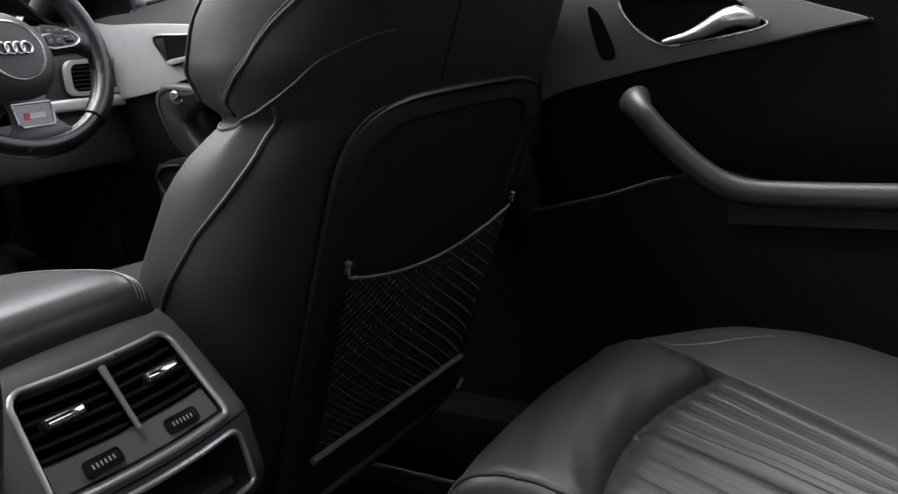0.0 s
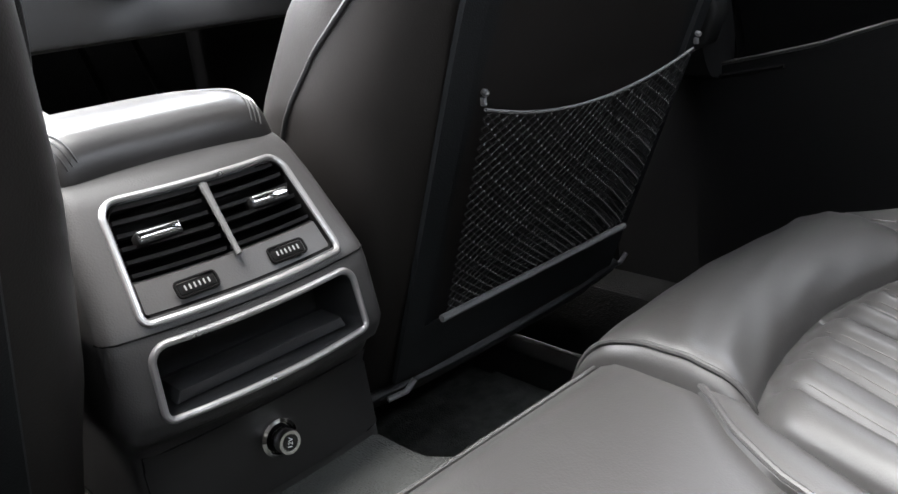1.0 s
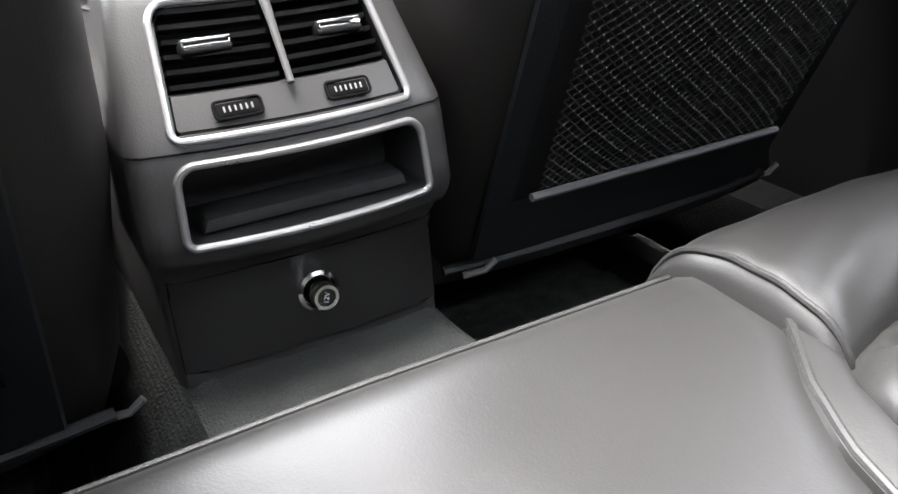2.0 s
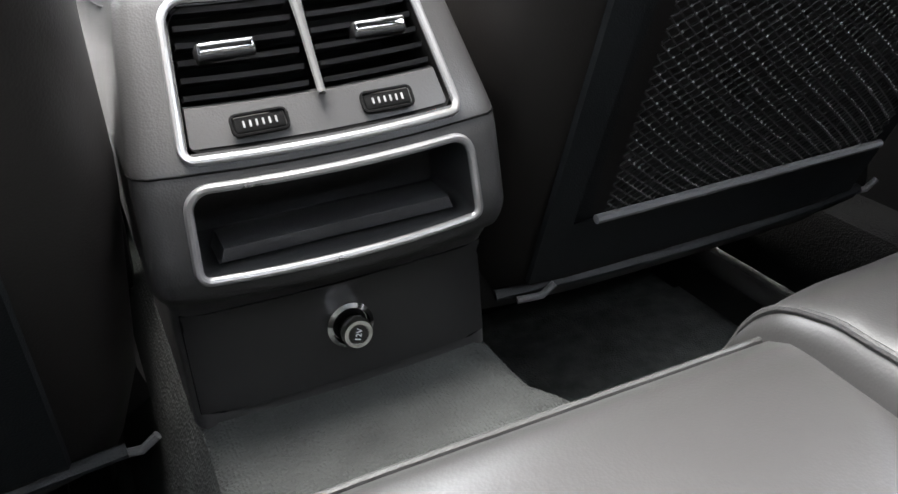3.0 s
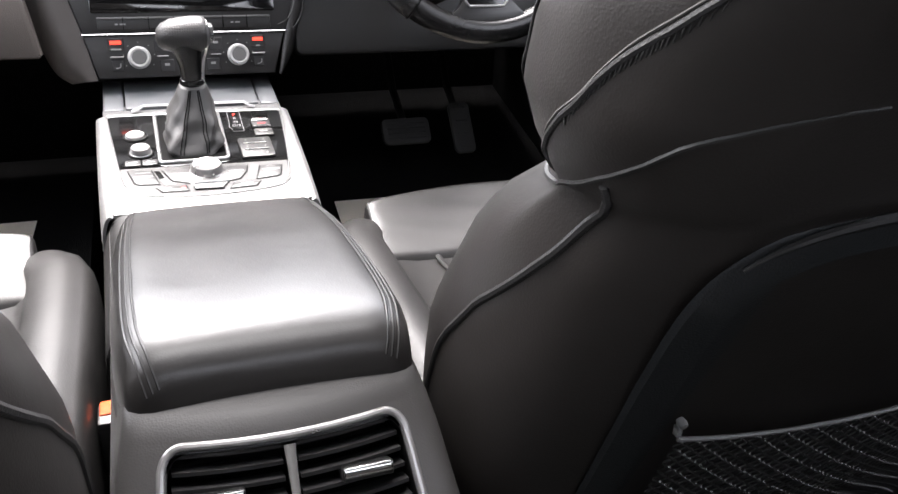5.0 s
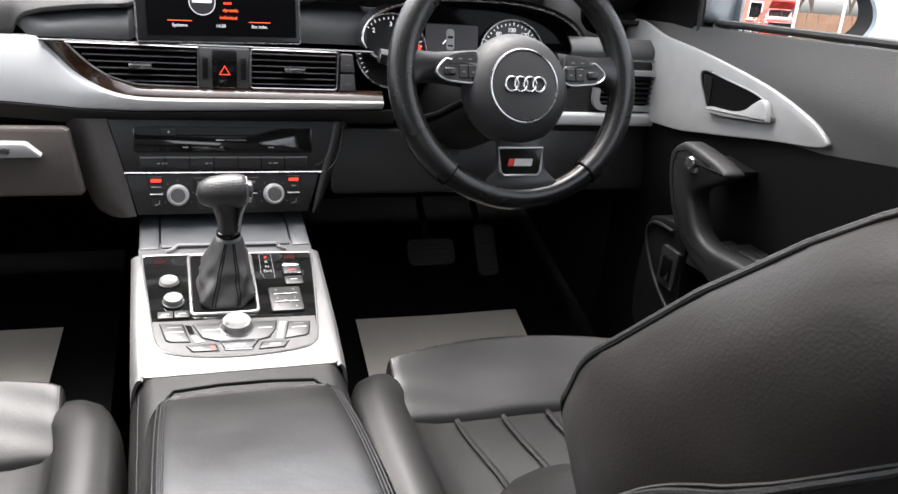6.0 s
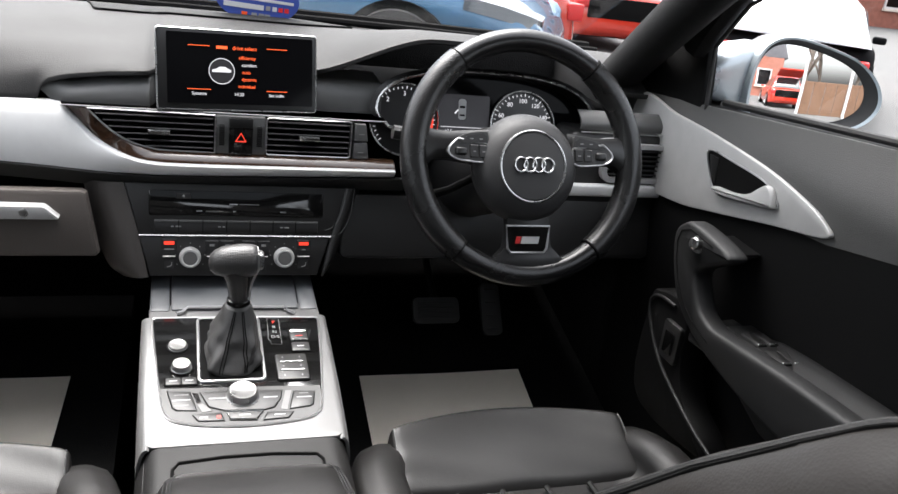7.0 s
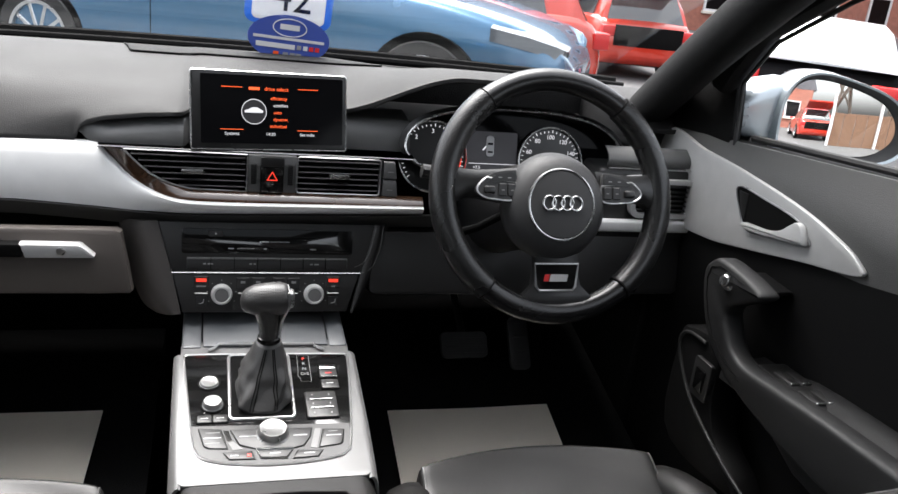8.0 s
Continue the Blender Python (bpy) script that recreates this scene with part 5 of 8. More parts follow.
    part("pod", thick(grid(pod, span(0, 0.12, 16) + span(0.13, 0.29, 8) + span(0.294, 0.316, 5) + span(0.33, 1, 20), span(0, 1, 21)), 0.004, (0, 1, 0)), POD_GREY, d, "grey recess panel below the top pad", sharp=60)
    for x0, x1 in ((-0.243, 0.235),):
        part("vent_line", tube([(x, 0.951, 0.7905) for x in span(x0, x1, 30)], 0.0012, 6), TRIM_METAL, d, "thin satin line above the vents")
    # silver band
    BAND_TOP = [(p.x, p.y) for p in curve([(-0.745, 0.7935, 0), (-0.42, 0.7935, 0), (-0.262, 0.794, 0), (-0.242, 0.7925, 0), (-0.2214, 0.7725, 0), (-0.1936, 0.7460, 0), (-0.156, 0.7275, 0), (-0.118, 0.7195, 0), (-0.06, 0.7175, 0), (0.06, 0.718, 0), (0.26, 0.7195, 0)], 160)]
    BAND_LOW = [(-0.745, 0.709), (-0.35, 0.708), (-0.247, 0.7012), (-0.194, 0.6975), (-0.117, 0.6955), (-0.027, 0.697), (0.106, 0.7003), (0.26, 0.704)]
    VENT_EDGE = [(p.x, p.y) for p in curve([(-0.2045, 0.789, 0), (-0.1965, 0.780, 0), (-0.1777, 0.7615, 0), (-0.158, 0.7475, 0), (-0.1399, 0.7390, 0), (-0.120, 0.7340, 0), (-0.1011, 0.7315, 0), (-0.029, 0.7305, 0)], 60)]

    def band_top(x):
        return lerp(x, BAND_TOP)

    def band_y(x):
        return 0.948 + 0.02 * max(0, abs(x) - 0.3) - 0.012 * ease(x, -0.3, -0.1)

    def band(u, v):
        x = -0.745 + 0.995 * u
        low = lerp(x, BAND_LOW)
        z = low + (band_top(x) - low) * v
        lean = 0.030 * v ** 1.5 * (1 - ease(x, -0.26, -0.12))
        return (x, band_y(x) - 0.012 * math.sin(math.pi * (0.02 + 0.5 * v)) + lean + 0.006 * ease(v, 0.95, 1.0), z - 0.002 * v)
    part("silver_band", thick(grid(band, span(0, 1, 110), span(0, 1, 10)), 0.008, (0, 1, 0)), TRIM_SILVER, d, "matt aluminium trim band", sharp=60)
    def wedge(u, v):
        """Dark glossy strip between the band's edge and the left vent."""
        x = -0.2405 + 0.4905 * u
        p = Vector(band((x + 0.745) / 0.995, 1))
        xv = max(-0.2045, x + 0.037 * (1 - ease(x, -0.2405, 0.0)))
        q = Vector((xv, 0.9455, lerp(xv, VENT_EDGE) - 0.0005 if xv < -0.029 else 0.7300))
        r = p.lerp(q, v)
        return (r.x, r.y - 0.0025 * math.sin(math.pi * v), r.z)
    part("wood_edge", thick(grid(wedge, span(0, 1, 110), span(0, 1, 5)), 0.003, (0, 1, 0)), BROWN, d, "glossy dark brown wood strip above the trim band", sharp=70)
    part("band_edge", tube([Vector(band((x + 0.745) / 0.995, 1)) + Vector((0, -0.001, 0)) for x in span(-0.241, 0.25, 90)], 0.0009, 6), TRIM_METAL, d)
    def lower_strip(u, v):
        x = -0.745 + 1.02 * u
        return (x, band_y(x) - 0.006 + 0.028 * v, lerp(x, BAND_LOW) - 0.0015 - 0.028 * v)
    part("lower_strip", thick(grid(lower_strip, span(0, 1, 40), span(0, 1, 4)), 0.01, (0, 1, 0)), STACK, d)
    # right end of the band beyond the wheel
    part("silver_end", rbox(0.555, 0.758, 0.930, 0.945, 0.681, 0.704, 0.006, 3), TRIM_SILVER, d, "matt aluminium end of the trim band")
    part("end_panel", rbox(0.56, 0.758, 0.948, 1.05, 0.60, 0.792, 0.012, 3), STACK, d)
    part("end_recess", thick(grid(lambda u, v: (0.575 + 0.183 * u, 0.950 - 0.010 * math.sin(math.pi * v) + 0.02 * v, 0.796 + 0.030 * v), span(0, 1, 14), span(0, 1, 8)), 0.004, (0, 1, 0)), POD_GREY, d, "grey recess panel beside the instruments")
    part("end_line", tube([(x, 0.944, 0.7935) for x in span(0.575, 0.757, 6)], 0.0012, 6), TRIM_METAL, d)
    v = part("side_vent", ring_frame(rounded(0.622, 0.752, 0.708, 0.778, 0.02), rounded(0.632, 0.742, 0.716, 0.770, 0.015), 0.012, Matrix.Translation((0, 0.932, 0))), DIMMED_TRIM, d, "side air vent in a satin frame")
    part("vent_back", rbox(0.628, 0.746, 0.9455, 0.947, 0.712, 0.774, 0), VOID, v)
    for k in range(6):
        part("slat", rbox(0.634, 0.741, 0.937, 0.945, 0.7205 + 0.0085 * k, 0.7225 + 0.0085 * k, 0.0006, 1), SLAT, v)
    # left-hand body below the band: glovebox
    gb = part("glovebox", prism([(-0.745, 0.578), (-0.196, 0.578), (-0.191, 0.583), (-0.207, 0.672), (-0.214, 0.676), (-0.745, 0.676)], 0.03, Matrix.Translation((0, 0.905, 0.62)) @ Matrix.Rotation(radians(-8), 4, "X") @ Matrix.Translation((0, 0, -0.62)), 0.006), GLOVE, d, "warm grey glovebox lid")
    lt = part("latch", prism([(-0.333, 0.6365), (-0.243, 0.6370), (-0.2415, 0.640), (-0.259, 0.6555), (-0.263, 0.6570), (-0.340, 0.6575)], 0.02, Matrix.Translation((0, 0.893, 0)), 0.003), DIMMED_TRIM, gb, "silver glovebox latch with a lock")
    part("lock", lathe([(0, 0), (0.006, 0), (0.006, 0.0015), (0.0048, 0.002), (0, 0.002)], 20, Matrix.Translation((-0.286, 0.8935, 0.6475)) @ Matrix.Rotation(radians(90), 4, "X")), CHROME, lt)
    # Black block in place of a shaded finger recess.
    part("latch_recess_shade", rbox(-0.50, -0.336, 0.893, 0.915, 0.637, 0.657, 0.003, 2), VOID, gb)
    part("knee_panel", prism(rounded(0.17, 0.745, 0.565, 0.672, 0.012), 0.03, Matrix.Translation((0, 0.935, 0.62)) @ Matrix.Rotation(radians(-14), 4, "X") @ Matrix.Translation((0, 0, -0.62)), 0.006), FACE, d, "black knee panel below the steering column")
    # Black block that stands for the shade under the dashboard.
    part("under_dash_shade", rbox(-0.745, 0.745, 1.06, 1.45, 0.56, 0.80, 0.02), VOID, d)
    # main air vents
    def outline_left():
        return [(-0.205, 0.789), (-0.029, 0.788)] + VENT_EDGE[::-4]
    VY = 0.946
    for name, ol, x0, x1 in (("air_vent", outline_left(), -0.2, -0.031), ("air_vent", rounded(0.047, 0.178, 0.7305, 0.788, 0.004, 2), 0.049, 0.176)):
        v = part(name, prism(ol, 0.002, Matrix.Translation((0, VY + 0.020, 0))), VOID, d, "wide dashboard air vent with black slats")
        part("vent_frame", tube([(x, VY - 0.001, z) for x, z in ol], 0.0014, 6, True), TRIM_METAL, v)
        for k in range(6):
            z = 0.7365 + 0.0090 * k
            xa = x0 if x0 > 0 else min(p[0] for p in VENT_EDGE if p[1] < z) + 0.002
            part("slat", rbox(xa, x1, VY - 0.0005, VY + 0.017, z - 0.0011, z + 0.0011, 0.0007, 1), SLAT, v)
        xm = (x0 + x1) / 2 if x0 > 0 else -0.108
        part("vent_tab", rbox(xm - 0.016, xm + 0.016, VY - 0.006, VY + 0.004, 0.7555, 0.7635, 0.002, 2), CHROME, v, "chrome vent slider")
    for x0, x1 in ((0.178, 0.182),):
        part("vent_cheek", rbox(x0, x1, VY, VY + 0.02, 0.728, 0.788, 0.001), SATIN, d)
    # hazard switch and its thumb wheels
    part("switch_panel", rbox(-0.028, 0.046, VY, VY + 0.02, 0.7275, 0.7885, 0.003), SWITCH_GREY, d, "grey panel with the hazard switch")
    hz = part("hazard_switch", rbox(-0.009, 0.027, VY - 0.005, VY + 0.004, 0.729, 0.787, 0.003, 2), GLOSS, d, "black hazard switch with a red triangle")
    part("triangle", tube([(0.009 + 0.0085 * math.sin(a), VY - 0.0055, 0.755 + 0.0085 * math.cos(a)) for a in (0, 2.0944, 4.18879)], 0.0013, 6, True), RED_LED, hz)
    part("key_top", rbox(-0.0085, 0.0265, VY - 0.0062, VY, 0.7715, 0.7865, 0.0015), SATIN, hz)
    for x in (-0.019, 0.0365):
        w = part("thumb_wheel", rbox(x - 0.0045, x + 0.0045, VY - 0.004, VY + 0.004, 0.742, 0.775, 0.002, 2), SATIN, d)
        for k in range(8):
            part("rib", rbox(x - 0.004, x + 0.004, VY - 0.0052, VY - 0.003, 0.7445 + 0.0037 * k, 0.7455 + 0.0037 * k, 0, 1), PLASTIC, w)
    for z0, z1 in ((0.730, 0.756), (0.759, 0.786)):
        b = part("dash_button", prism([(0.183, z0), (0.208 - (0.003 if z0 > 0.75 else 0), z0), (0.204 - (0.004 if z0 > 0.75 else 0), z1), (0.183, z1)], 0.012, Matrix.Translation((0, VY - 0.003, 0)), 0.001), SWITCH_GREY, d, "grey dash button")
        part("mark", rbox(0.190, 0.199, VY - 0.0036, VY - 0.0025, (z0 + z1) / 2 - 0.003, (z0 + z1) / 2 - 0.0018, 0), MARK_DIM, b)
    return d


INLAY = material("perforated_speaker_cloth", (0.013, 0.013, 0.0128), 0.75, vary=0.06, scale=40, bump=0.7, bump_scale=330, spec=0.2)
BROWN = material("brown_edge", (0.035, 0.017, 0.009), 0.22, vary=0.25, scale=30, coat=0.6)
POD_GREY = material("grey_recess_panel", (0.085, 0.085, 0.084), 0.40, vary=0.06, scale=20, bump=0.1, bump_scale=900)
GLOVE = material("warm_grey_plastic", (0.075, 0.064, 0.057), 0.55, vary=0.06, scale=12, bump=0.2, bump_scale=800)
DASH = dashboard()


def centre_stack():
    s = thing("centre_stack", "black centre stack with disc player and silver climate knobs", "control panel", at=(DX, 0.93, 0.6))
    # leaning face: bottom nearer
    M = Matrix.Translation((DX, 0.905, 0.546)) @ Matrix.Rotation(radians(-14), 4, "X")
    def slab(ol, y, h, bevel=0.0):
        return prism(ol, h, M @ Matrix.Translation((0, y, 0)), bevel)
    # curved cheeks beside the face plate
    def cheek(sg):
        inner = [(0.166, 0.140), (0.145, 0.062), (0.131, -0.003)]
        outer = [(0.224, 0.140), (0.214, 0.085), (0.203, 0.045), (0.188, 0.010), (0.168, -0.006)] if sg < 0 else [(0.196, 0.140), (0.190, 0.100), (0.176, 0.070), (0.160, 0.030), (0.138, -0.004)]
        n = 18
        oc = curve([(x, z, 0) for x, z in outer], n)
        ic = curve([(x, z, 0) for x, z in inner], n)
        def f(u, v):
            i = round(v * (n - 1))
            p = ic[i].lerp(oc[i], u)
            return M @ Vector((sg * p.x, 0.001 - 0.004 * math.sin(math.pi * min(1, u * 1.3)) + 0.032 * u ** 3, p.y))
        return grid(f, span(0, 1, 10), span(0, 1, n))
    # Light is in the colour: left cheek pale, right cheek dark.
    part("cheek", thick(cheek(-1), 0.004, (0, 1, 0)), LIT_CHEEK, s, "curved warm grey cheek of the stack, paled for light", sharp=60)
    part("cheek", thick(cheek(1), 0.004, (0, 1, 0)), FACE, s, "curved cheek of the stack, darker for shade", sharp=60)
    part("stack_body", slab([(-0.165, -0.004), (0.134, -0.004), (0.158, 0.058), (0.19, 0.145), (-0.218, 0.145)], 0.036, 0.05, 0.004), VOID, s)
    part("face_plate", slab([(-0.144, 0.063), (0.144, 0.063), (0.158, 0.100), (0.166, 0.140), (-0.165, 0.140)], -0.001, 0.006, 0.002), FACE, s, "dark face plate round the disc player")
    part("climate_panel", slab([(-0.129, -0.001), (0.124, -0.001), (0.143, 0.060), (-0.144, 0.060)], -0.001, 0.006, 0.002), FACE, s, "dark climate control panel")
    part("trim_line", tube([M @ Vector((x, -0.0018, 0.0615)) for x in (-0.145, 0, 0.145)], 0.0012, 6), CHROME, s)
    for o in (0.0, 0.012):
        part("side_trim", tube(curve([M @ Vector((x - o, -0.0012, z + o * 0.8)) for x, z in ((0.147, 0.0620), (0.160, 0.068), (0.170, 0.083), (0.177, 0.108), (0.181, 0.138 - o))], 20), 0.0005, 6), SWITCH_GREY, s)
    cd = part("disc_player", slab(rounded(-0.131, 0.131, 0.0915, 0.1300, 0.004), -0.0020, 0.004, 0.0010), GLOSS, s, "piano black disc player")
    part("slot", rbox(-0.070, 0.075, -0.0024, -0.0015, 0.1165, 0.1180, 0, 1, M), VOID, cd)
    e = part("eject_key", rbox(-0.092, -0.070, -0.0035, -0.001, 0.1175, 0.1265, 0.001, 1, M), KEYCAP, cd)
    part("mark", prism([(-0.083, 0.121), (-0.079, 0.121), (-0.081, 0.1245)], 0.0006, M @ Matrix.Translation((0, -0.0038, 0))), MARK, e)
    part("print_bar", rbox(-0.014, -0.001, -0.0025, -0.0015, 0.1098, 0.1112, 0, 1, M), MARK, cd)
    part("print_bar", rbox(0.001, 0.031, -0.0025, -0.0015, 0.1100, 0.1110, 0, 1, M), MARK_DIM, cd)
    for x, w in ((-0.058, 0.008), (-0.036, 0.026), (-0.006, 0.004), (0.068, 0.009)):
        part("mark", rbox(x - w / 2, x + w / 2, -0.0025, -0.0015, 0.0985 if w < 0.02 else 0.0992, 0.1004 if w < 0.02 else 0.0998, 0, 1, M), MARK_DIM, cd)
    row = part("key_strip", rbox(-0.123, 0.123, -0.0030, 0.002, 0.0665, 0.0860, 0.0015, 2, M), FACE, s, "long dark key strip")
    part("row_edge", rbox(-0.123, 0.123, -0.0046, -0.002, 0.0825, 0.0852, 0.0010, 2, M), SWITCH_GREY, row, "grey upper edge of the keys")
    for i in range(1, 7):
        x = -0.123 + 0.246 * i / 7
        part("key_gap", rbox(x - 0.0005, x + 0.0005, -0.0048, -0.002, 0.067, 0.0854, 0, 1, M), VOID, row)
    for x, w in ((-0.097, 0.004), (-0.0885, 0.008), (-0.028, 0.004), (-0.022, 0.003), (0.066, 0.004), (0.074, 0.007)):
        part("mark", rbox(x - w / 2, x + w / 2, -0.0036, -0.002, 0.0745, 0.0765, 0, 1, M), MARK_DIM, row)
    for sg in (-1, 1):
        KM = M @ Matrix.Translation((sg * 0.071, -0.001, 0.028)) @ Matrix.Rotation(radians(90), 4, "X")
        # Paler than the deck knobs' silver, making up for weaker light on this face.
        k = part("climate_knob", lathe([(0, 0), (0.0162, 0), (0.0162, 0.002), (0.0152, 0.003), (0.0146, 0.013), (0.0136, 0.0150), (0.0114, 0.0152), (0.0105, 0.0140), (0, 0.0140)], 36, KM), DIMMED_TRIM, s, "silver climate knob")
        part("knob_face", lathe([(0, 0.0140), (0.0104, 0.0140), (0.0100, 0.0148), (0, 0.0150)], 28, KM), SWITCH_GREY, k, "grey centre of the knob")
        for j in range(24):
            a = 2 * math.pi * j / 24
            part("ridge", rbox(-0.0004, 0.0004, -0.0004, 0.0004, 0.004, 0.0125, 0, 1, KM @ Matrix.Translation((0.0149 * math.cos(a), 0.0149 * math.sin(a), 0))), TRIM_METAL, k)
        for a in range(-120, 121, 40):
            part("mark", rbox(-0.0007, 0.0007, -0.0014, -0.0005, 0.0212, 0.0226, 0, 1, M @ Matrix.Translation((sg * 0.071, -0.001, 0.028)) @ Matrix.Rotation(radians(a), 4, "Y")), MARK_DIM, k)
        x = sg * 0.1015
        b = part("climate_key", rbox(x - 0.0115, x + 0.0115, -0.0022, 0.001, 0.0385, 0.0565, 0.0012, 1, M), KEYCAP, s, "key with a red light")
        part("key_light", rbox(x - 0.0075, x + 0.0075, -0.0030, -0.0015, 0.0475, 0.0525, 0, 1, M), RED_LED, b)
        w = 0.007 if sg < 0 else 0.003
        part("mark", rbox(x - w, x + w, -0.0028, -0.0015, 0.0395, 0.0415, 0, 1, M), MARK_DIM, b)
        part("rocker", rbox(x - 0.0095, x + 0.0095, -0.0045, 0.001, 0.0285, 0.0303, 0.0006, 1, M), KNOB, s, "narrow silver rocker")
        b = part("seat_key", rbox(x - 0.0085, x + 0.0085, -0.0022, 0.001, 0.0095, 0.0245, 0.001, 1, M), KEYCAP, s)
        part("mark", tube([M @ Vector((x + dx, -0.0024, 0.0165 + dz)) for dx, dz in ((0.004, 0.004), (0.0035, -0.001), (0.0, -0.003), (-0.003, -0.003))], 0.0007, 5), MARK_DIM, b)
        for x3, z in ((0.039, 0.036), (0.016, 0.036), (0.033, 0.006)):
            b = part("climate_key", rbox(sg * x3 - 0.010, sg * x3 + 0.010, -0.0022, 0.001, z, z + 0.018, 0.001, 1, M), KEYCAP, s)
            part("mark", rbox(sg * x3 - 0.0035, sg * x3 + 0.0035, -0.0028, -0.0015, z + 0.009, z + 0.0125, 0, 1, M), MARK_DIM, b)
        part("rocker", rbox(sg * 0.038 - 0.008, sg * 0.038 + 0.008, -0.0040, 0.001, 0.0285, 0.0300, 0.0006, 1, M), KNOB, s)


centre_stack()


def display():
    d = thing("display_screen", "flip-up display with a lit orange drive mode menu", "screen", at=(DX, 1.0, 0.79))
    M = Matrix.Translation((DX - 0.001, 0.957, 0.7945)) @ Matrix.Rotation(radians(7), 4, "Z") @ Matrix.Rotation(radians(-13), 4, "X")
    part("case", prism(rounded(-0.118, 0.118, 0.0, 0.116, 0.004), 0.014, M, 0.002), SATIN, d, "dark case with a silver edge")
    part("case_edge", tube([M @ Vector((x, 0.001, z)) for x, z in rounded(-0.118, 0.118, 0.0, 0.116, 0.004)], 0.0014, 6, True), CHROME, d)
    sc = part("screen_glass", prism(rounded(-0.104, 0.112, 0.009, 0.111, 0.002), 0.002, M @ Matrix.Translation((0, -0.0015, 0))), SCREEN, d, "black glass of the lit display")
    # the picture on the screen stands a little to one side
    P = lambda x, z: M @ Matrix.Translation((x, -0.0021, z))
    writing("title", "drive select", 0.0078, P(0.008, 0.0915), ORANGE_TEXT, sc)
    part("title_bar", rbox(-0.0335, -0.0175, -0.0024, -0.0016, 0.0895, 0.0938, 0, 1, M), ORANGE_TEXT, sc)
    for i, (t, x, mt) in enumerate((("efficiency", -0.001, ORANGE_TEXT), ("comfort", 0.0035, WHITE_TEXT), ("auto", 0.004, ORANGE_TEXT), ("dynamic", 0.003, ORANGE_TEXT), ("individual", -0.002, ORANGE_TEXT))):
        writing("menu_line", t, 0.0068, P(x, 0.0775 - 0.0105 * i), mt, sc, "LEFT")
    writing("menu_line", "Systems", 0.0066, P(-0.059, 0.0235), WHITE_TEXT, sc)
    writing("menu_line", "14:30", 0.0066, P(-0.001, 0.0235), WHITE_TEXT, sc)
    writing("menu_line", "Set indiv.", 0.0066, P(0.056, 0.0235), WHITE_TEXT, sc)
    for x0, x1, z in ((-0.074, -0.043, 0.0925), (0.041, 0.072, 0.0925), (-0.076, -0.042, 0.0295), (0.040, 0.072, 0.0295)):
        part("screen_line", rbox(x0, x1, -0.0024, -0.0016, z, z + 0.0009, 0, 1, M), ORANGE_TEXT, sc)
    part("dial", tube([M @ Vector((-0.026 + 0.0185 * math.cos(a), -0.0022, 0.057 + 0.0185 * math.sin(a))) for a in span(0, 2 * math.pi * 35 / 36, 36)], 0.0005, 6, True), WHITE_TEXT, sc)
    part("dial_face", prism([(-0.026 + 0.018 * math.cos(a), 0.057 + 0.018 * math.sin(a)) for a in span(0, 2 * math.pi * 35 / 36, 36)], 0.0003, M @ Matrix.Translation((0, -0.0019, 0))), GREY_DISPLAY, sc)
    part("car_symbol", prism([(-0.040, 0.0555), (-0.013, 0.0555), (-0.012, 0.0585), (-0.016, 0.0605), (-0.021, 0.0635), (-0.029, 0.0635), (-0.034, 0.0605), (-0.040, 0.0590)], 0.0004, M @ Matrix.Translation((0, -0.0026, 0))), WHITE_TEXT, sc)


display()


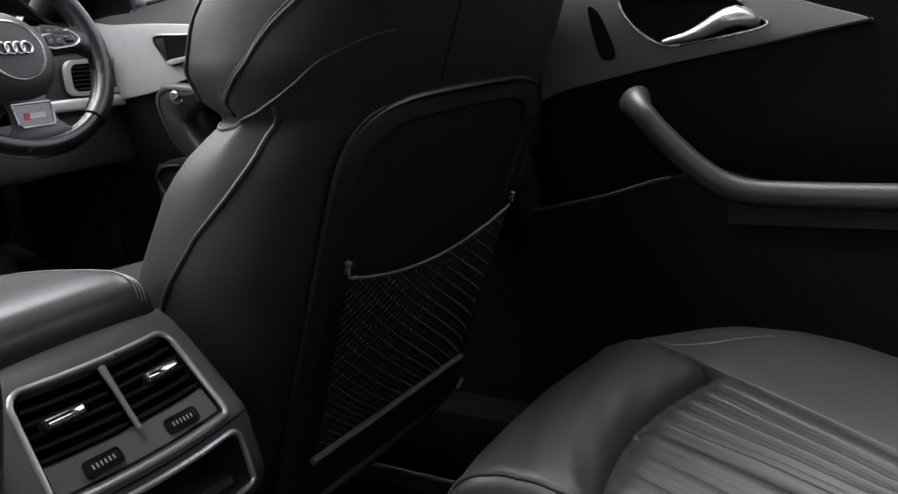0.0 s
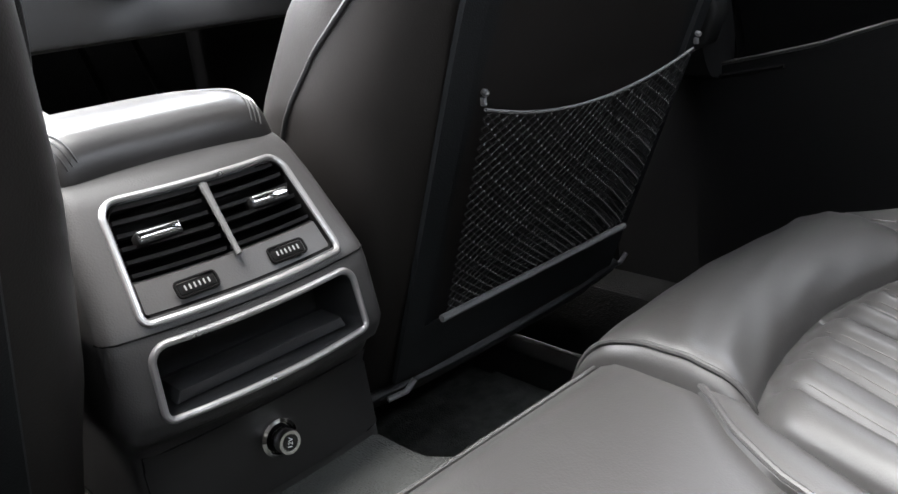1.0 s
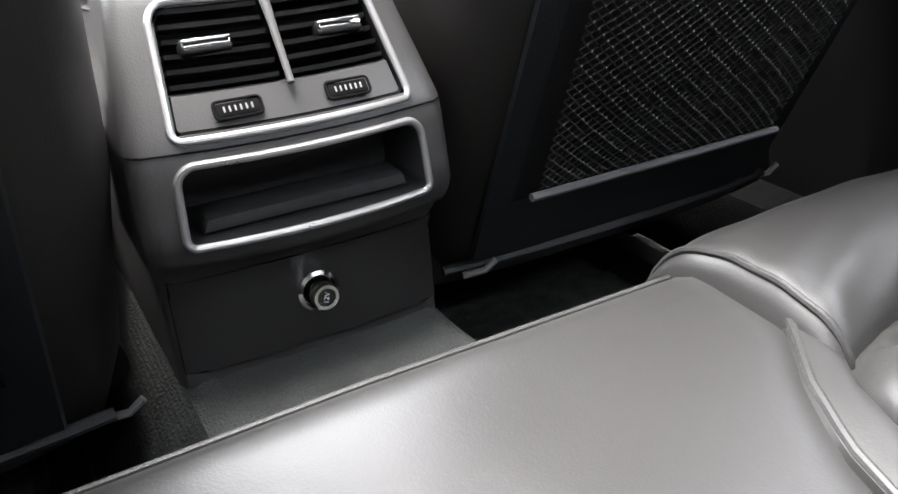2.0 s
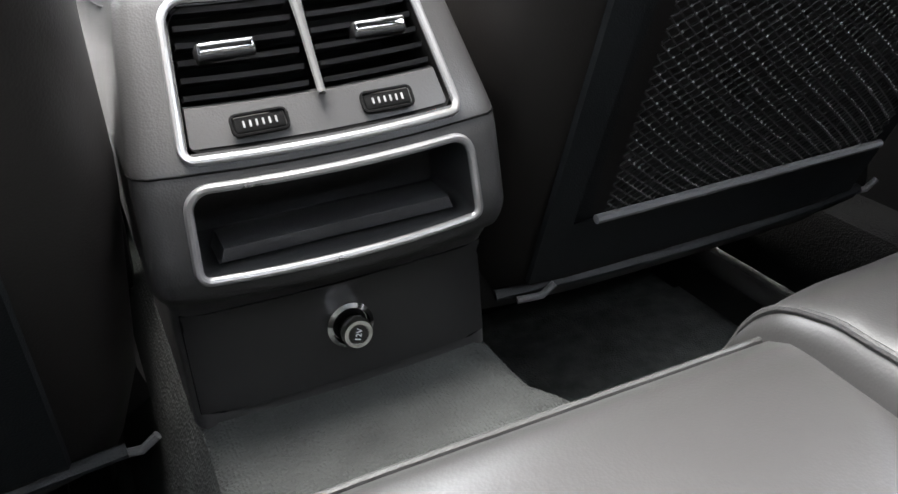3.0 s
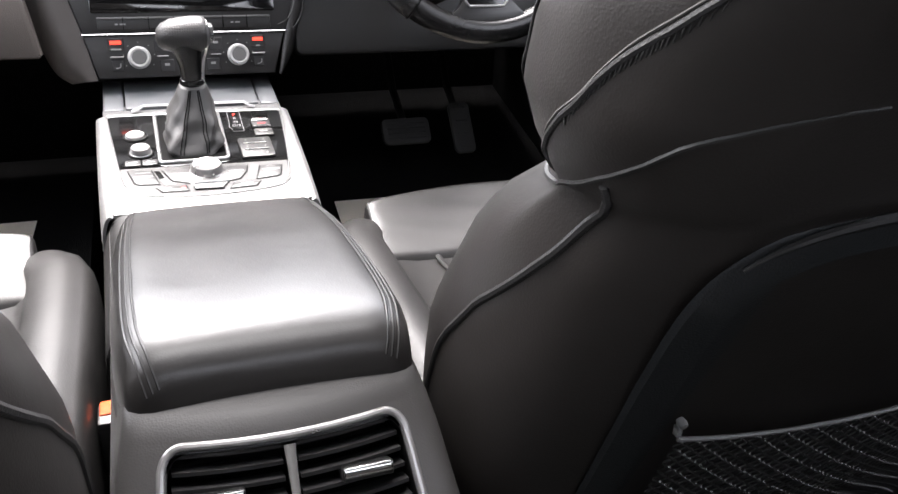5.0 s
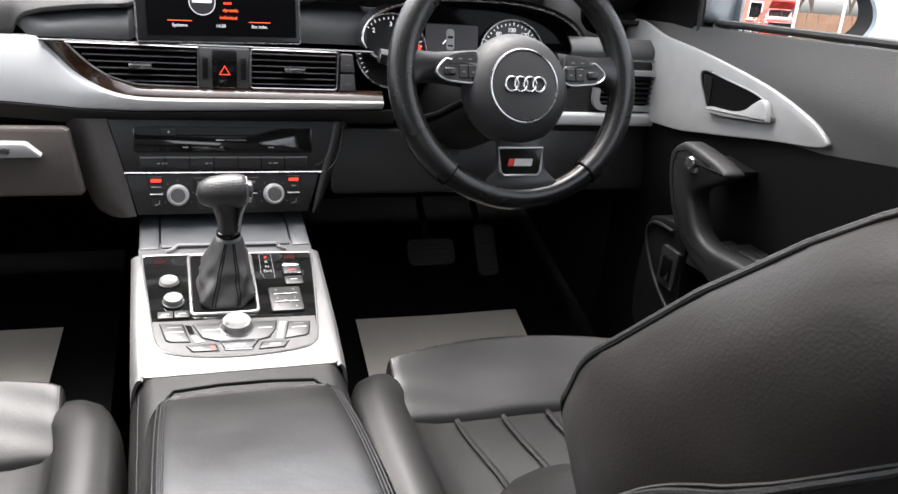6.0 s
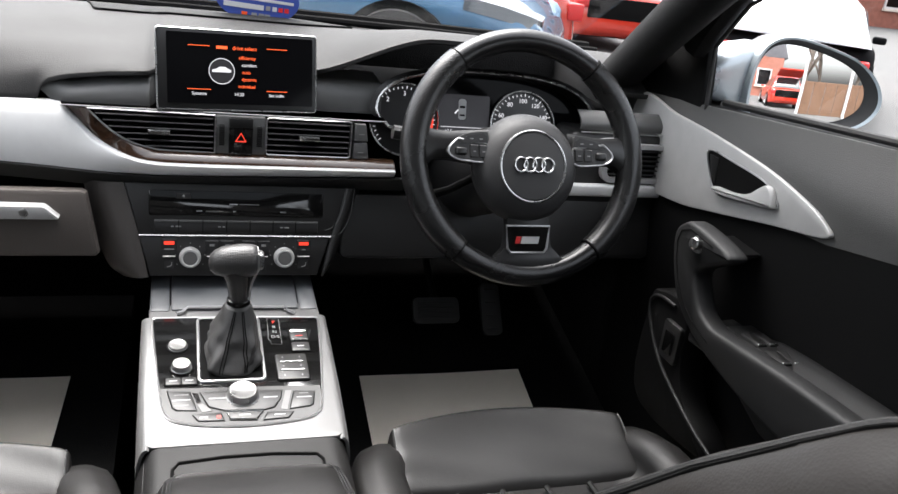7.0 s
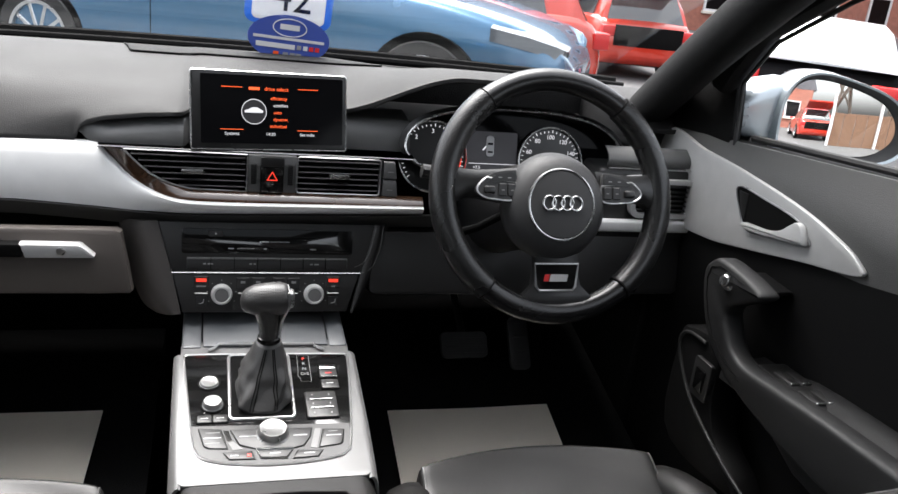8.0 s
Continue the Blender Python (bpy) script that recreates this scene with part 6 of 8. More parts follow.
def instruments():
    c = thing("instrument_cluster", "lit instrument cluster with two round gauges under a hood", "instruments", at=(0.40, 1.0, 0.82))
    M = Matrix.Translation((0.418, 0.968, 0.738)) @ Matrix.Rotation(radians(-16), 4, "X")
    def oval(w, h, n=48):
        pts = []
        for i in range(n):
            a = 2 * math.pi * i / n
            x, z = math.cos(a), math.sin(a)
            zz = h * (0.5 + 0.5 * (z if z > 0 else z * 0.75))
            pts.append((w * math.copysign(abs(x) ** 0.7, x), zz))
        return pts
    part("back_panel", prism(oval(0.195, 0.140), 0.004, M @ Matrix.Translation((0, 0.035, 0))), SCREEN, c)
    a, b = oval(0.205, 0.145), oval(0.195, 0.138)
    part("cowl", loft([[M @ Vector((x, 0.0, z)) for x, z in a], [M @ Vector((x, -0.004, z)) for x, z in b], [M @ Vector((x * 0.98, 0.036, z * 0.98 + 0.001)) for x, z in b]], False), SATIN, c, "dark cowl round the gauges")
    part("cowl_trim", tube([M @ Vector((x, -0.004, z)) for x, z in b], 0.0024, 8, True), CHROME, c, "satin chrome rim")
    for sg, cx in ((-1, -0.139), (1, 0.076)):
        g = part("gauge", lathe([(0, 0), (0.060, 0), (0.062, 0.006), (0.058, 0.006), (0.057, 0.001), (0, 0.001)], 48, M @ Matrix.Translation((cx, 0.034, 0.055)) @ Matrix.Rotation(radians(90), 4, "X")), SATIN, c, "round gauge with white figures")
        G = M @ Matrix.Translation((cx, 0.0325, 0.055))
        part("gauge_rim", tube([G @ Vector((0.060 * math.cos(a), -0.005, 0.060 * math.sin(a))) for a in span(0, 2 * math.pi * 47 / 48, 48)], 0.0014, 6, True), CHROME, g)
        figs = ["1", "2", "3", "4", "5"] if sg < 0 else ["20", "40", "60", "80", "100", "120", "140", "160"]
        for i, t in enumerate(figs):
            ang = radians((i - 4) * 34 if sg > 0 else (i - 2) * 42)
            writing("figure", t, 0.0105, G @ Matrix.Translation((0.043 * math.sin(ang), -0.0006, 0.043 * math.cos(ang))), WHITE_TEXT, g)
        n = 32
        for i in range(n):
            ang = -130 + 260 * i / (n - 1)
            part("tick", rbox(-0.0005, 0.0005, -0.0012, 0, 0.051, 0.0565 if i % 4 == 0 else 0.0545, 0, 1, G @ Matrix.Rotation(radians(ang), 4, "Y")), WHITE_TEXT, g)
        if sg < 0:
            part("red_zone", tube([G @ Vector((0.050 * math.cos(a), -0.001, 0.050 * math.sin(a))) for a in span(-0.75, 0.25, 14)], 0.0045, 6, flat=0.2), RED_LED, g)
    info = part("info_screen", prism(rounded(-0.079, 0.014, 0.022, 0.1025, 0.003), 0.001, M @ Matrix.Translation((0, 0.0325, 0))), GREY_DISPLAY, c, "grey lit information display")
    part("car_symbol", prism(rounded(-0.0430, -0.0290, 0.060, 0.095, 0.005), 0.0006, M @ Matrix.Translation((0, 0.0312, 0))), MARK, info)
    for z0, z1 in ((0.0795, 0.0835), (0.066, 0.069)):
        part("car_symbol_glass", prism(rounded(-0.0408, -0.0312, z0, z1, 0.0015), 0.0006, M @ Matrix.Translation((0, 0.0304, 0))), SCREEN, info)
    part("door_symbol", prism([(-0.0435, 0.078), (-0.050, 0.071), (-0.0485, 0.0695), (-0.0425, 0.0755)], 0.0006, M @ Matrix.Translation((0, 0.0312, 0))), WHITE_TEXT, info)
    for z in (0.040, 0.030):
        writing("readout", "+7.5" if z > 0.035 else "14:30", 0.0075, M @ Matrix.Translation((-0.060, 0.0312, z)), WHITE_TEXT, info)
    part("readout_bar", rbox(-0.012, 0.010, 0.031, 0.0316, 0.037, 0.042, 0, 1, M), WHITE_TEXT, info)
    part("readout_line", rbox(-0.074, 0.012, 0.031, 0.0316, 0.0465, 0.0475, 0, 1, M), WHITE_TEXT, info)


instruments()


# ---- steering wheel ----
def steering_wheel():
    w = thing("steering_wheel", "black leather three-spoke steering wheel with chrome ringed hub", "steering wheel", at=(0.392, 0.745, 0.795))
    M = Matrix.Translation((0.392, 0.745, 0.797)) @ Matrix.Rotation(radians(-22), 4, "X")   # local x, z in the wheel's plane, y away

    def rim(a, r=0.1672):
        return Vector((r * math.sin(a), 0, r * math.cos(a)))

    def arc_tube(a0, a1, rad, n=40):
        closed = a1 - a0 > 359
        pts = [M @ rim(radians(a)) for a in (span(a0, a1, n + 1)[:-1] if closed else span(a0, a1, n))]
        return tube(pts, rad, 18, closed)
    part("rim", arc_tube(0, 360, 0.0168, 96), RIM_LEATHER, w, "smooth black leather rim", sharp=80)
    for a0, a1 in ((38, 142), (218, 322)):
        part("rim_grip", arc_tube(a0, a1, 0.0190), GRIP, w, "perforated leather grip section", sharp=80)
    for a in (38, 142, 218, 322):
        p0, p1 = rim(radians(a - 0.4)), rim(radians(a + 0.4))
        part("rim_seam", tube([M @ p0, M @ p1], 0.0192, 18), VOID, w)
    HX, HZ = -0.004, -0.016
    hub = part("airbag", lathe([(0, -0.037), (0.03, -0.0365), (0.050, -0.0345), (0.064, -0.029), (0.073, -0.018), (0.0775, -0.004), (0.076, 0.010), (0.068, 0.020), (0, 0.020)], 56, M @ Matrix.Translation((HX, 0.0, HZ)) @ Matrix.Rotation(radians(-90), 4, "X")), HUB, w, "round padded airbag cover", sharp=60)
    part("hub_ring", tube([M @ Vector((HX + 0.0485 * math.cos(a), -0.0350, HZ + 0.0495 * math.sin(a))) for a in span(0, 2 * math.pi * 63 / 64, 64)], 0.0019, 8, True), CHROME, hub, "thin chrome ring")
    part("centre_disc", lathe([(0, -0.0385), (0.030, -0.0378), (0.0465, -0.0362), (0.0475, -0.034), (0, -0.034)], 48, M @ Matrix.Translation((HX, 0.0, HZ)) @ Matrix.Rotation(radians(-90), 4, "X")), HUB, hub, sharp=60)
    for k in range(4):
        cx = HX + (k - 1.5) * 0.0133
        part("emblem_ring", tube([M @ Vector((cx + 0.0092 * math.cos(a), -0.0392, HZ + 0.0015 + 0.0098 * math.sin(a))) for a in span(0, 2 * math.pi * 27 / 28, 28)], 0.0016, 8, True), CHROME, hub, "chrome emblem ring")
    for sg in (-1, 1):
        # the spoke broadens into the rim
        sp = part("spoke", loft([[M @ Vector((sg * x, y0 + dy, z + dz)) for dy, dz in ((-0.008, h), (-0.013, h * 0.7), (-0.015, 0), (-0.013, -h * 0.7), (-0.008, -h), (0.012, -h), (0.012, h))] for x, y0, z, h in ((0.060, 0.0, 0.010, 0.026), (0.090, 0.002, 0.012, 0.022), (0.118, 0.003, 0.013, 0.019), (0.138, 0.003, 0.013, 0.020), (0.152, 0.003, 0.010, 0.027), (0.160, 0.003, 0.006, 0.038))]), SPOKE, w, "side spoke with control keys", sharp=40)
        ol = [(0.066, -0.008), (0.100, -0.010), (0.118, -0.006), (0.1255, 0.003), (0.117, 0.015), (0.100, 0.026), (0.072, 0.031), (0.066, 0.026)]
        K = M @ Matrix.Translation((0, -0.013, 0)) @ Matrix.Rotation(radians(-sg * 4), 4, "Z")
        out = [(p.x, p.y) for p in curve([(x, z, 0) for x, z in ol], 40, True)]
        part("key_frame", tube([K @ Vector((sg * x, -0.003, z)) for x, z in out if z < 0.0205], 0.0015, 8), TRIM_METAL, sp, "satin chrome key frame")
        part("key_plate", prism([(sg * x, z) for x, z in out], 0.010, K @ Matrix.Translation((0, -0.003, 0)), 0.0), CONSOLE, sp)
        part("roller", rbox(min(sg * 0.099, sg * 0.115), max(sg * 0.099, sg * 0.115), -0.0075, 0.0, -0.003, 0.008, 0.003, 3, K), SATIN, sp, "knurled roller")
        part("upper_key", prism([(sg * x, z) for x, z in ((0.068, 0.0155), (0.110, 0.0135), (0.098, 0.0235), (0.074, 0.0285), (0.068, 0.0245))], 0.002, K @ Matrix.Translation((0, -0.0045, 0))), KEYCAP, sp)
        for x in (0.0735, 0.0875):
            k2 = part("key", rbox(min(sg * (x - 0.0062), sg * (x + 0.0062)), max(sg * (x - 0.0062), sg * (x + 0.0062)), -0.0055, 0.0, -0.0055, 0.012, 0.001, 1, K), KEYCAP, sp)
            part("mark", rbox(sg * x - 0.002, sg * x + 0.002, -0.0059, -0.005, 0.002, 0.0035, 0, 1, K), MARK_DIM, k2)
            part("mark", rbox(sg * (x + 0.004) - 0.0025, sg * (x + 0.004) + 0.0025, -0.0049, -0.004, 0.0195, 0.0208, 0, 1, K), MARK_DIM, sp)
    # lower spoke with the badge plate
    part("lower_spoke", loft([[M @ Vector((sx * wd, y, z)) for sx, y in ((-1, y0 + 0.004), (-0.7, y0), (0.7, y0), (1, y0 + 0.004), (1, y0 + 0.02), (-1, y0 + 0.02))] for z, wd, y0 in ((-0.060, 0.034, -0.012), (-0.10, 0.031, -0.013), (-0.128, 0.036, -0.013), (-0.142, 0.050, -0.0135), (-0.152, 0.070, -0.0125), (-0.160, 0.084, -0.008))]), SPOKE, w, "broad leather lower spoke", sharp=50)
    ol = [(-0.033, -0.098), (0.033, -0.098), (0.0300, -0.130), (0.025, -0.136), (-0.025, -0.136), (-0.0300, -0.130)]
    B = M @ Matrix.Translation((HX, -0.0155, -0.112)) @ Matrix.Rotation(radians(6), 4, "X") @ Matrix.Translation((0, 0, 0.112))
    pl = part("badge_plate", prism(ol, 0.004, B, 0.0), GLOSS, w, "black badge plate in a chrome frame")
    part("badge_frame", tube([B @ Vector((x, -0.0005, z)) for x, z in ol], 0.0019, 8, True), TRIM_METAL, pl)
    part("badge_red", prism([(-0.019, -0.123), (-0.012, -0.123), (-0.010, -0.113), (-0.017, -0.113)], 0.002, B @ Matrix.Translation((0, -0.0016, 0))), RED_MARK, pl)
    part("badge_silver", prism([(-0.0105, -0.123), (0.016, -0.123), (0.018, -0.113), (-0.0085, -0.113)], 0.002, B @ Matrix.Translation((0, -0.0016, 0))), MARK, pl)
    # column and stalks
    col = thing("steering_column", "black steering column with stalks", "steering column", at=(0.392, 0.85, 0.77))
    part("column_cover", loft([[M @ Vector((0.052 * k * math.cos(2 * math.pi * j / 24), y, -0.005 + 0.055 * k * math.sin(2 * math.pi * j / 24))) for j in range(24)] for y, k in ((0.03, 0.9), (0.05, 1.1), (0.15, 1.25), (0.26, 1.3))]), PLASTIC, col, sharp=60)
    for sg in (-1, 1):
        L = tube([M @ Vector((sg * x, 0.045, z)) for x, z in ((0.05, 0.02), (0.10, 0.025), (0.15, 0.03), (0.185, 0.034))], [0.008, 0.009, 0.011, 0.010], 10)
        part("stalk", L, SATIN, col, "black column stalk")
    part("stalk", tube([M @ Vector((-x, 0.05, z)) for x, z in ((0.05, -0.02), (0.10, -0.045), (0.135, -0.055))], [0.006, 0.006, 0.007], 10), VOID, col)


SPOKE = material("spoke_leather", (0.009, 0.009, 0.0092), 0.36, vary=0.08, scale=20, bump=0.06, bump_scale=900)
HUB = material("airbag_skin", (0.020, 0.020, 0.0205), 0.5, vary=0.05, bump=0.25, bump_scale=900)
steering_wheel()


def pedals():
    for name, x, w, h, label in (("brake_pedal", 0.425, 0.10, 0.055, "black rubber brake pedal"), ("accelerator_pedal", 0.545, 0.045, 0.11, "narrow black rubber accelerator pedal")):
        p = thing(name, label, "pedal", "pedals", at=(x, 1.15, 0.1))
        M = Matrix.Translation((x, 1.145, 0.36)) @ Matrix.Rotation(radians(-38), 4, "X")
        part("pad", prism(rounded(-w / 2, w / 2, -h / 2, h / 2, 0.012), 0.012, M, 0.003), RUBBER, p)
        for i in range(4):
            part("rib", rbox(-w / 2 + 0.01, w / 2 - 0.01, -0.003, 0.0, -h / 2 + 0.012 + i * (h - 0.024) / 3 - 0.002, -h / 2 + 0.012 + i * (h - 0.024) / 3 + 0.002, 0.001, 1, M), RUBBER, p)
        part("arm", tube([(x, 1.155, 0.36), (x, 1.25, 0.42), (x, 1.34, 0.56)], 0.008, 8), SATIN, p)


pedals()


# ---- doors ----
DOOR_PANEL = material("black_door_panel", (0.0038, 0.0038, 0.0039), 0.6, vary=0.08, scale=14, bump=0.2, bump_scale=900, spec=0.12)
DOOR_SOFT = material("soft_black_door_skin", (0.0085, 0.0087, 0.0089), 0.55, vary=0.08, scale=14, bump=0.15, bump_scale=900, spec=0.35)


def front_door(sg, label):
    d = thing("front_door", label, "car door", "front doors", at=(sg * 0.76, 0.5, 0.1))
    X = lambda x: sg * x

    def plate(outline, depth, x, bevel=0.004):
        """A plate from an outline (y, z), its inner face at x, thickness outwards."""
        m = Matrix(((0, sg, 0, sg * x), (1, 0, 0, 0), (0, 0, 1, 0), (0, 0, 0, 1)))
        return prism(outline, depth, m, bevel)

    def skin(u, v):
        y = 1.14 - 1.14 * u
        z = 0.10 + (lerp(y, [(0.0, 0.915), (0.45, 0.90), (0.80, 0.872), (1.14, 0.845)]) - 0.10) * v
        x = 0.775 - 0.03 * ease(z, 0.45, 0.6) + 0.030 * ease(z, 0.80, 0.92)
        return (X(x), y, z)
    part("panel", thick(grid(skin, span(0, 1, 36), span(0, 1, 40)), 0.03, (sg, 0, 0)), DOOR_PANEL, d, "black plastic door panel", sharp=60)
    def top_skin(u, v):
        y = 1.12 - 1.12 * u
        z1 = lerp(y, [(0.0, 0.915), (0.45, 0.90), (0.80, 0.872), (1.14, 0.845)])
        z0 = lerp(y, [(0.0, 0.80), (0.40, 0.775), (0.52, 0.755), (0.60, 0.75), (1.14, 0.75)])
        z = z0 + (z1 - z0) * v
        return (X(0.7757 - 0.03 * ease(z, 0.45, 0.6) + 0.030 * ease(z, 0.80, 0.92) - 0.006 * math.sin(math.pi * min(1, 0.08 + 0.5 * v))), y, z)
    part("top_pad", thick(grid(top_skin, span(0, 1, 40), span(0, 1, 14)), 0.008, (sg, 0, 0)), DOOR_TOP, d, "soft grey upper door pad", sharp=60)
    # silver trim
    ol = [(1.05, 0.700), (0.88, 0.696), (0.754, 0.717), (0.62, 0.745), (0.535, 0.760), (0.509, 0.770), (0.522, 0.782), (0.559, 0.797), (0.651, 0.817), (0.80, 0.833), (0.92, 0.840), (1.05, 0.846)]
    ol = [(p.x, p.y) for p in curve([(y, z, 0) for y, z in ol], 60, True)]
    tr = part("silver_trim", plate(ol, 0.010, 0.735, 0.003), DIMMED_TRIM, d, "matt aluminium door trim")
    h = [(0.800, 0.808), (0.782, 0.770), (0.755, 0.749), (0.70, 0.755), (0.618, 0.771), (0.628, 0.788), (0.656, 0.801), (0.728, 0.807)]
    # Thin black plate painted as the shade inside the handle recess.
    part("handle_recess_shade", plate([(p.x, p.y) for p in curve([(y, z, 0) for y, z in h], 36, True)], 0.002, 0.7335, 0), VOID, tr)
    part("recess_rim", tube([(X(0.733), p.x, p.y) for p in curve([(y, z, 0) for y, z in h], 36, True)], 0.0015, 6, True), TRIM_METAL, tr)
    part("pull_handle", plate([(p.x, p.y) for p in curve([(y, z, 0) for y, z in ((0.757, 0.752), (0.715, 0.755), (0.66, 0.764), (0.622, 0.770), (0.617, 0.776), (0.628, 0.795), (0.640, 0.799), (0.654, 0.790), (0.672, 0.776), (0.705, 0.766), (0.757, 0.761))], 50, True)], 0.014, 0.722, 0.004), DIMMED_TRIM, tr, "silver door release")
    part("lock_switch", plate([(0.766, 0.762), (0.780, 0.772), (0.794, 0.803), (0.770, 0.803)], 0.004, 0.7315, 0.001), SATIN, tr, "door lock switch")
    # door pull with its head, cut from one thick pad
    pull = [(0.700, 0.718), (0.722, 0.712), (0.739, 0.695), (0.739, 0.672), (0.730, 0.645), (0.714, 0.614), (0.690, 0.586), (0.650, 0.562), (0.60, 0.545), (0.535, 0.532), (0.45, 0.522), (0.20, 0.512), (0.0, 0.510), (0.0, 0.618), (0.20, 0.612), (0.35, 0.606), (0.45, 0.601), (0.55, 0.592), (0.60, 0.589), (0.632, 0.598), (0.652, 0.618), (0.666, 0.642), (0.664, 0.655), (0.648, 0.667), (0.620, 0.682), (0.602, 0.693), (0.602, 0.703), (0.640, 0.712)]
    pull = [(p.x, p.y) for p in curve([(y, z, 0) for y, z in pull], 90, True)]
    part("door_pull", plate(pull, 0.036, 0.662, 0.007), DOOR_SOFT, d, "soft black door pull with a flat head", sharp=70)
    part("pull_head", plate([(0.700, 0.698), (0.718, 0.687), (0.716, 0.674), (0.680, 0.665), (0.655, 0.676), (0.632, 0.690), (0.632, 0.694)], 0.055, 0.690, 0.004), PLASTIC, d)
    part("pull_seam", tube([(X(0.6617), y, z) for y, z in ((0.640, 0.702), (0.700, 0.708), (0.722, 0.699), (0.727, 0.680), (0.719, 0.652), (0.704, 0.624), (0.682, 0.600), (0.650, 0.580), (0.60, 0.566))], 0.0009, 5), VOID, d)

    def arm(y):
        t = 0.586 + 0.05 * (0.55 - y) - 0.012 * ease(y, 0.52, 0.62)
        low = 0.47 + 0.075 * ease(y, 0.46, 0.66)
        ring = [(0.674, t - 0.018), (0.680, t - 0.003), (0.70, t - 0.001), (0.757, t + 0.004), (0.757, low), (0.715, low), (0.694, low + 0.01), (0.676, min(t - 0.03, low + 0.05))]
        return [(X(p.x), y, p.y) for p in curve([(x, z, 0) for x, z in ring], 40, True)]
    part("armrest", loft([arm(y) for y in [0.66, 0.64, 0.62, 0.58] + span(0.54, 0.0, 12)]), DOOR_SOFT, d, "soft black armrest", sharp=55)
    if sg > 0:
        K = Matrix.Translation((0.6625, 0.674, 0.694)) @ Matrix.Rotation(radians(-78), 4, "Y") @ Matrix.Rotation(radians(12), 4, "X")
        part("mirror_knob", lathe([(0, -0.004), (0.014, -0.004), (0.014, 0.001), (0.0095, 0.002), (0.009, 0.012), (0.007, 0.0135), (0, 0.0135)], 24, K), CHROME, d, "chrome mirror adjuster knob")
        sw = part("switch_block", rbox(0.690, 0.738, 0.475, 0.605, 0.578, 0.5925, 0.004, 2), SATIN, d, "black block of window switches")
        for i in range(2):
            for j in range(2):
                part("window_switch", rbox(0.696 + 0.020 * i, 0.714 + 0.020 * i, 0.482 + 0.054 * j, 0.522 + 0.054 * j, 0.588, 0.5952, 0.0025, 2), KEYCAP, sw)
                part("switch_edge", rbox(0.698 + 0.020 * i, 0.712 + 0.020 * i, 0.483 + 0.054 * j, 0.486 + 0.054 * j, 0.5945, 0.5965, 0.0006, 1), CHROME, sw)
        fr = [(0.815, 0.535), (0.79, 0.565), (0.725, 0.575), (0.70, 0.56), (0.69, 0.47), (0.66, 0.42), (0.60, 0.39), (0.60, 0.36), (0.80, 0.36)]
        part("pocket_panel", plate([(p.x, p.y) for p in curve([(y, z, 0) for y, z in fr], 40, True)], 0.05, 0.695, 0.008), DOOR_PANEL, d, "black panel with the boot button")
        part("pocket_edge", tube(curve([(0.693, y, z) for y, z in ((0.735, 0.560), (0.785, 0.557), (0.806, 0.537), (0.792, 0.502), (0.745, 0.455), (0.66, 0.415), (0.573, 0.389), (0.45, 0.37))], 40), 0.0032, 8), DOOR_SOFT, d, "raised edge round the door pocket")
        b = part("boot_button_plate", plate(rounded(0.700, 0.748, 0.468, 0.535, 0.006), 0.01, 0.688, 0.002), FACE, d)
        part("boot_button", plate(rounded(0.711, 0.737, 0.480, 0.520, 0.004), 0.008, 0.685, 0.002), GLOSS, b, "boot release button")
    # sail panel at the mirror and window seal
    part("sail_panel", plate([(1.13, 0.842), (0.880, 0.858), (0.884, 0.90), (0.898, 0.972), (0.905, 0.995), (1.0, 0.94)], 0.02, 0.755, 0.003), PILLAR, d, "black triangular panel at the mirror")
    part("window_frame", tube([(X(x - 0.004), y + 0.024, z + 0.030) for x, y, z in ((0.762, 0.905, 0.93), (0.757, 0.872, 0.972), (0.735, 0.785, 1.039), (0.695, 0.604, 1.106), (0.655, 0.42, 1.160), (0.63, 0.20, 1.175), (0.63, 0.0, 1.18))], 0.037, 12, flat=0.8), PILLAR, d, "black frame of the side window")
    part("frame_seal", tube([(X(x), y, z) for x, y, z in ((0.757, 0.868, 0.86), (0.757, 0.880, 0.962), (0.735, 0.787, 1.036), (0.695, 0.606, 1.103), (0.655, 0.42, 1.157))], 0.0035, 8), RUBBER, d)
    part("window_seal", tube([(X(0.785), y, lerp(y, [(0.0, 0.922), (0.45, 0.907), (0.80, 0.880), (1.14, 0.852)])) for y in span(0.0, 0.86, 12)], 0.006, 8), RUBBER, d)
    g = part("window_glass", thick(grid(lambda u, v: (X(0.795 - 0.115 * v), (1 - u) * (0.845 - 0.30 * v) + 0.0, 0.89 + 0.31 * v), span(0, 1, 6), span(0, 1, 6)), 0.004, (1, 0, 0)), PANE, d, "clear side window")
    g.visible_shadow = False
    return d


front_door(1, "driver's door with black panel, aluminium trim and grey armrest")
front_door(-1, "passenger's door with black panel and aluminium trim")


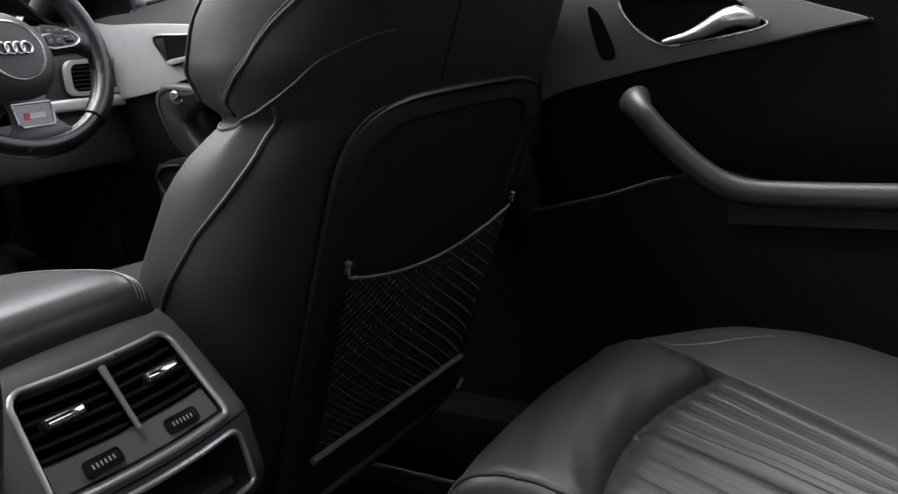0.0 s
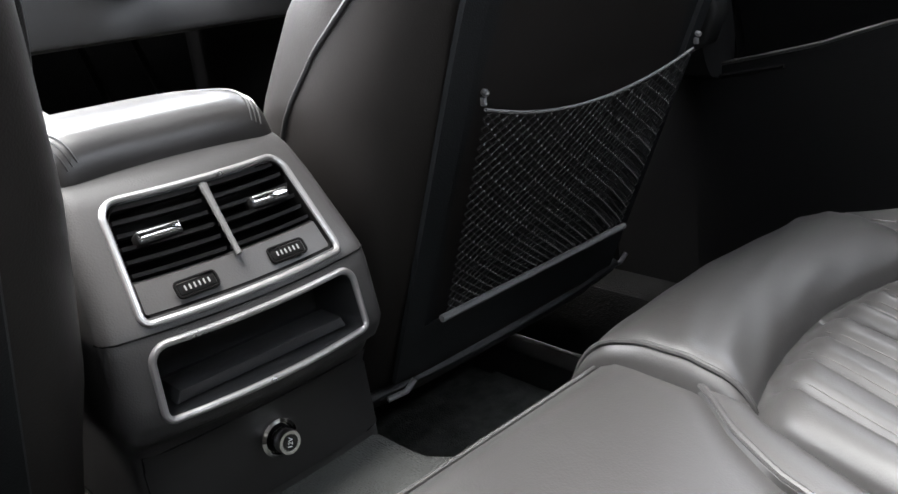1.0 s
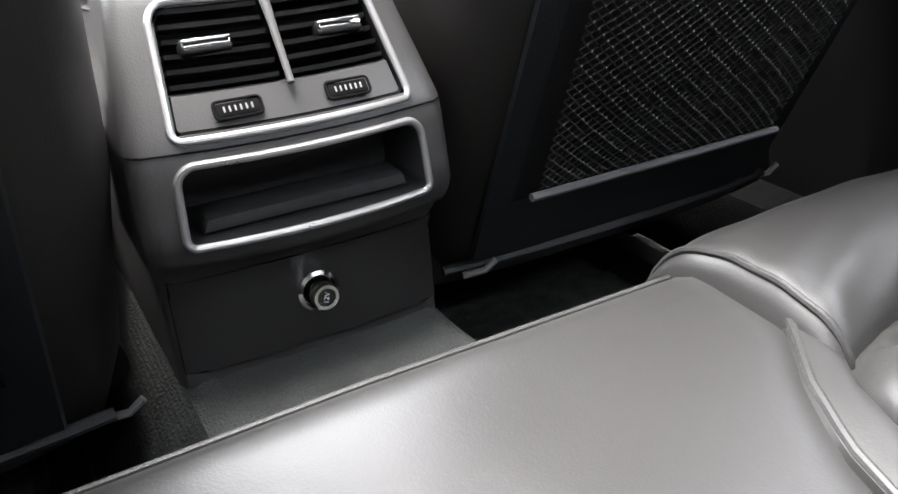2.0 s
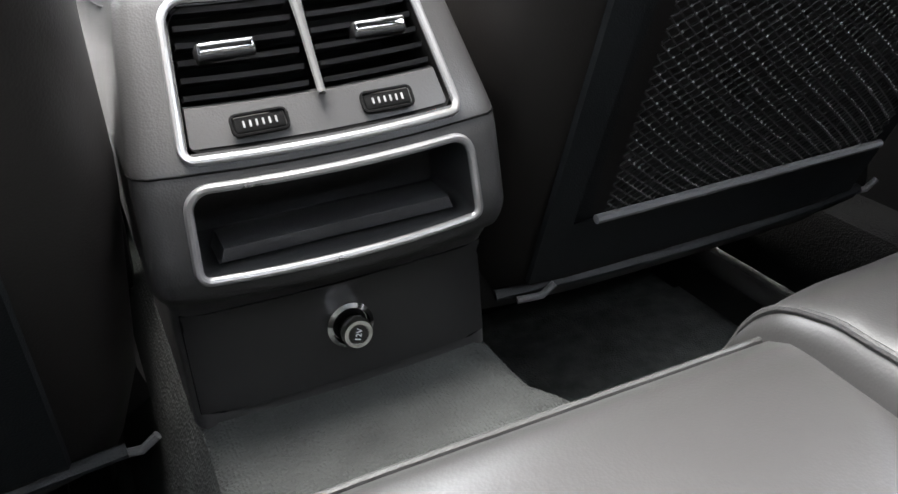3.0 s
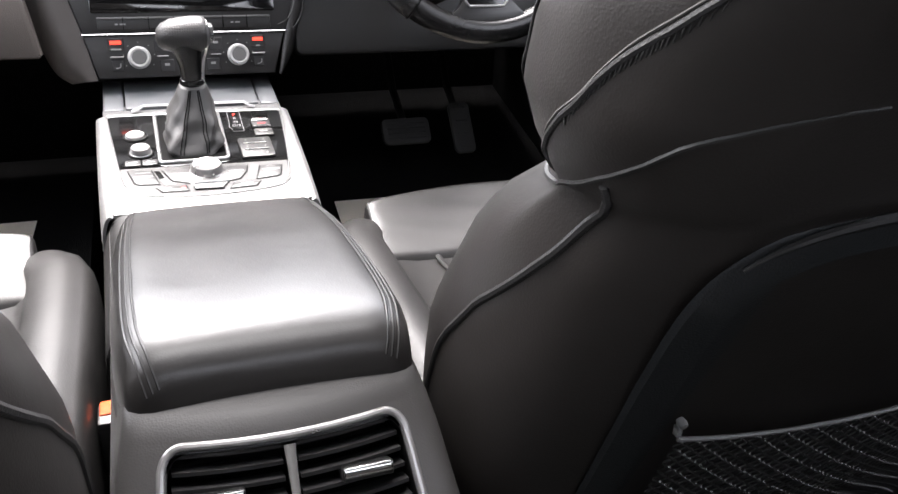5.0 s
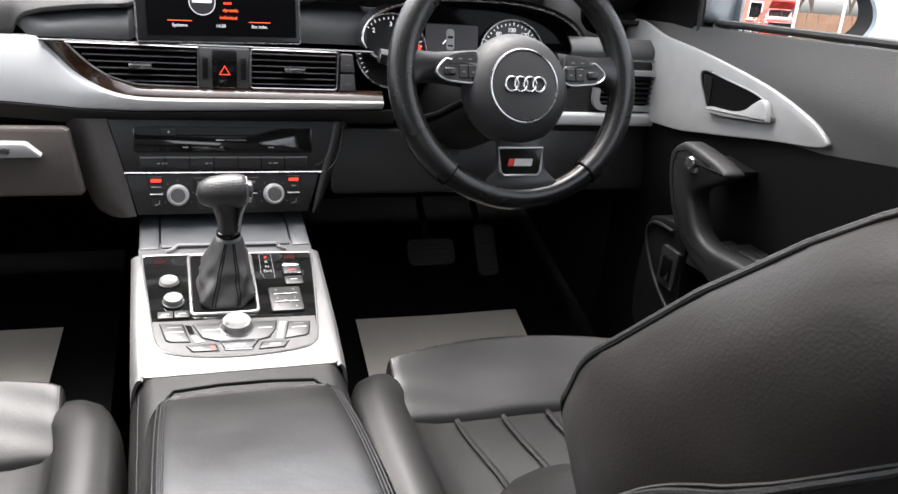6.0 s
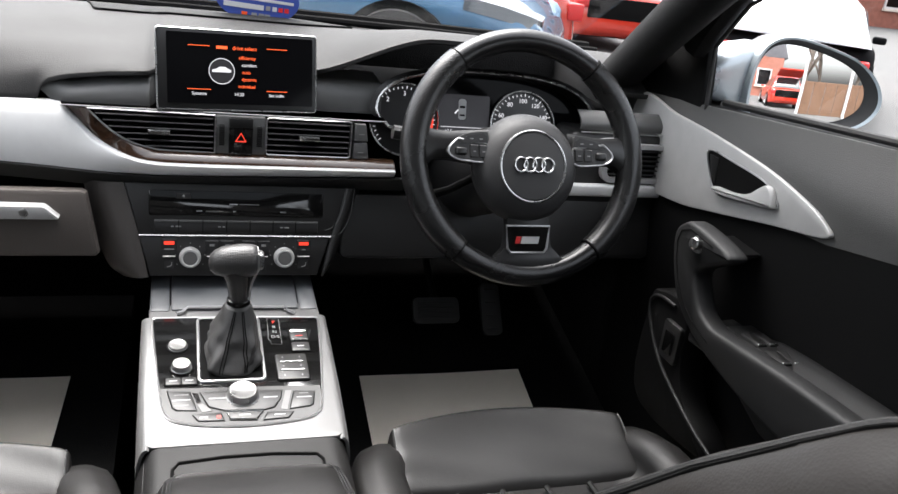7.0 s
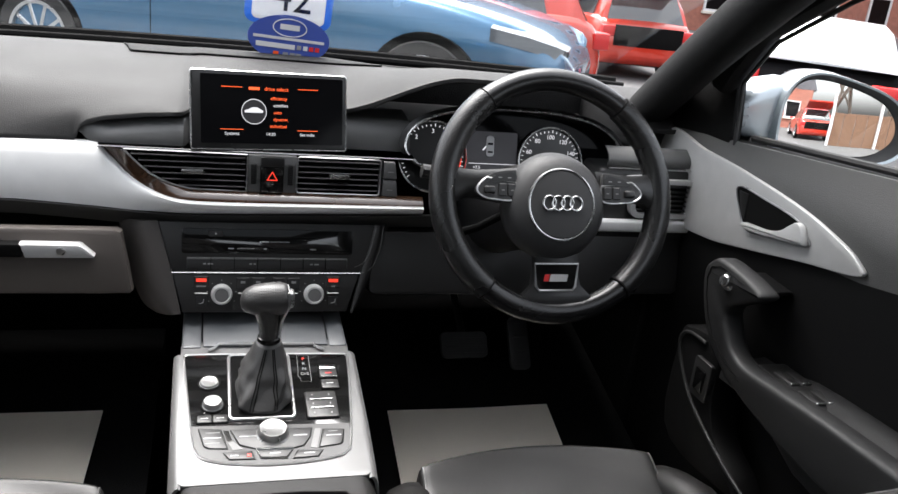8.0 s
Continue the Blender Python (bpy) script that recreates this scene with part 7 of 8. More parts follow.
def rear_door():
    d = thing("rear_door", "closed rear door with black panel, aluminium trim and grab handle", "car door", at=(0.76, -0.4, 0.1))

    def skin(u, v):
        y = 0.0 - 1.0 * u
        z = 0.10 + 0.80 * v
        x = 0.80 - 0.035 * ease(z, 0.45, 0.6) + 0.02 * ease(z, 0.80, 0.92)
        return (x, y, z)
    part("panel", thick(grid(skin, span(0, 1, 26), span(0, 1, 36)), 0.03, (1, 0, 0)), DOOR_PANEL, d, "black plastic door panel", sharp=60)
    m = Matrix(((0, 1, 0, 0.755), (1, 0, 0, 0), (0, 0, 1, 0), (0, 0, 0, 1)))
    ol = [(0.02, 0.652), (-0.06, 0.665), (-0.20, 0.690), (-0.33, 0.709), (-0.448, 0.727), (-0.452, 0.733), (-0.40, 0.752), (-0.25, 0.805), (-0.05, 0.83), (0.02, 0.83)]
    tr = part("silver_trim", prism([(p.x, p.y) for p in curve([(y, z, 0) for y, z in ol], 56, True)], 0.01, m, 0.003), SILVER, d, "matt aluminium door trim")
    h = [(-0.145, 0.785), (-0.165, 0.745), (-0.205, 0.718), (-0.25, 0.719), (-0.335, 0.732), (-0.325, 0.748), (-0.29, 0.775), (-0.20, 0.790)]
    hp = [(p.x, p.y) for p in curve([(y, z, 0) for y, z in h], 40, True)]
    # The rear recess is a flat black plate too, its shade in the colour.
    part("handle_recess_shade", prism(hp, 0.002, Matrix.Translation((-0.002, 0, 0)) @ m), VOID, tr)
    part("recess_rim", tube([(0.7525, y, z) for y, z in hp], 0.002, 6, True), CHROME, tr)
    part("pull_handle", tube(curve([(0.748, -0.205, 0.722), (0.742, -0.25, 0.730), (0.740, -0.30, 0.748), (0.750, -0.330, 0.738)], 14), [0.004, 0.005, 0.006, 0.007, 0.009, 0.011, 0.013, 0.015, 0.016, 0.016, 0.015, 0.013, 0.010, 0.006], 12, flat=0.7), TRIM_METAL, tr, "dark chrome door release")
    s = [(-0.097, 0.775), (-0.110, 0.772), (-0.124, 0.745), (-0.135, 0.708), (-0.118, 0.704), (-0.108, 0.722)]
    # Another flat black plate, for the shade in the slot.
    part("speaker_slot", prism([(p.x, p.y) for p in curve([(y, z, 0) for y, z in s], 30, True)], 0.002, Matrix.Translation((-0.002, 0, 0)) @ m), VOID, tr, "black plate for the shaded slot in the trim")
    grab = curve([(0.742, -0.165, 0.645), (0.712, -0.185, 0.632), (0.705, -0.215, 0.600), (0.700, -0.27, 0.552), (0.700, -0.315, 0.530), (0.702, -0.38, 0.524), (0.705, -0.55, 0.522), (0.71, -0.80, 0.522)], 50)
    part("grab_handle", tube(grab, [0.014 + 0.006 * (1 - ease(i / 49, 0.02, 0.15)) for i in range(50)], 14, flat=1.2), CONSOLE, d, "soft grey grab handle and armrest edge", sharp=70)
    part("armrest", thick(grid(lambda u, v: (0.705 + 0.07 * u, -0.30 - 0.55 * v, 0.512), span(0, 1, 5), span(0, 1, 8)), 0.03), PLASTIC, d)
    # lower bin with its bright edge
    def pocket(u, v):
        y = 0.03 - 0.98 * u
        zt = lerp(y, [(-0.98, 0.50), (-0.37, 0.50), (-0.31, 0.555), (-0.20, 0.535), (-0.12, 0.51), (0.03, 0.478)])
        z = 0.12 + (zt - 0.12) * v
        return (0.755 - 0.03 * math.sin(math.pi * min(1, 0.15 + v * 0.6)) - 0.006, y, z)
    part("door_bin", thick(grid(pocket, span(0, 1, 20), span(0, 1, 14)), 0.02, (1, 0, 0)), DOOR_PANEL, d, "black door bin", sharp=60)
    part("bin_edge", tube([(0.728, y, lerp(y, [(-0.31, 0.555), (-0.20, 0.535), (-0.12, 0.51), (0.03, 0.478)]) + 0.001) for y in span(0.02, -0.22, 14)], 0.0028, 6), CONSOLE, d)
    part("bin_slot", tube([(0.722, y, lerp(y, [(-0.12, 0.492), (0.03, 0.464)])) for y in span(0.0, -0.085, 8)], 0.003, 6), VOID, d)
    g = part("window_glass", thick(grid(lambda u, v: (0.80 - 0.13 * v, -0.04 - 0.85 * u * (1 - 0.1 * v), 0.89 + 0.30 * v), span(0, 1, 6), span(0, 1, 6)), 0.004, (1, 0, 0)), PANE, d, "clear rear side window")


rear_door()


def buckle(x, y, z):
    b = thing("seat_belt_buckle", "black seat belt buckle with an orange release key", "belt buckle", "belt buckles", at=(x, y, z))
    part("body", rbox(x - 0.012, x + 0.012, y - 0.018, y + 0.018, z - 0.06, z, 0.004, 2), SATIN, b)
    part("release_key", rbox(x - 0.0095, x + 0.0095, y - 0.006, y + 0.016, z - 0.006, z + 0.002, 0.002, 2), ORANGE, b, "orange release key")
    part("stalk", tube([(x, y, z - 0.06), (x - 0.002, y + 0.02, z - 0.16), (x - 0.004, y + 0.03, 0.2)], 0.008, 8), SATIN, b)


buckle(-0.123, 0.30, 0.384)
buckle(0.120, 0.10, 0.40)


# ---- outside ----
def door_mirror():
    d = thing("door_mirror", "silver blue door mirror on the driver's door", "door mirror", at=(0.86, 0.86, 0.86))
    CX, CY, CZ = 0.941, 0.852, 0.916
    G = Matrix.Translation((CX, CY, CZ)) @ Matrix.Rotation(radians(-13.5), 4, "Z") @ Matrix.Rotation(radians(-3.4), 4, "X")
    glass_line = [(p.x, p.y) for p in curve([(-0.1025, -0.030, 0), (-0.099, 0.022, 0), (-0.080, 0.054, 0), (-0.045, 0.062, 0), (0.015, 0.052, 0), (0.068, 0.032, 0), (0.095, 0.002, 0), (0.094, -0.030, 0), (0.062, -0.054, 0), (0.010, -0.061, 0), (-0.060, -0.060, 0), (-0.094, -0.052, 0)], 56, True)]
    lip = [(p.x, p.y) for p in curve([(-0.114, -0.036, 0), (-0.112, 0.026, 0), (-0.092, 0.064, 0), (-0.050, 0.0765, 0), (0.020, 0.065, 0), (0.080, 0.045, 0), (0.120, 0.008, 0), (0.126, -0.032, 0), (0.090, -0.066, 0), (0.012, -0.075, 0), (-0.065, -0.073, 0), (-0.104, -0.063, 0)], 56, True)]

    def ringed(pts, y, k=1.0, dx=0.0):
        return [G @ Vector((dx + (x - dx) * k, y, z * k)) for x, z in pts]
    part("housing", loft([ringed(lip, -0.010, 0.93), ringed(lip, -0.012, 0.975), ringed(lip, -0.004, 1.0), ringed(lip, 0.022, 1.03), ringed(lip, 0.055, 1.0), ringed(lip, 0.085, 0.86), ringed(lip, 0.105, 0.62), ringed(lip, 0.112, 0.25)], False), SILVER_PAINT, d, "silver blue painted mirror housing", sharp=60)
    part("mirror_rim", loft([ringed(lip, -0.010, 0.93), ringed(glass_line, 0.002, 1.03), ringed(glass_line, 0.004, 1.0)], False), RUBBER, d, "black gap round the glass")
    part("mirror_glass", loft([[G @ Vector((k * x, 0.35 * k * k * (x * x + z * z) - 0.002, k * z)) for x, z in glass_line] for k in span(0.02, 1, 14)]), MIRROR, d, "gently domed mirror glass", sharp=80)
    # the painted arm narrows towards the door
    rings = []
    for x, y0, y1, z0, z1 in ((-0.085, 0.0, 0.085, -0.060, 0.058), (-0.125, -0.002, 0.085, -0.052, 0.050), (-0.155, 0.004, 0.080, -0.046, 0.030), (-0.175, 0.010, 0.075, -0.042, 0.010)):
        cy, cz, ry, rz = (y0 + y1) / 2, (z0 + z1) / 2, (y1 - y0) / 2, (z1 - z0) / 2
        rings.append([Vector((CX + x, CY + 0.03 + cy + ry * math.copysign(abs(math.cos(a)) ** 0.5, math.cos(a)), CZ + cz + rz * math.copysign(abs(math.sin(a)) ** 0.5, math.sin(a)))) for a in span(0, 2 * math.pi * 27 / 28, 28)])
    part("arm", loft(rings), SILVER_PAINT, d, "silver blue painted mirror arm", sharp=50)
    part("foot", tube([(0.80, 0.905, 0.870), (0.86, 0.90, 0.842), (0.96, 0.895, 0.838), (1.02, 0.880, 0.845)], [0.022, 0.026, 0.030, 0.018], 14, flat=0.7), SATIN, d, "black underside of the mirror")
    # Small round camera set in the black underside.
    part("camera_eye", lathe([(0, 0), (0.009, 0), (0.009, 0.006), (0.006, 0.006), (0.005, 0.003), (0, 0.003)], 20, Matrix.Translation((1.012, 0.868, 0.842)) @ Matrix.Rotation(radians(100), 4, "X")), CHROME, d, "round camera under the mirror")


door_mirror()


def car(label, paint, length, width, height, m, wheel_r=0.33, suv=False, open_boot=False, roof_paint=None, axles=(-0.295, 0.305)):
    """A parked car: nose towards +x of m, its wheels on z 0."""
    c = thing("parked_car", label, "car", "parked cars")
    c.matrix_basis = m
    LOCAL.append(c)
    L, W, H = length, width / 2, height
    # side profile: station x, half width, bottom, shoulder height, shoulder half width
    ST = [(-0.5, 0.60, 0.40, 0.60), (-0.485, 0.80, 0.30, 0.70), (-0.44, 0.93, 0.22, 0.90), (-0.3, 1.0, 0.19, 0.94), (0.0, 1.0, 0.18, 0.90), (0.2, 1.0, 0.19, 0.86), (0.34, 0.97, 0.20, 0.80), (0.44, 0.88, 0.21, 0.70), (0.482, 0.74, 0.25, 0.60), (0.5, 0.55, 0.35, 0.50)]
    up = H / 1.45
    rings = []
    for s, w, z0, z1 in ST:
        hw, z1 = W * w, z1 * up
        half = [(0, z0), (hw * 0.85, z0), (hw * 0.98, z0 + 0.08), (hw, (z0 + z1) / 2), (hw * 0.985, z1 - 0.10), (hw * 0.93, z1 - 0.02), (hw * 0.8, z1 + 0.012), (0, z1 + 0.03)]
        ring = [(s * L, y, z) for y, z in half] + [(s * L, -y, z) for y, z in half[-2:0:-1]]
        rings.append(curve(ring, 44, True))
    # smooth along the length
    fine = []
    for j in range(44):
        fine.append(curve([r[j] for r in rings], 40))
    rings = [[fine[j][i] for j in range(44)] for i in range(40)]
    body = part("body", loft(rings), paint, c, "painted body", sharp=50)
    # cabin
    cab = [(-0.47 if suv else -0.44, 0.86, 0.90), (-0.36, H / up - 0.06, 0.74), (-0.18, H / up, 0.72), (0.02, H / up - 0.03, 0.72), (0.10, H / up - 0.12, 0.74), (0.235, 0.86, 0.90)]
    def cabin(shrink, zoff, s0, s1):
        rr = []
        pts = curve([(s, z, k) for s, z, k in cab], 30)
        for p in pts:
            s, z, k = p
            base = (0.96 if roof_paint else 0.84) * up
            top = max(base + 0.01, z * up) - zoff
            wt, wb = W * k * shrink, W * 0.93 * shrink
            rr.append([(s * L, -wb, base), (s * L, -(wb + (wt - wb) * 0.9), base + (top - base) * 0.82), (s * L, -wt * 0.86, top), (s * L, 0, top + 0.02), (s * L, wt * 0.86, top), (s * L, wb + (wt - wb) * 0.9, base + (top - base) * 0.82), (s * L, wb, base)])
        return loft(rr)
    part("roof", cabin(0.97, 0.0, 0, 1), roof_paint or paint, c, "painted roof", sharp=50)
    # glass plates set into the sides
    for sg in (-1, 1):
        for a, b in ((-0.335, -0.115), (-0.095, 0.105)):
            za = lambda s: lerp(s, [(-0.36, H / up - 0.10), (-0.18, H / up - 0.07), (0.02, H / up - 0.09), (0.10, H / up - 0.18), (0.2, 0.90)]) * up
            ol = [(a * L, 0.87 * up), (b * L, 0.87 * up), ((b - (0.035 if b > 0 else 0)) * L, za(b)), ((a + (0.03 if a < -0.3 else 0)) * L, za(a))]
            m2 = Matrix.Translation((0, sg * W * 0.925, 0)) @ Matrix.Translation((0, 0, 0.87 * up)) @ Matrix.Rotation(radians(sg * 19), 4, "X") @ Matrix.Translation((0, 0, -0.87 * up))
            part("side_window", prism(ol, 0.012, m2, 0), CAR_GLASS, c, "dark side window")
        for s in (0.095, -0.105):
            part("door_handle", rbox((s - 0.055) * L, (s - 0.02) * L, sg * W * 1.0 - 0.02, sg * W * 1.0 + 0.015, 0.74 * up, 0.77 * up, 0.008, 2), paint, c)
            part("door_gap", tube([(s * L, sg * (W * 1.001), z) for z in span(0.32, 0.80 * up, 6)], 0.004, 4), VOID, c)
        part("headlight", loft([[(x * L, sg * (W * k + dy), z * up + dz) for dy, dz in ((-0.08, -0.05), (0.01, -0.045), (0.012, 0.03), (-0.08, 0.055))] for x, k, z in ((0.395, 0.935, 0.68), (0.445, 0.87, 0.65), (0.478, 0.72, 0.61), (0.490, 0.55, 0.58))]), LAMP, c, "clear headlight")
        part("tail_light", rbox(-0.495 * L, -0.455 * L, min(sg * W * 0.62, sg * W * 0.92), max(sg * W * 0.62, sg * W * 0.92), 0.66 * up, 0.82 * up, 0.02, 2), RED_MARK, c, "red tail light")
        part("mirror", rbox(0.155 * L, 0.185 * L, min(sg * W * 0.98, sg * (W + 0.16)), max(sg * W * 0.98, sg * (W + 0.16)), 0.86 * up, 0.96 * up, 0.03, 2), paint, c)
        for x in (axles[0] * L, axles[1] * L):
            wm = Matrix.Translation((x, sg * (W - 0.115), wheel_r)) @ Matrix.Rotation(radians(90 * -sg), 4, "X")
            R = wheel_r
            part("wheel_arch", lathe([(R * 1.10, 0.0), (R * 1.10, 0.120), (R * 0.86, 0.120), (R * 0.86, 0.03), (0.02, 0.03), (0.02, 0.0)], 32, wm), VOID, c)
            tyre = part("wheel", lathe([(R * 0.66, -0.02), (R * 0.70, 0.125), (R * 0.92, 0.130), (R, 0.10), (R, -0.09), (R * 0.66, -0.09)], 36, wm), RUBBER, c, "tyre on an alloy wheel")
            rim = bmesh.new()
            put(rim, lathe([(R * 0.70, 0.10), (R * 0.70, 0.128), (R * 0.63, 0.126), (R * 0.60, 0.05), (R * 0.60, 0.03), (R * 0.70, 0.03)], 36, wm))
            put(rim, lathe([(0, 0.118), (R * 0.15, 0.116), (R * 0.17, 0.09), (0, 0.09)], 20, wm))
            for k in range(10):
                put(rim, rbox(R * 0.1, R * 0.64, -0.014, 0.014, 0.095, 0.118, 0.004, 1, wm @ Matrix.Rotation(radians(36 * k), 4, "Z")))
            part("rim", rim, ALLOY, tyre, "silver alloy rim")
    # screens
    def pane(s0, z0, s1, z1, k0, k1, name, label):
        f = lambda u, v: ((s0 + (s1 - s0) * v) * L, u * W * (k0 + (k1 - k0) * v), (z0 + (z1 - z0) * v) * up + 0.02 * (1 - u * u))
        part(name, thick(grid(f, span(-1, 1, 9), span(0, 1, 5)), 0.006), CAR_GLASS, c, label)
    pane(0.232, 0.885, 0.098, H / up - 0.105, 0.80, 0.64, "windscreen", "dark windscreen")
    if not roof_paint:
        pane(-0.464 if suv else -0.442, 0.91, -0.378, H / up - 0.075, 0.78, 0.62, "rear_window", "dark rear window")
    part("grille", prism(rounded(-W * 0.42, W * 0.42, 0.30 * up, 0.60 * up, 0.05), 0.03, Matrix.Translation((0.485 * L, 0, 0)) @ Matrix.Rotation(radians(90), 4, "Z"), 0.004), SATIN, c, "black grille")
    part("bumper_strip", rbox(0.47 * L, 0.502 * L, -W * 0.7, W * 0.7, 0.24, 0.30, 0.02, 2), PLASTIC, c)
    if open_boot:
        # The boot has no hollow; a black panel gives its shade.
        part("boot_opening", rbox(-0.503 * L, -0.49 * L, -W * 0.68, W * 0.68, 0.52 * up, 0.84 * up, 0.01, 2), VOID, c, "black panel for the shade in the open boot")
        part("tailgate", thick(grid(lambda u, v: ((-0.37 - 0.16 * v) * L, u * W * 0.72, (H / up - 0.02 + 0.30 * v) * up), span(-1, 1, 7), span(0, 1, 5)), 0.06, (0, 0, 1)), paint, c, "raised tailgate")
    return c


LAMP = material("headlight_glass", (0.22, 0.24, 0.26), 0.08, metal=0.5, vary=0.1, scale=30, coat=1.0)
GROUND = -0.28


def rise(y, x=0.0):
    """The car park climbs gently ahead of the bonnet and falls away beside it."""
    return ground_z(x, y)


def parked(x, y, turn):
    return pose(x, y, rise(y, x), 0, 0, turn)


car("blue family car parked across the bonnet", BLUE_PAINT, 4.4, 1.80, 1.56, pose(0.40, 5.95, 0.005, 0, 0, -31), 0.33, True, axles=(-0.300, 0.312))
car("red hatchback standing behind the blue car", RED_PAINT, 4.0, 1.74, 1.45, pose(1.62, 7.95, -0.20, 0, 0, 176))
car("second red hatchback with a raised tailgate", RED_PAINT, 4.0, 1.74, 1.5, parked(7.0, 14.2, 84), open_boot=True)
car("black estate car with a white roof seen past the mirror", BLACK_PAINT, 4.7, 1.86, 1.38, parked(7.75, 9.1, 48), 0.33, True, roof_paint=WHITE_PAINT)
car("red car standing beyond the white one", RED_PAINT, 4.0, 1.74, 1.5, parked(12.6, 9.4, 215), open_boot=True)
car("red hatchback behind with its boot open", RED_PAINT, 4.0, 1.74, 1.5, parked(3.1, -14.6, -93), open_boot=True)
car("silver blue saloon standing alongside behind", SILVER_PAINT, 4.5, 1.8, 1.45, parked(9.4, -11.5, -88))


def building(x, y, turn, w, d, h, label):
    b = thing("brick_building", label, "building", "brick buildings")
    b.matrix_basis = pose(x, y, min(rise(y, x - w / 2), rise(y, x + w / 2)) - 0.2, 0, 0, turn)
    LOCAL.append(b)
    part("wall", rbox(-w / 2, w / 2, 0, d, 0, h, 0.02, 1), BRICK, b, "red brick wall")
    part("roof", prism([(-w / 2 - 0.3, h), (w / 2 + 0.3, h), (w / 2 - 0.5, h + 2.2), (-w / 2 + 0.5, h + 2.2)], d, None, 0.02), ROOF, b, "dark slate roof")
    n = int(w / 2.6)
    for i in range(n):
        for z0 in (1.0, 3.6) if h > 5 else (1.0,):
            x0 = -w / 2 + (i + 0.5) * w / n - 0.55
            fr = part("window", ring_frame(rounded(x0, x0 + 1.1, z0, z0 + 1.3, 0.01, 1), rounded(x0 + 0.09, x0 + 1.01, z0 + 0.09, z0 + 1.21, 0.01, 1), 0.12, Matrix.Translation((0, -0.06, 0))), WHITE_PAINT, b, "white framed window")
            part("pane", rbox(x0 + 0.09, x0 + 1.01, -0.02, -0.005, z0 + 0.09, z0 + 1.21, 0), SCREEN, fr)
            part("sill", rbox(x0 - 0.05, x0 + 1.15, -0.12, 0.0, z0 - 0.1, z0, 0.01, 1), STONE, fr)


ROOF = material("slate", (0.10, 0.10, 0.11), 0.7, vary=0.2, scale=3)
STONE = material("sill_stone", (0.5, 0.46, 0.4), 0.8, vary=0.1, scale=6)
building(14, 30, 0, 34, 9, 6.0, "two-storey red brick terrace with white windows beyond the car park")
building(32, 9, -75, 22, 9, 6.0, "two-storey red brick house beside the car park")
building(-1.5, -22, 180, 11, 6, 3.2, "low brick workshop behind the parked cars")


def fence():
    f = thing("timber_fence", "brown timber fence along the car park", "fence", at=(9, -9, GROUND))
    for i in range(16):
        x = 3.5 + 0.55 * i
        part("panel", rbox(x, x + 0.53, -11.05, -11.0, GROUND, GROUND + 1.35, 0.01, 1), WOOD, f)
    for i in range(5):
        x = 3.5 + 2.2 * i
        part("post", rbox(x - 0.06, x + 0.06, -10.98, -10.86, GROUND, GROUND + 2.1, 0.01, 1), WHITE_PAINT, f, "white post")


fence()


def bare_tree(x, y, h, seed):
    t = thing("bare_tree", "bare winter tree behind the fence", "tree", "bare trees", at=(x, y, GROUND))
    rnd = random.Random(seed)
    bm = bmesh.new()

    def limb(p, d, ln, r, depth):
        pts, q = [p], p
        for i in range(4):
            d = (d + Vector((rnd.uniform(-.2, .2), rnd.uniform(-.2, .2), rnd.uniform(-.05, .15)))).normalized()
            q = q + d * ln / 4
            pts.append(q)
        put(bm, tube(pts, [r * (1 - 0.16 * i) for i in range(5)], 5))
        if depth:
            for k in range(4 if depth > 1 else 3):
                a = rnd.uniform(0, 6.28)
                s = pts[rnd.randint(2, 4)]
                limb(s, (d + 0.8 * Vector((math.cos(a), math.sin(a), rnd.uniform(0.1, 0.6)))).normalized(), ln * rnd.uniform(0.55, 0.75), r * 0.5, depth - 1)
    limb(Vector((x, y, GROUND)), Vector((0, 0, 1)), h * 0.45, 0.14, 3)
    part("trunk_and_limbs", bm, BARK, t)


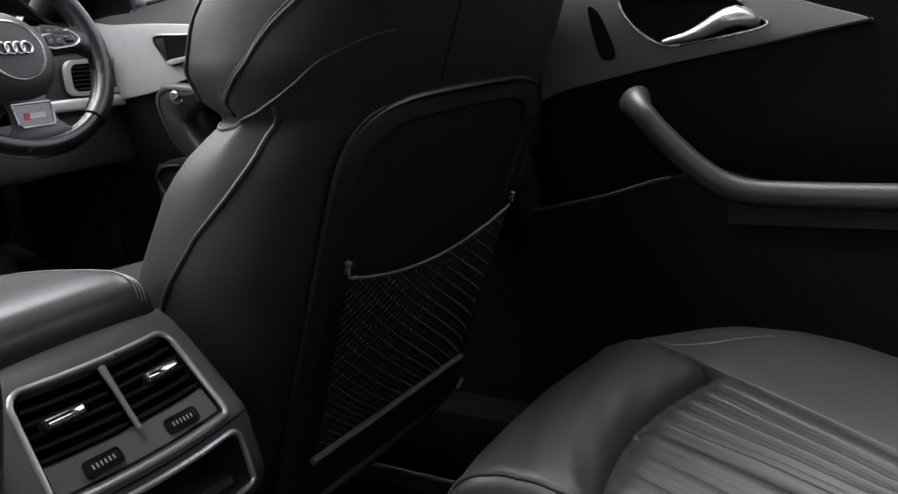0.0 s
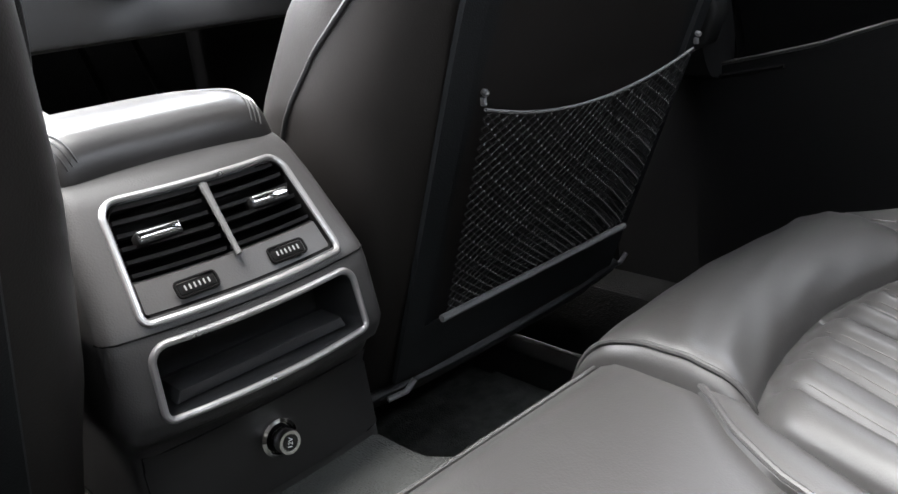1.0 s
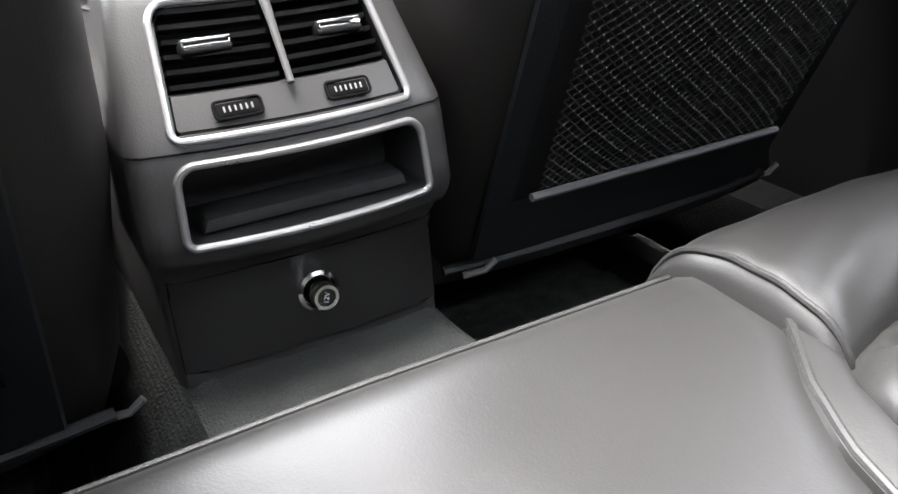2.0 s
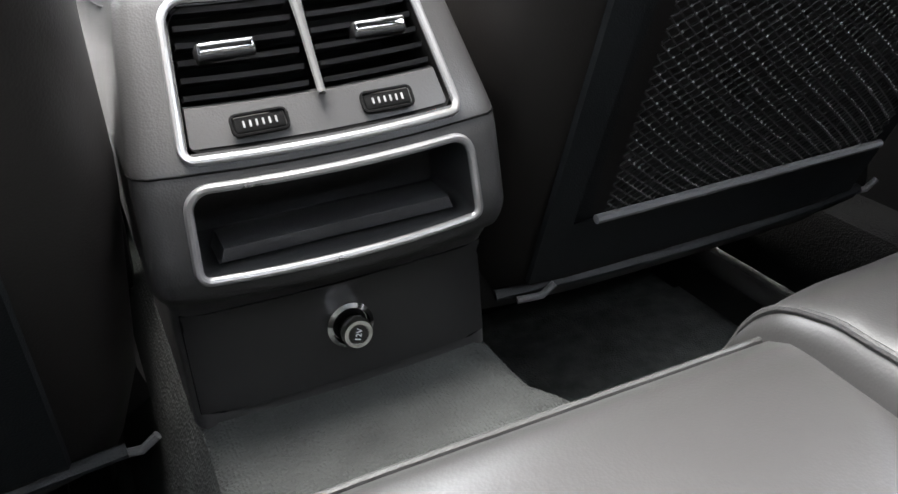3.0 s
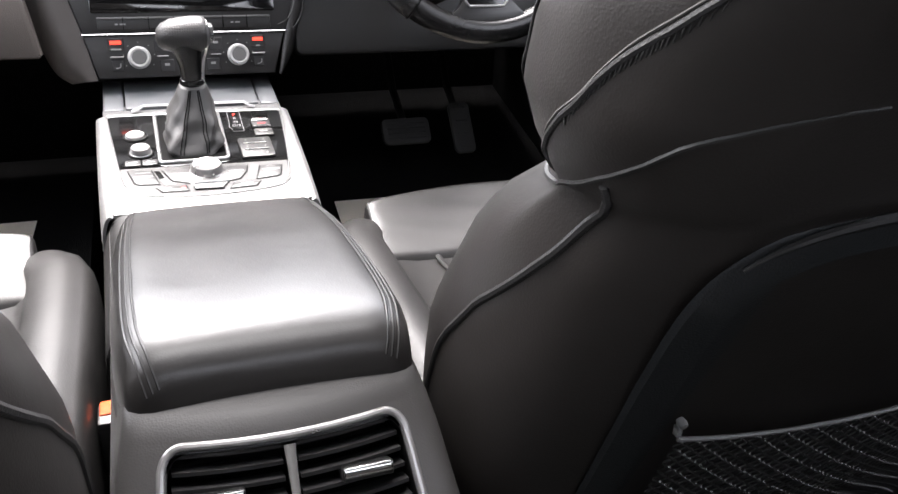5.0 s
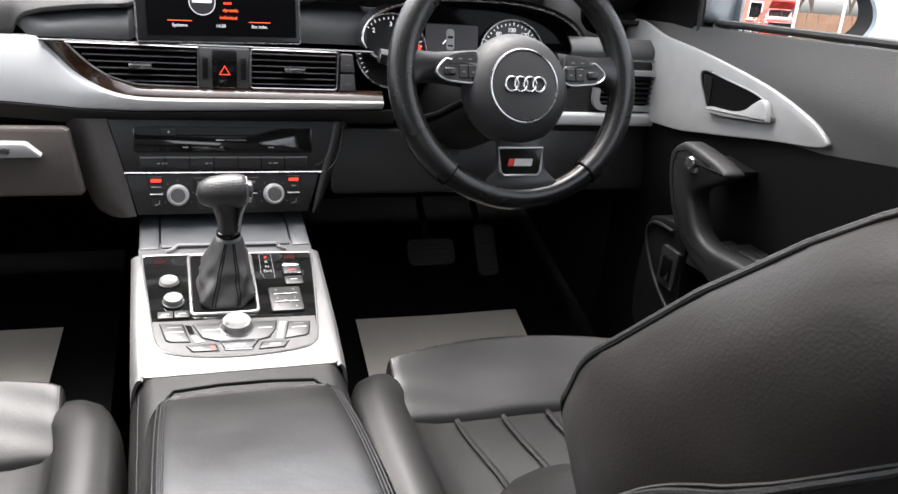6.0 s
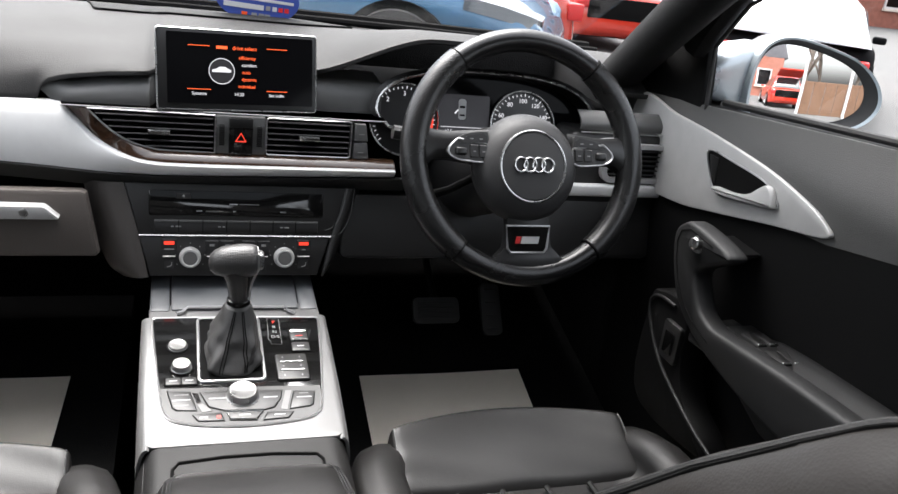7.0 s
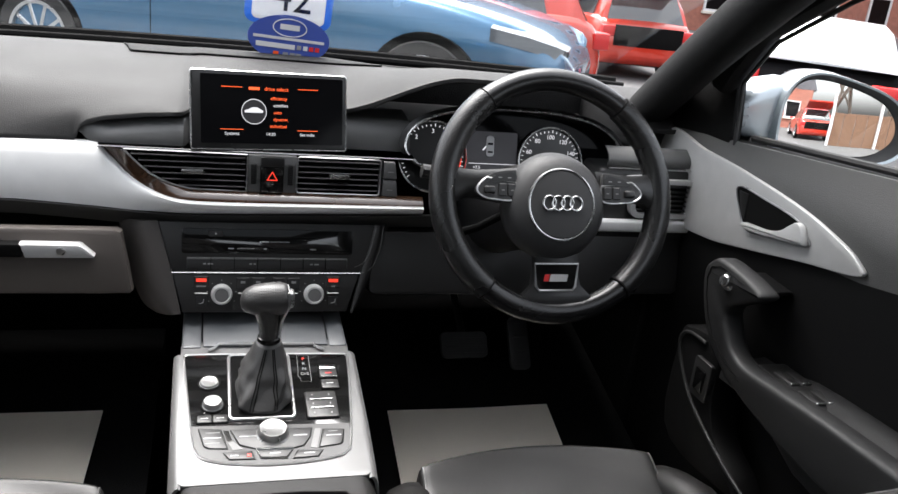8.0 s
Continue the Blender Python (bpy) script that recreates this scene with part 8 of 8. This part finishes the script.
for _i in range(9):
    bare_tree(4.0 + 1.4 * _i, -13.5 - (_i % 2), 7.5, _i)


def hanging_tag():
    t = thing("price_tag", "blue and white hanging dealer tag at the windscreen", "hanging tag", at=(0.056, 1.30, 0.93))
    M = Matrix.Translation((0.056, 1.30, 0.927)) @ Matrix.Rotation(radians(3), 4, "Y")
    part("back_card", prism(rounded(-0.085, 0.075, 0.022, 0.16, 0.018), 0.0015, M @ Matrix.Translation((0, 0.004, 0))), TAG_BRIGHT, t, "bright blue card")
    part("white_panel", prism(rounded(-0.072, 0.062, 0.03, 0.15, 0.010), 0.0008, M @ Matrix.Translation((0, 0.003, 0))), TAG_WHITE, t)
    writing("number", "42", 0.075, M @ Matrix.Translation((0.0, 0.0022, 0.072)), VOID, t)
    o = part("oval_card", prism([(0.076 * math.cos(a), 0.043 * math.sin(a)) for a in span(0, 2 * math.pi * 47 / 48, 48)], 0.0015, M), TAG_BLUE, t, "dark blue oval card with white print")
    part("emblem", tube([M @ Vector((0.031 * math.cos(a), -0.0005, 0.020 + 0.016 * math.sin(a))) for a in span(0, 2 * math.pi * 31 / 32, 32)], 0.001, 5, True), MARK, o)
    for x0, x1, z0, z1 in ((-0.018, 0.018, 0.016, 0.026), (-0.066, 0.066, -0.003, 0.002), (-0.060, 0.012, -0.019, -0.010)):
        part("print_bar", rbox(x0, x1, -0.0008, 0.0004, z0, z1, 0, 1, M), MARK, o)
    for x, mt in ((0.020, MARK_DIM), (0.032, MARK), (0.043, RED_MARK), (0.054, RED_MARK)):
        part("print_mark", rbox(x - 0.004, x + 0.004, -0.0008, 0.0004, -0.018, -0.010, 0, 1, M), mt, o)
    for x, mt in ((-0.022, ORANGE), (-0.004, MARK_DIM), (0.009, MARK_DIM), (0.020, MARK_DIM)):
        part("print_mark", rbox(x - 0.005, x + 0.005, -0.0008, 0.0004, -0.033, -0.025, 0, 1, M), mt, o)
    part("cord", tube([M @ Vector((0, 0.003, 0.15)), (0.05, 1.15, 1.17)], 0.001, 5), MARK_DIM, t)


hanging_tag()
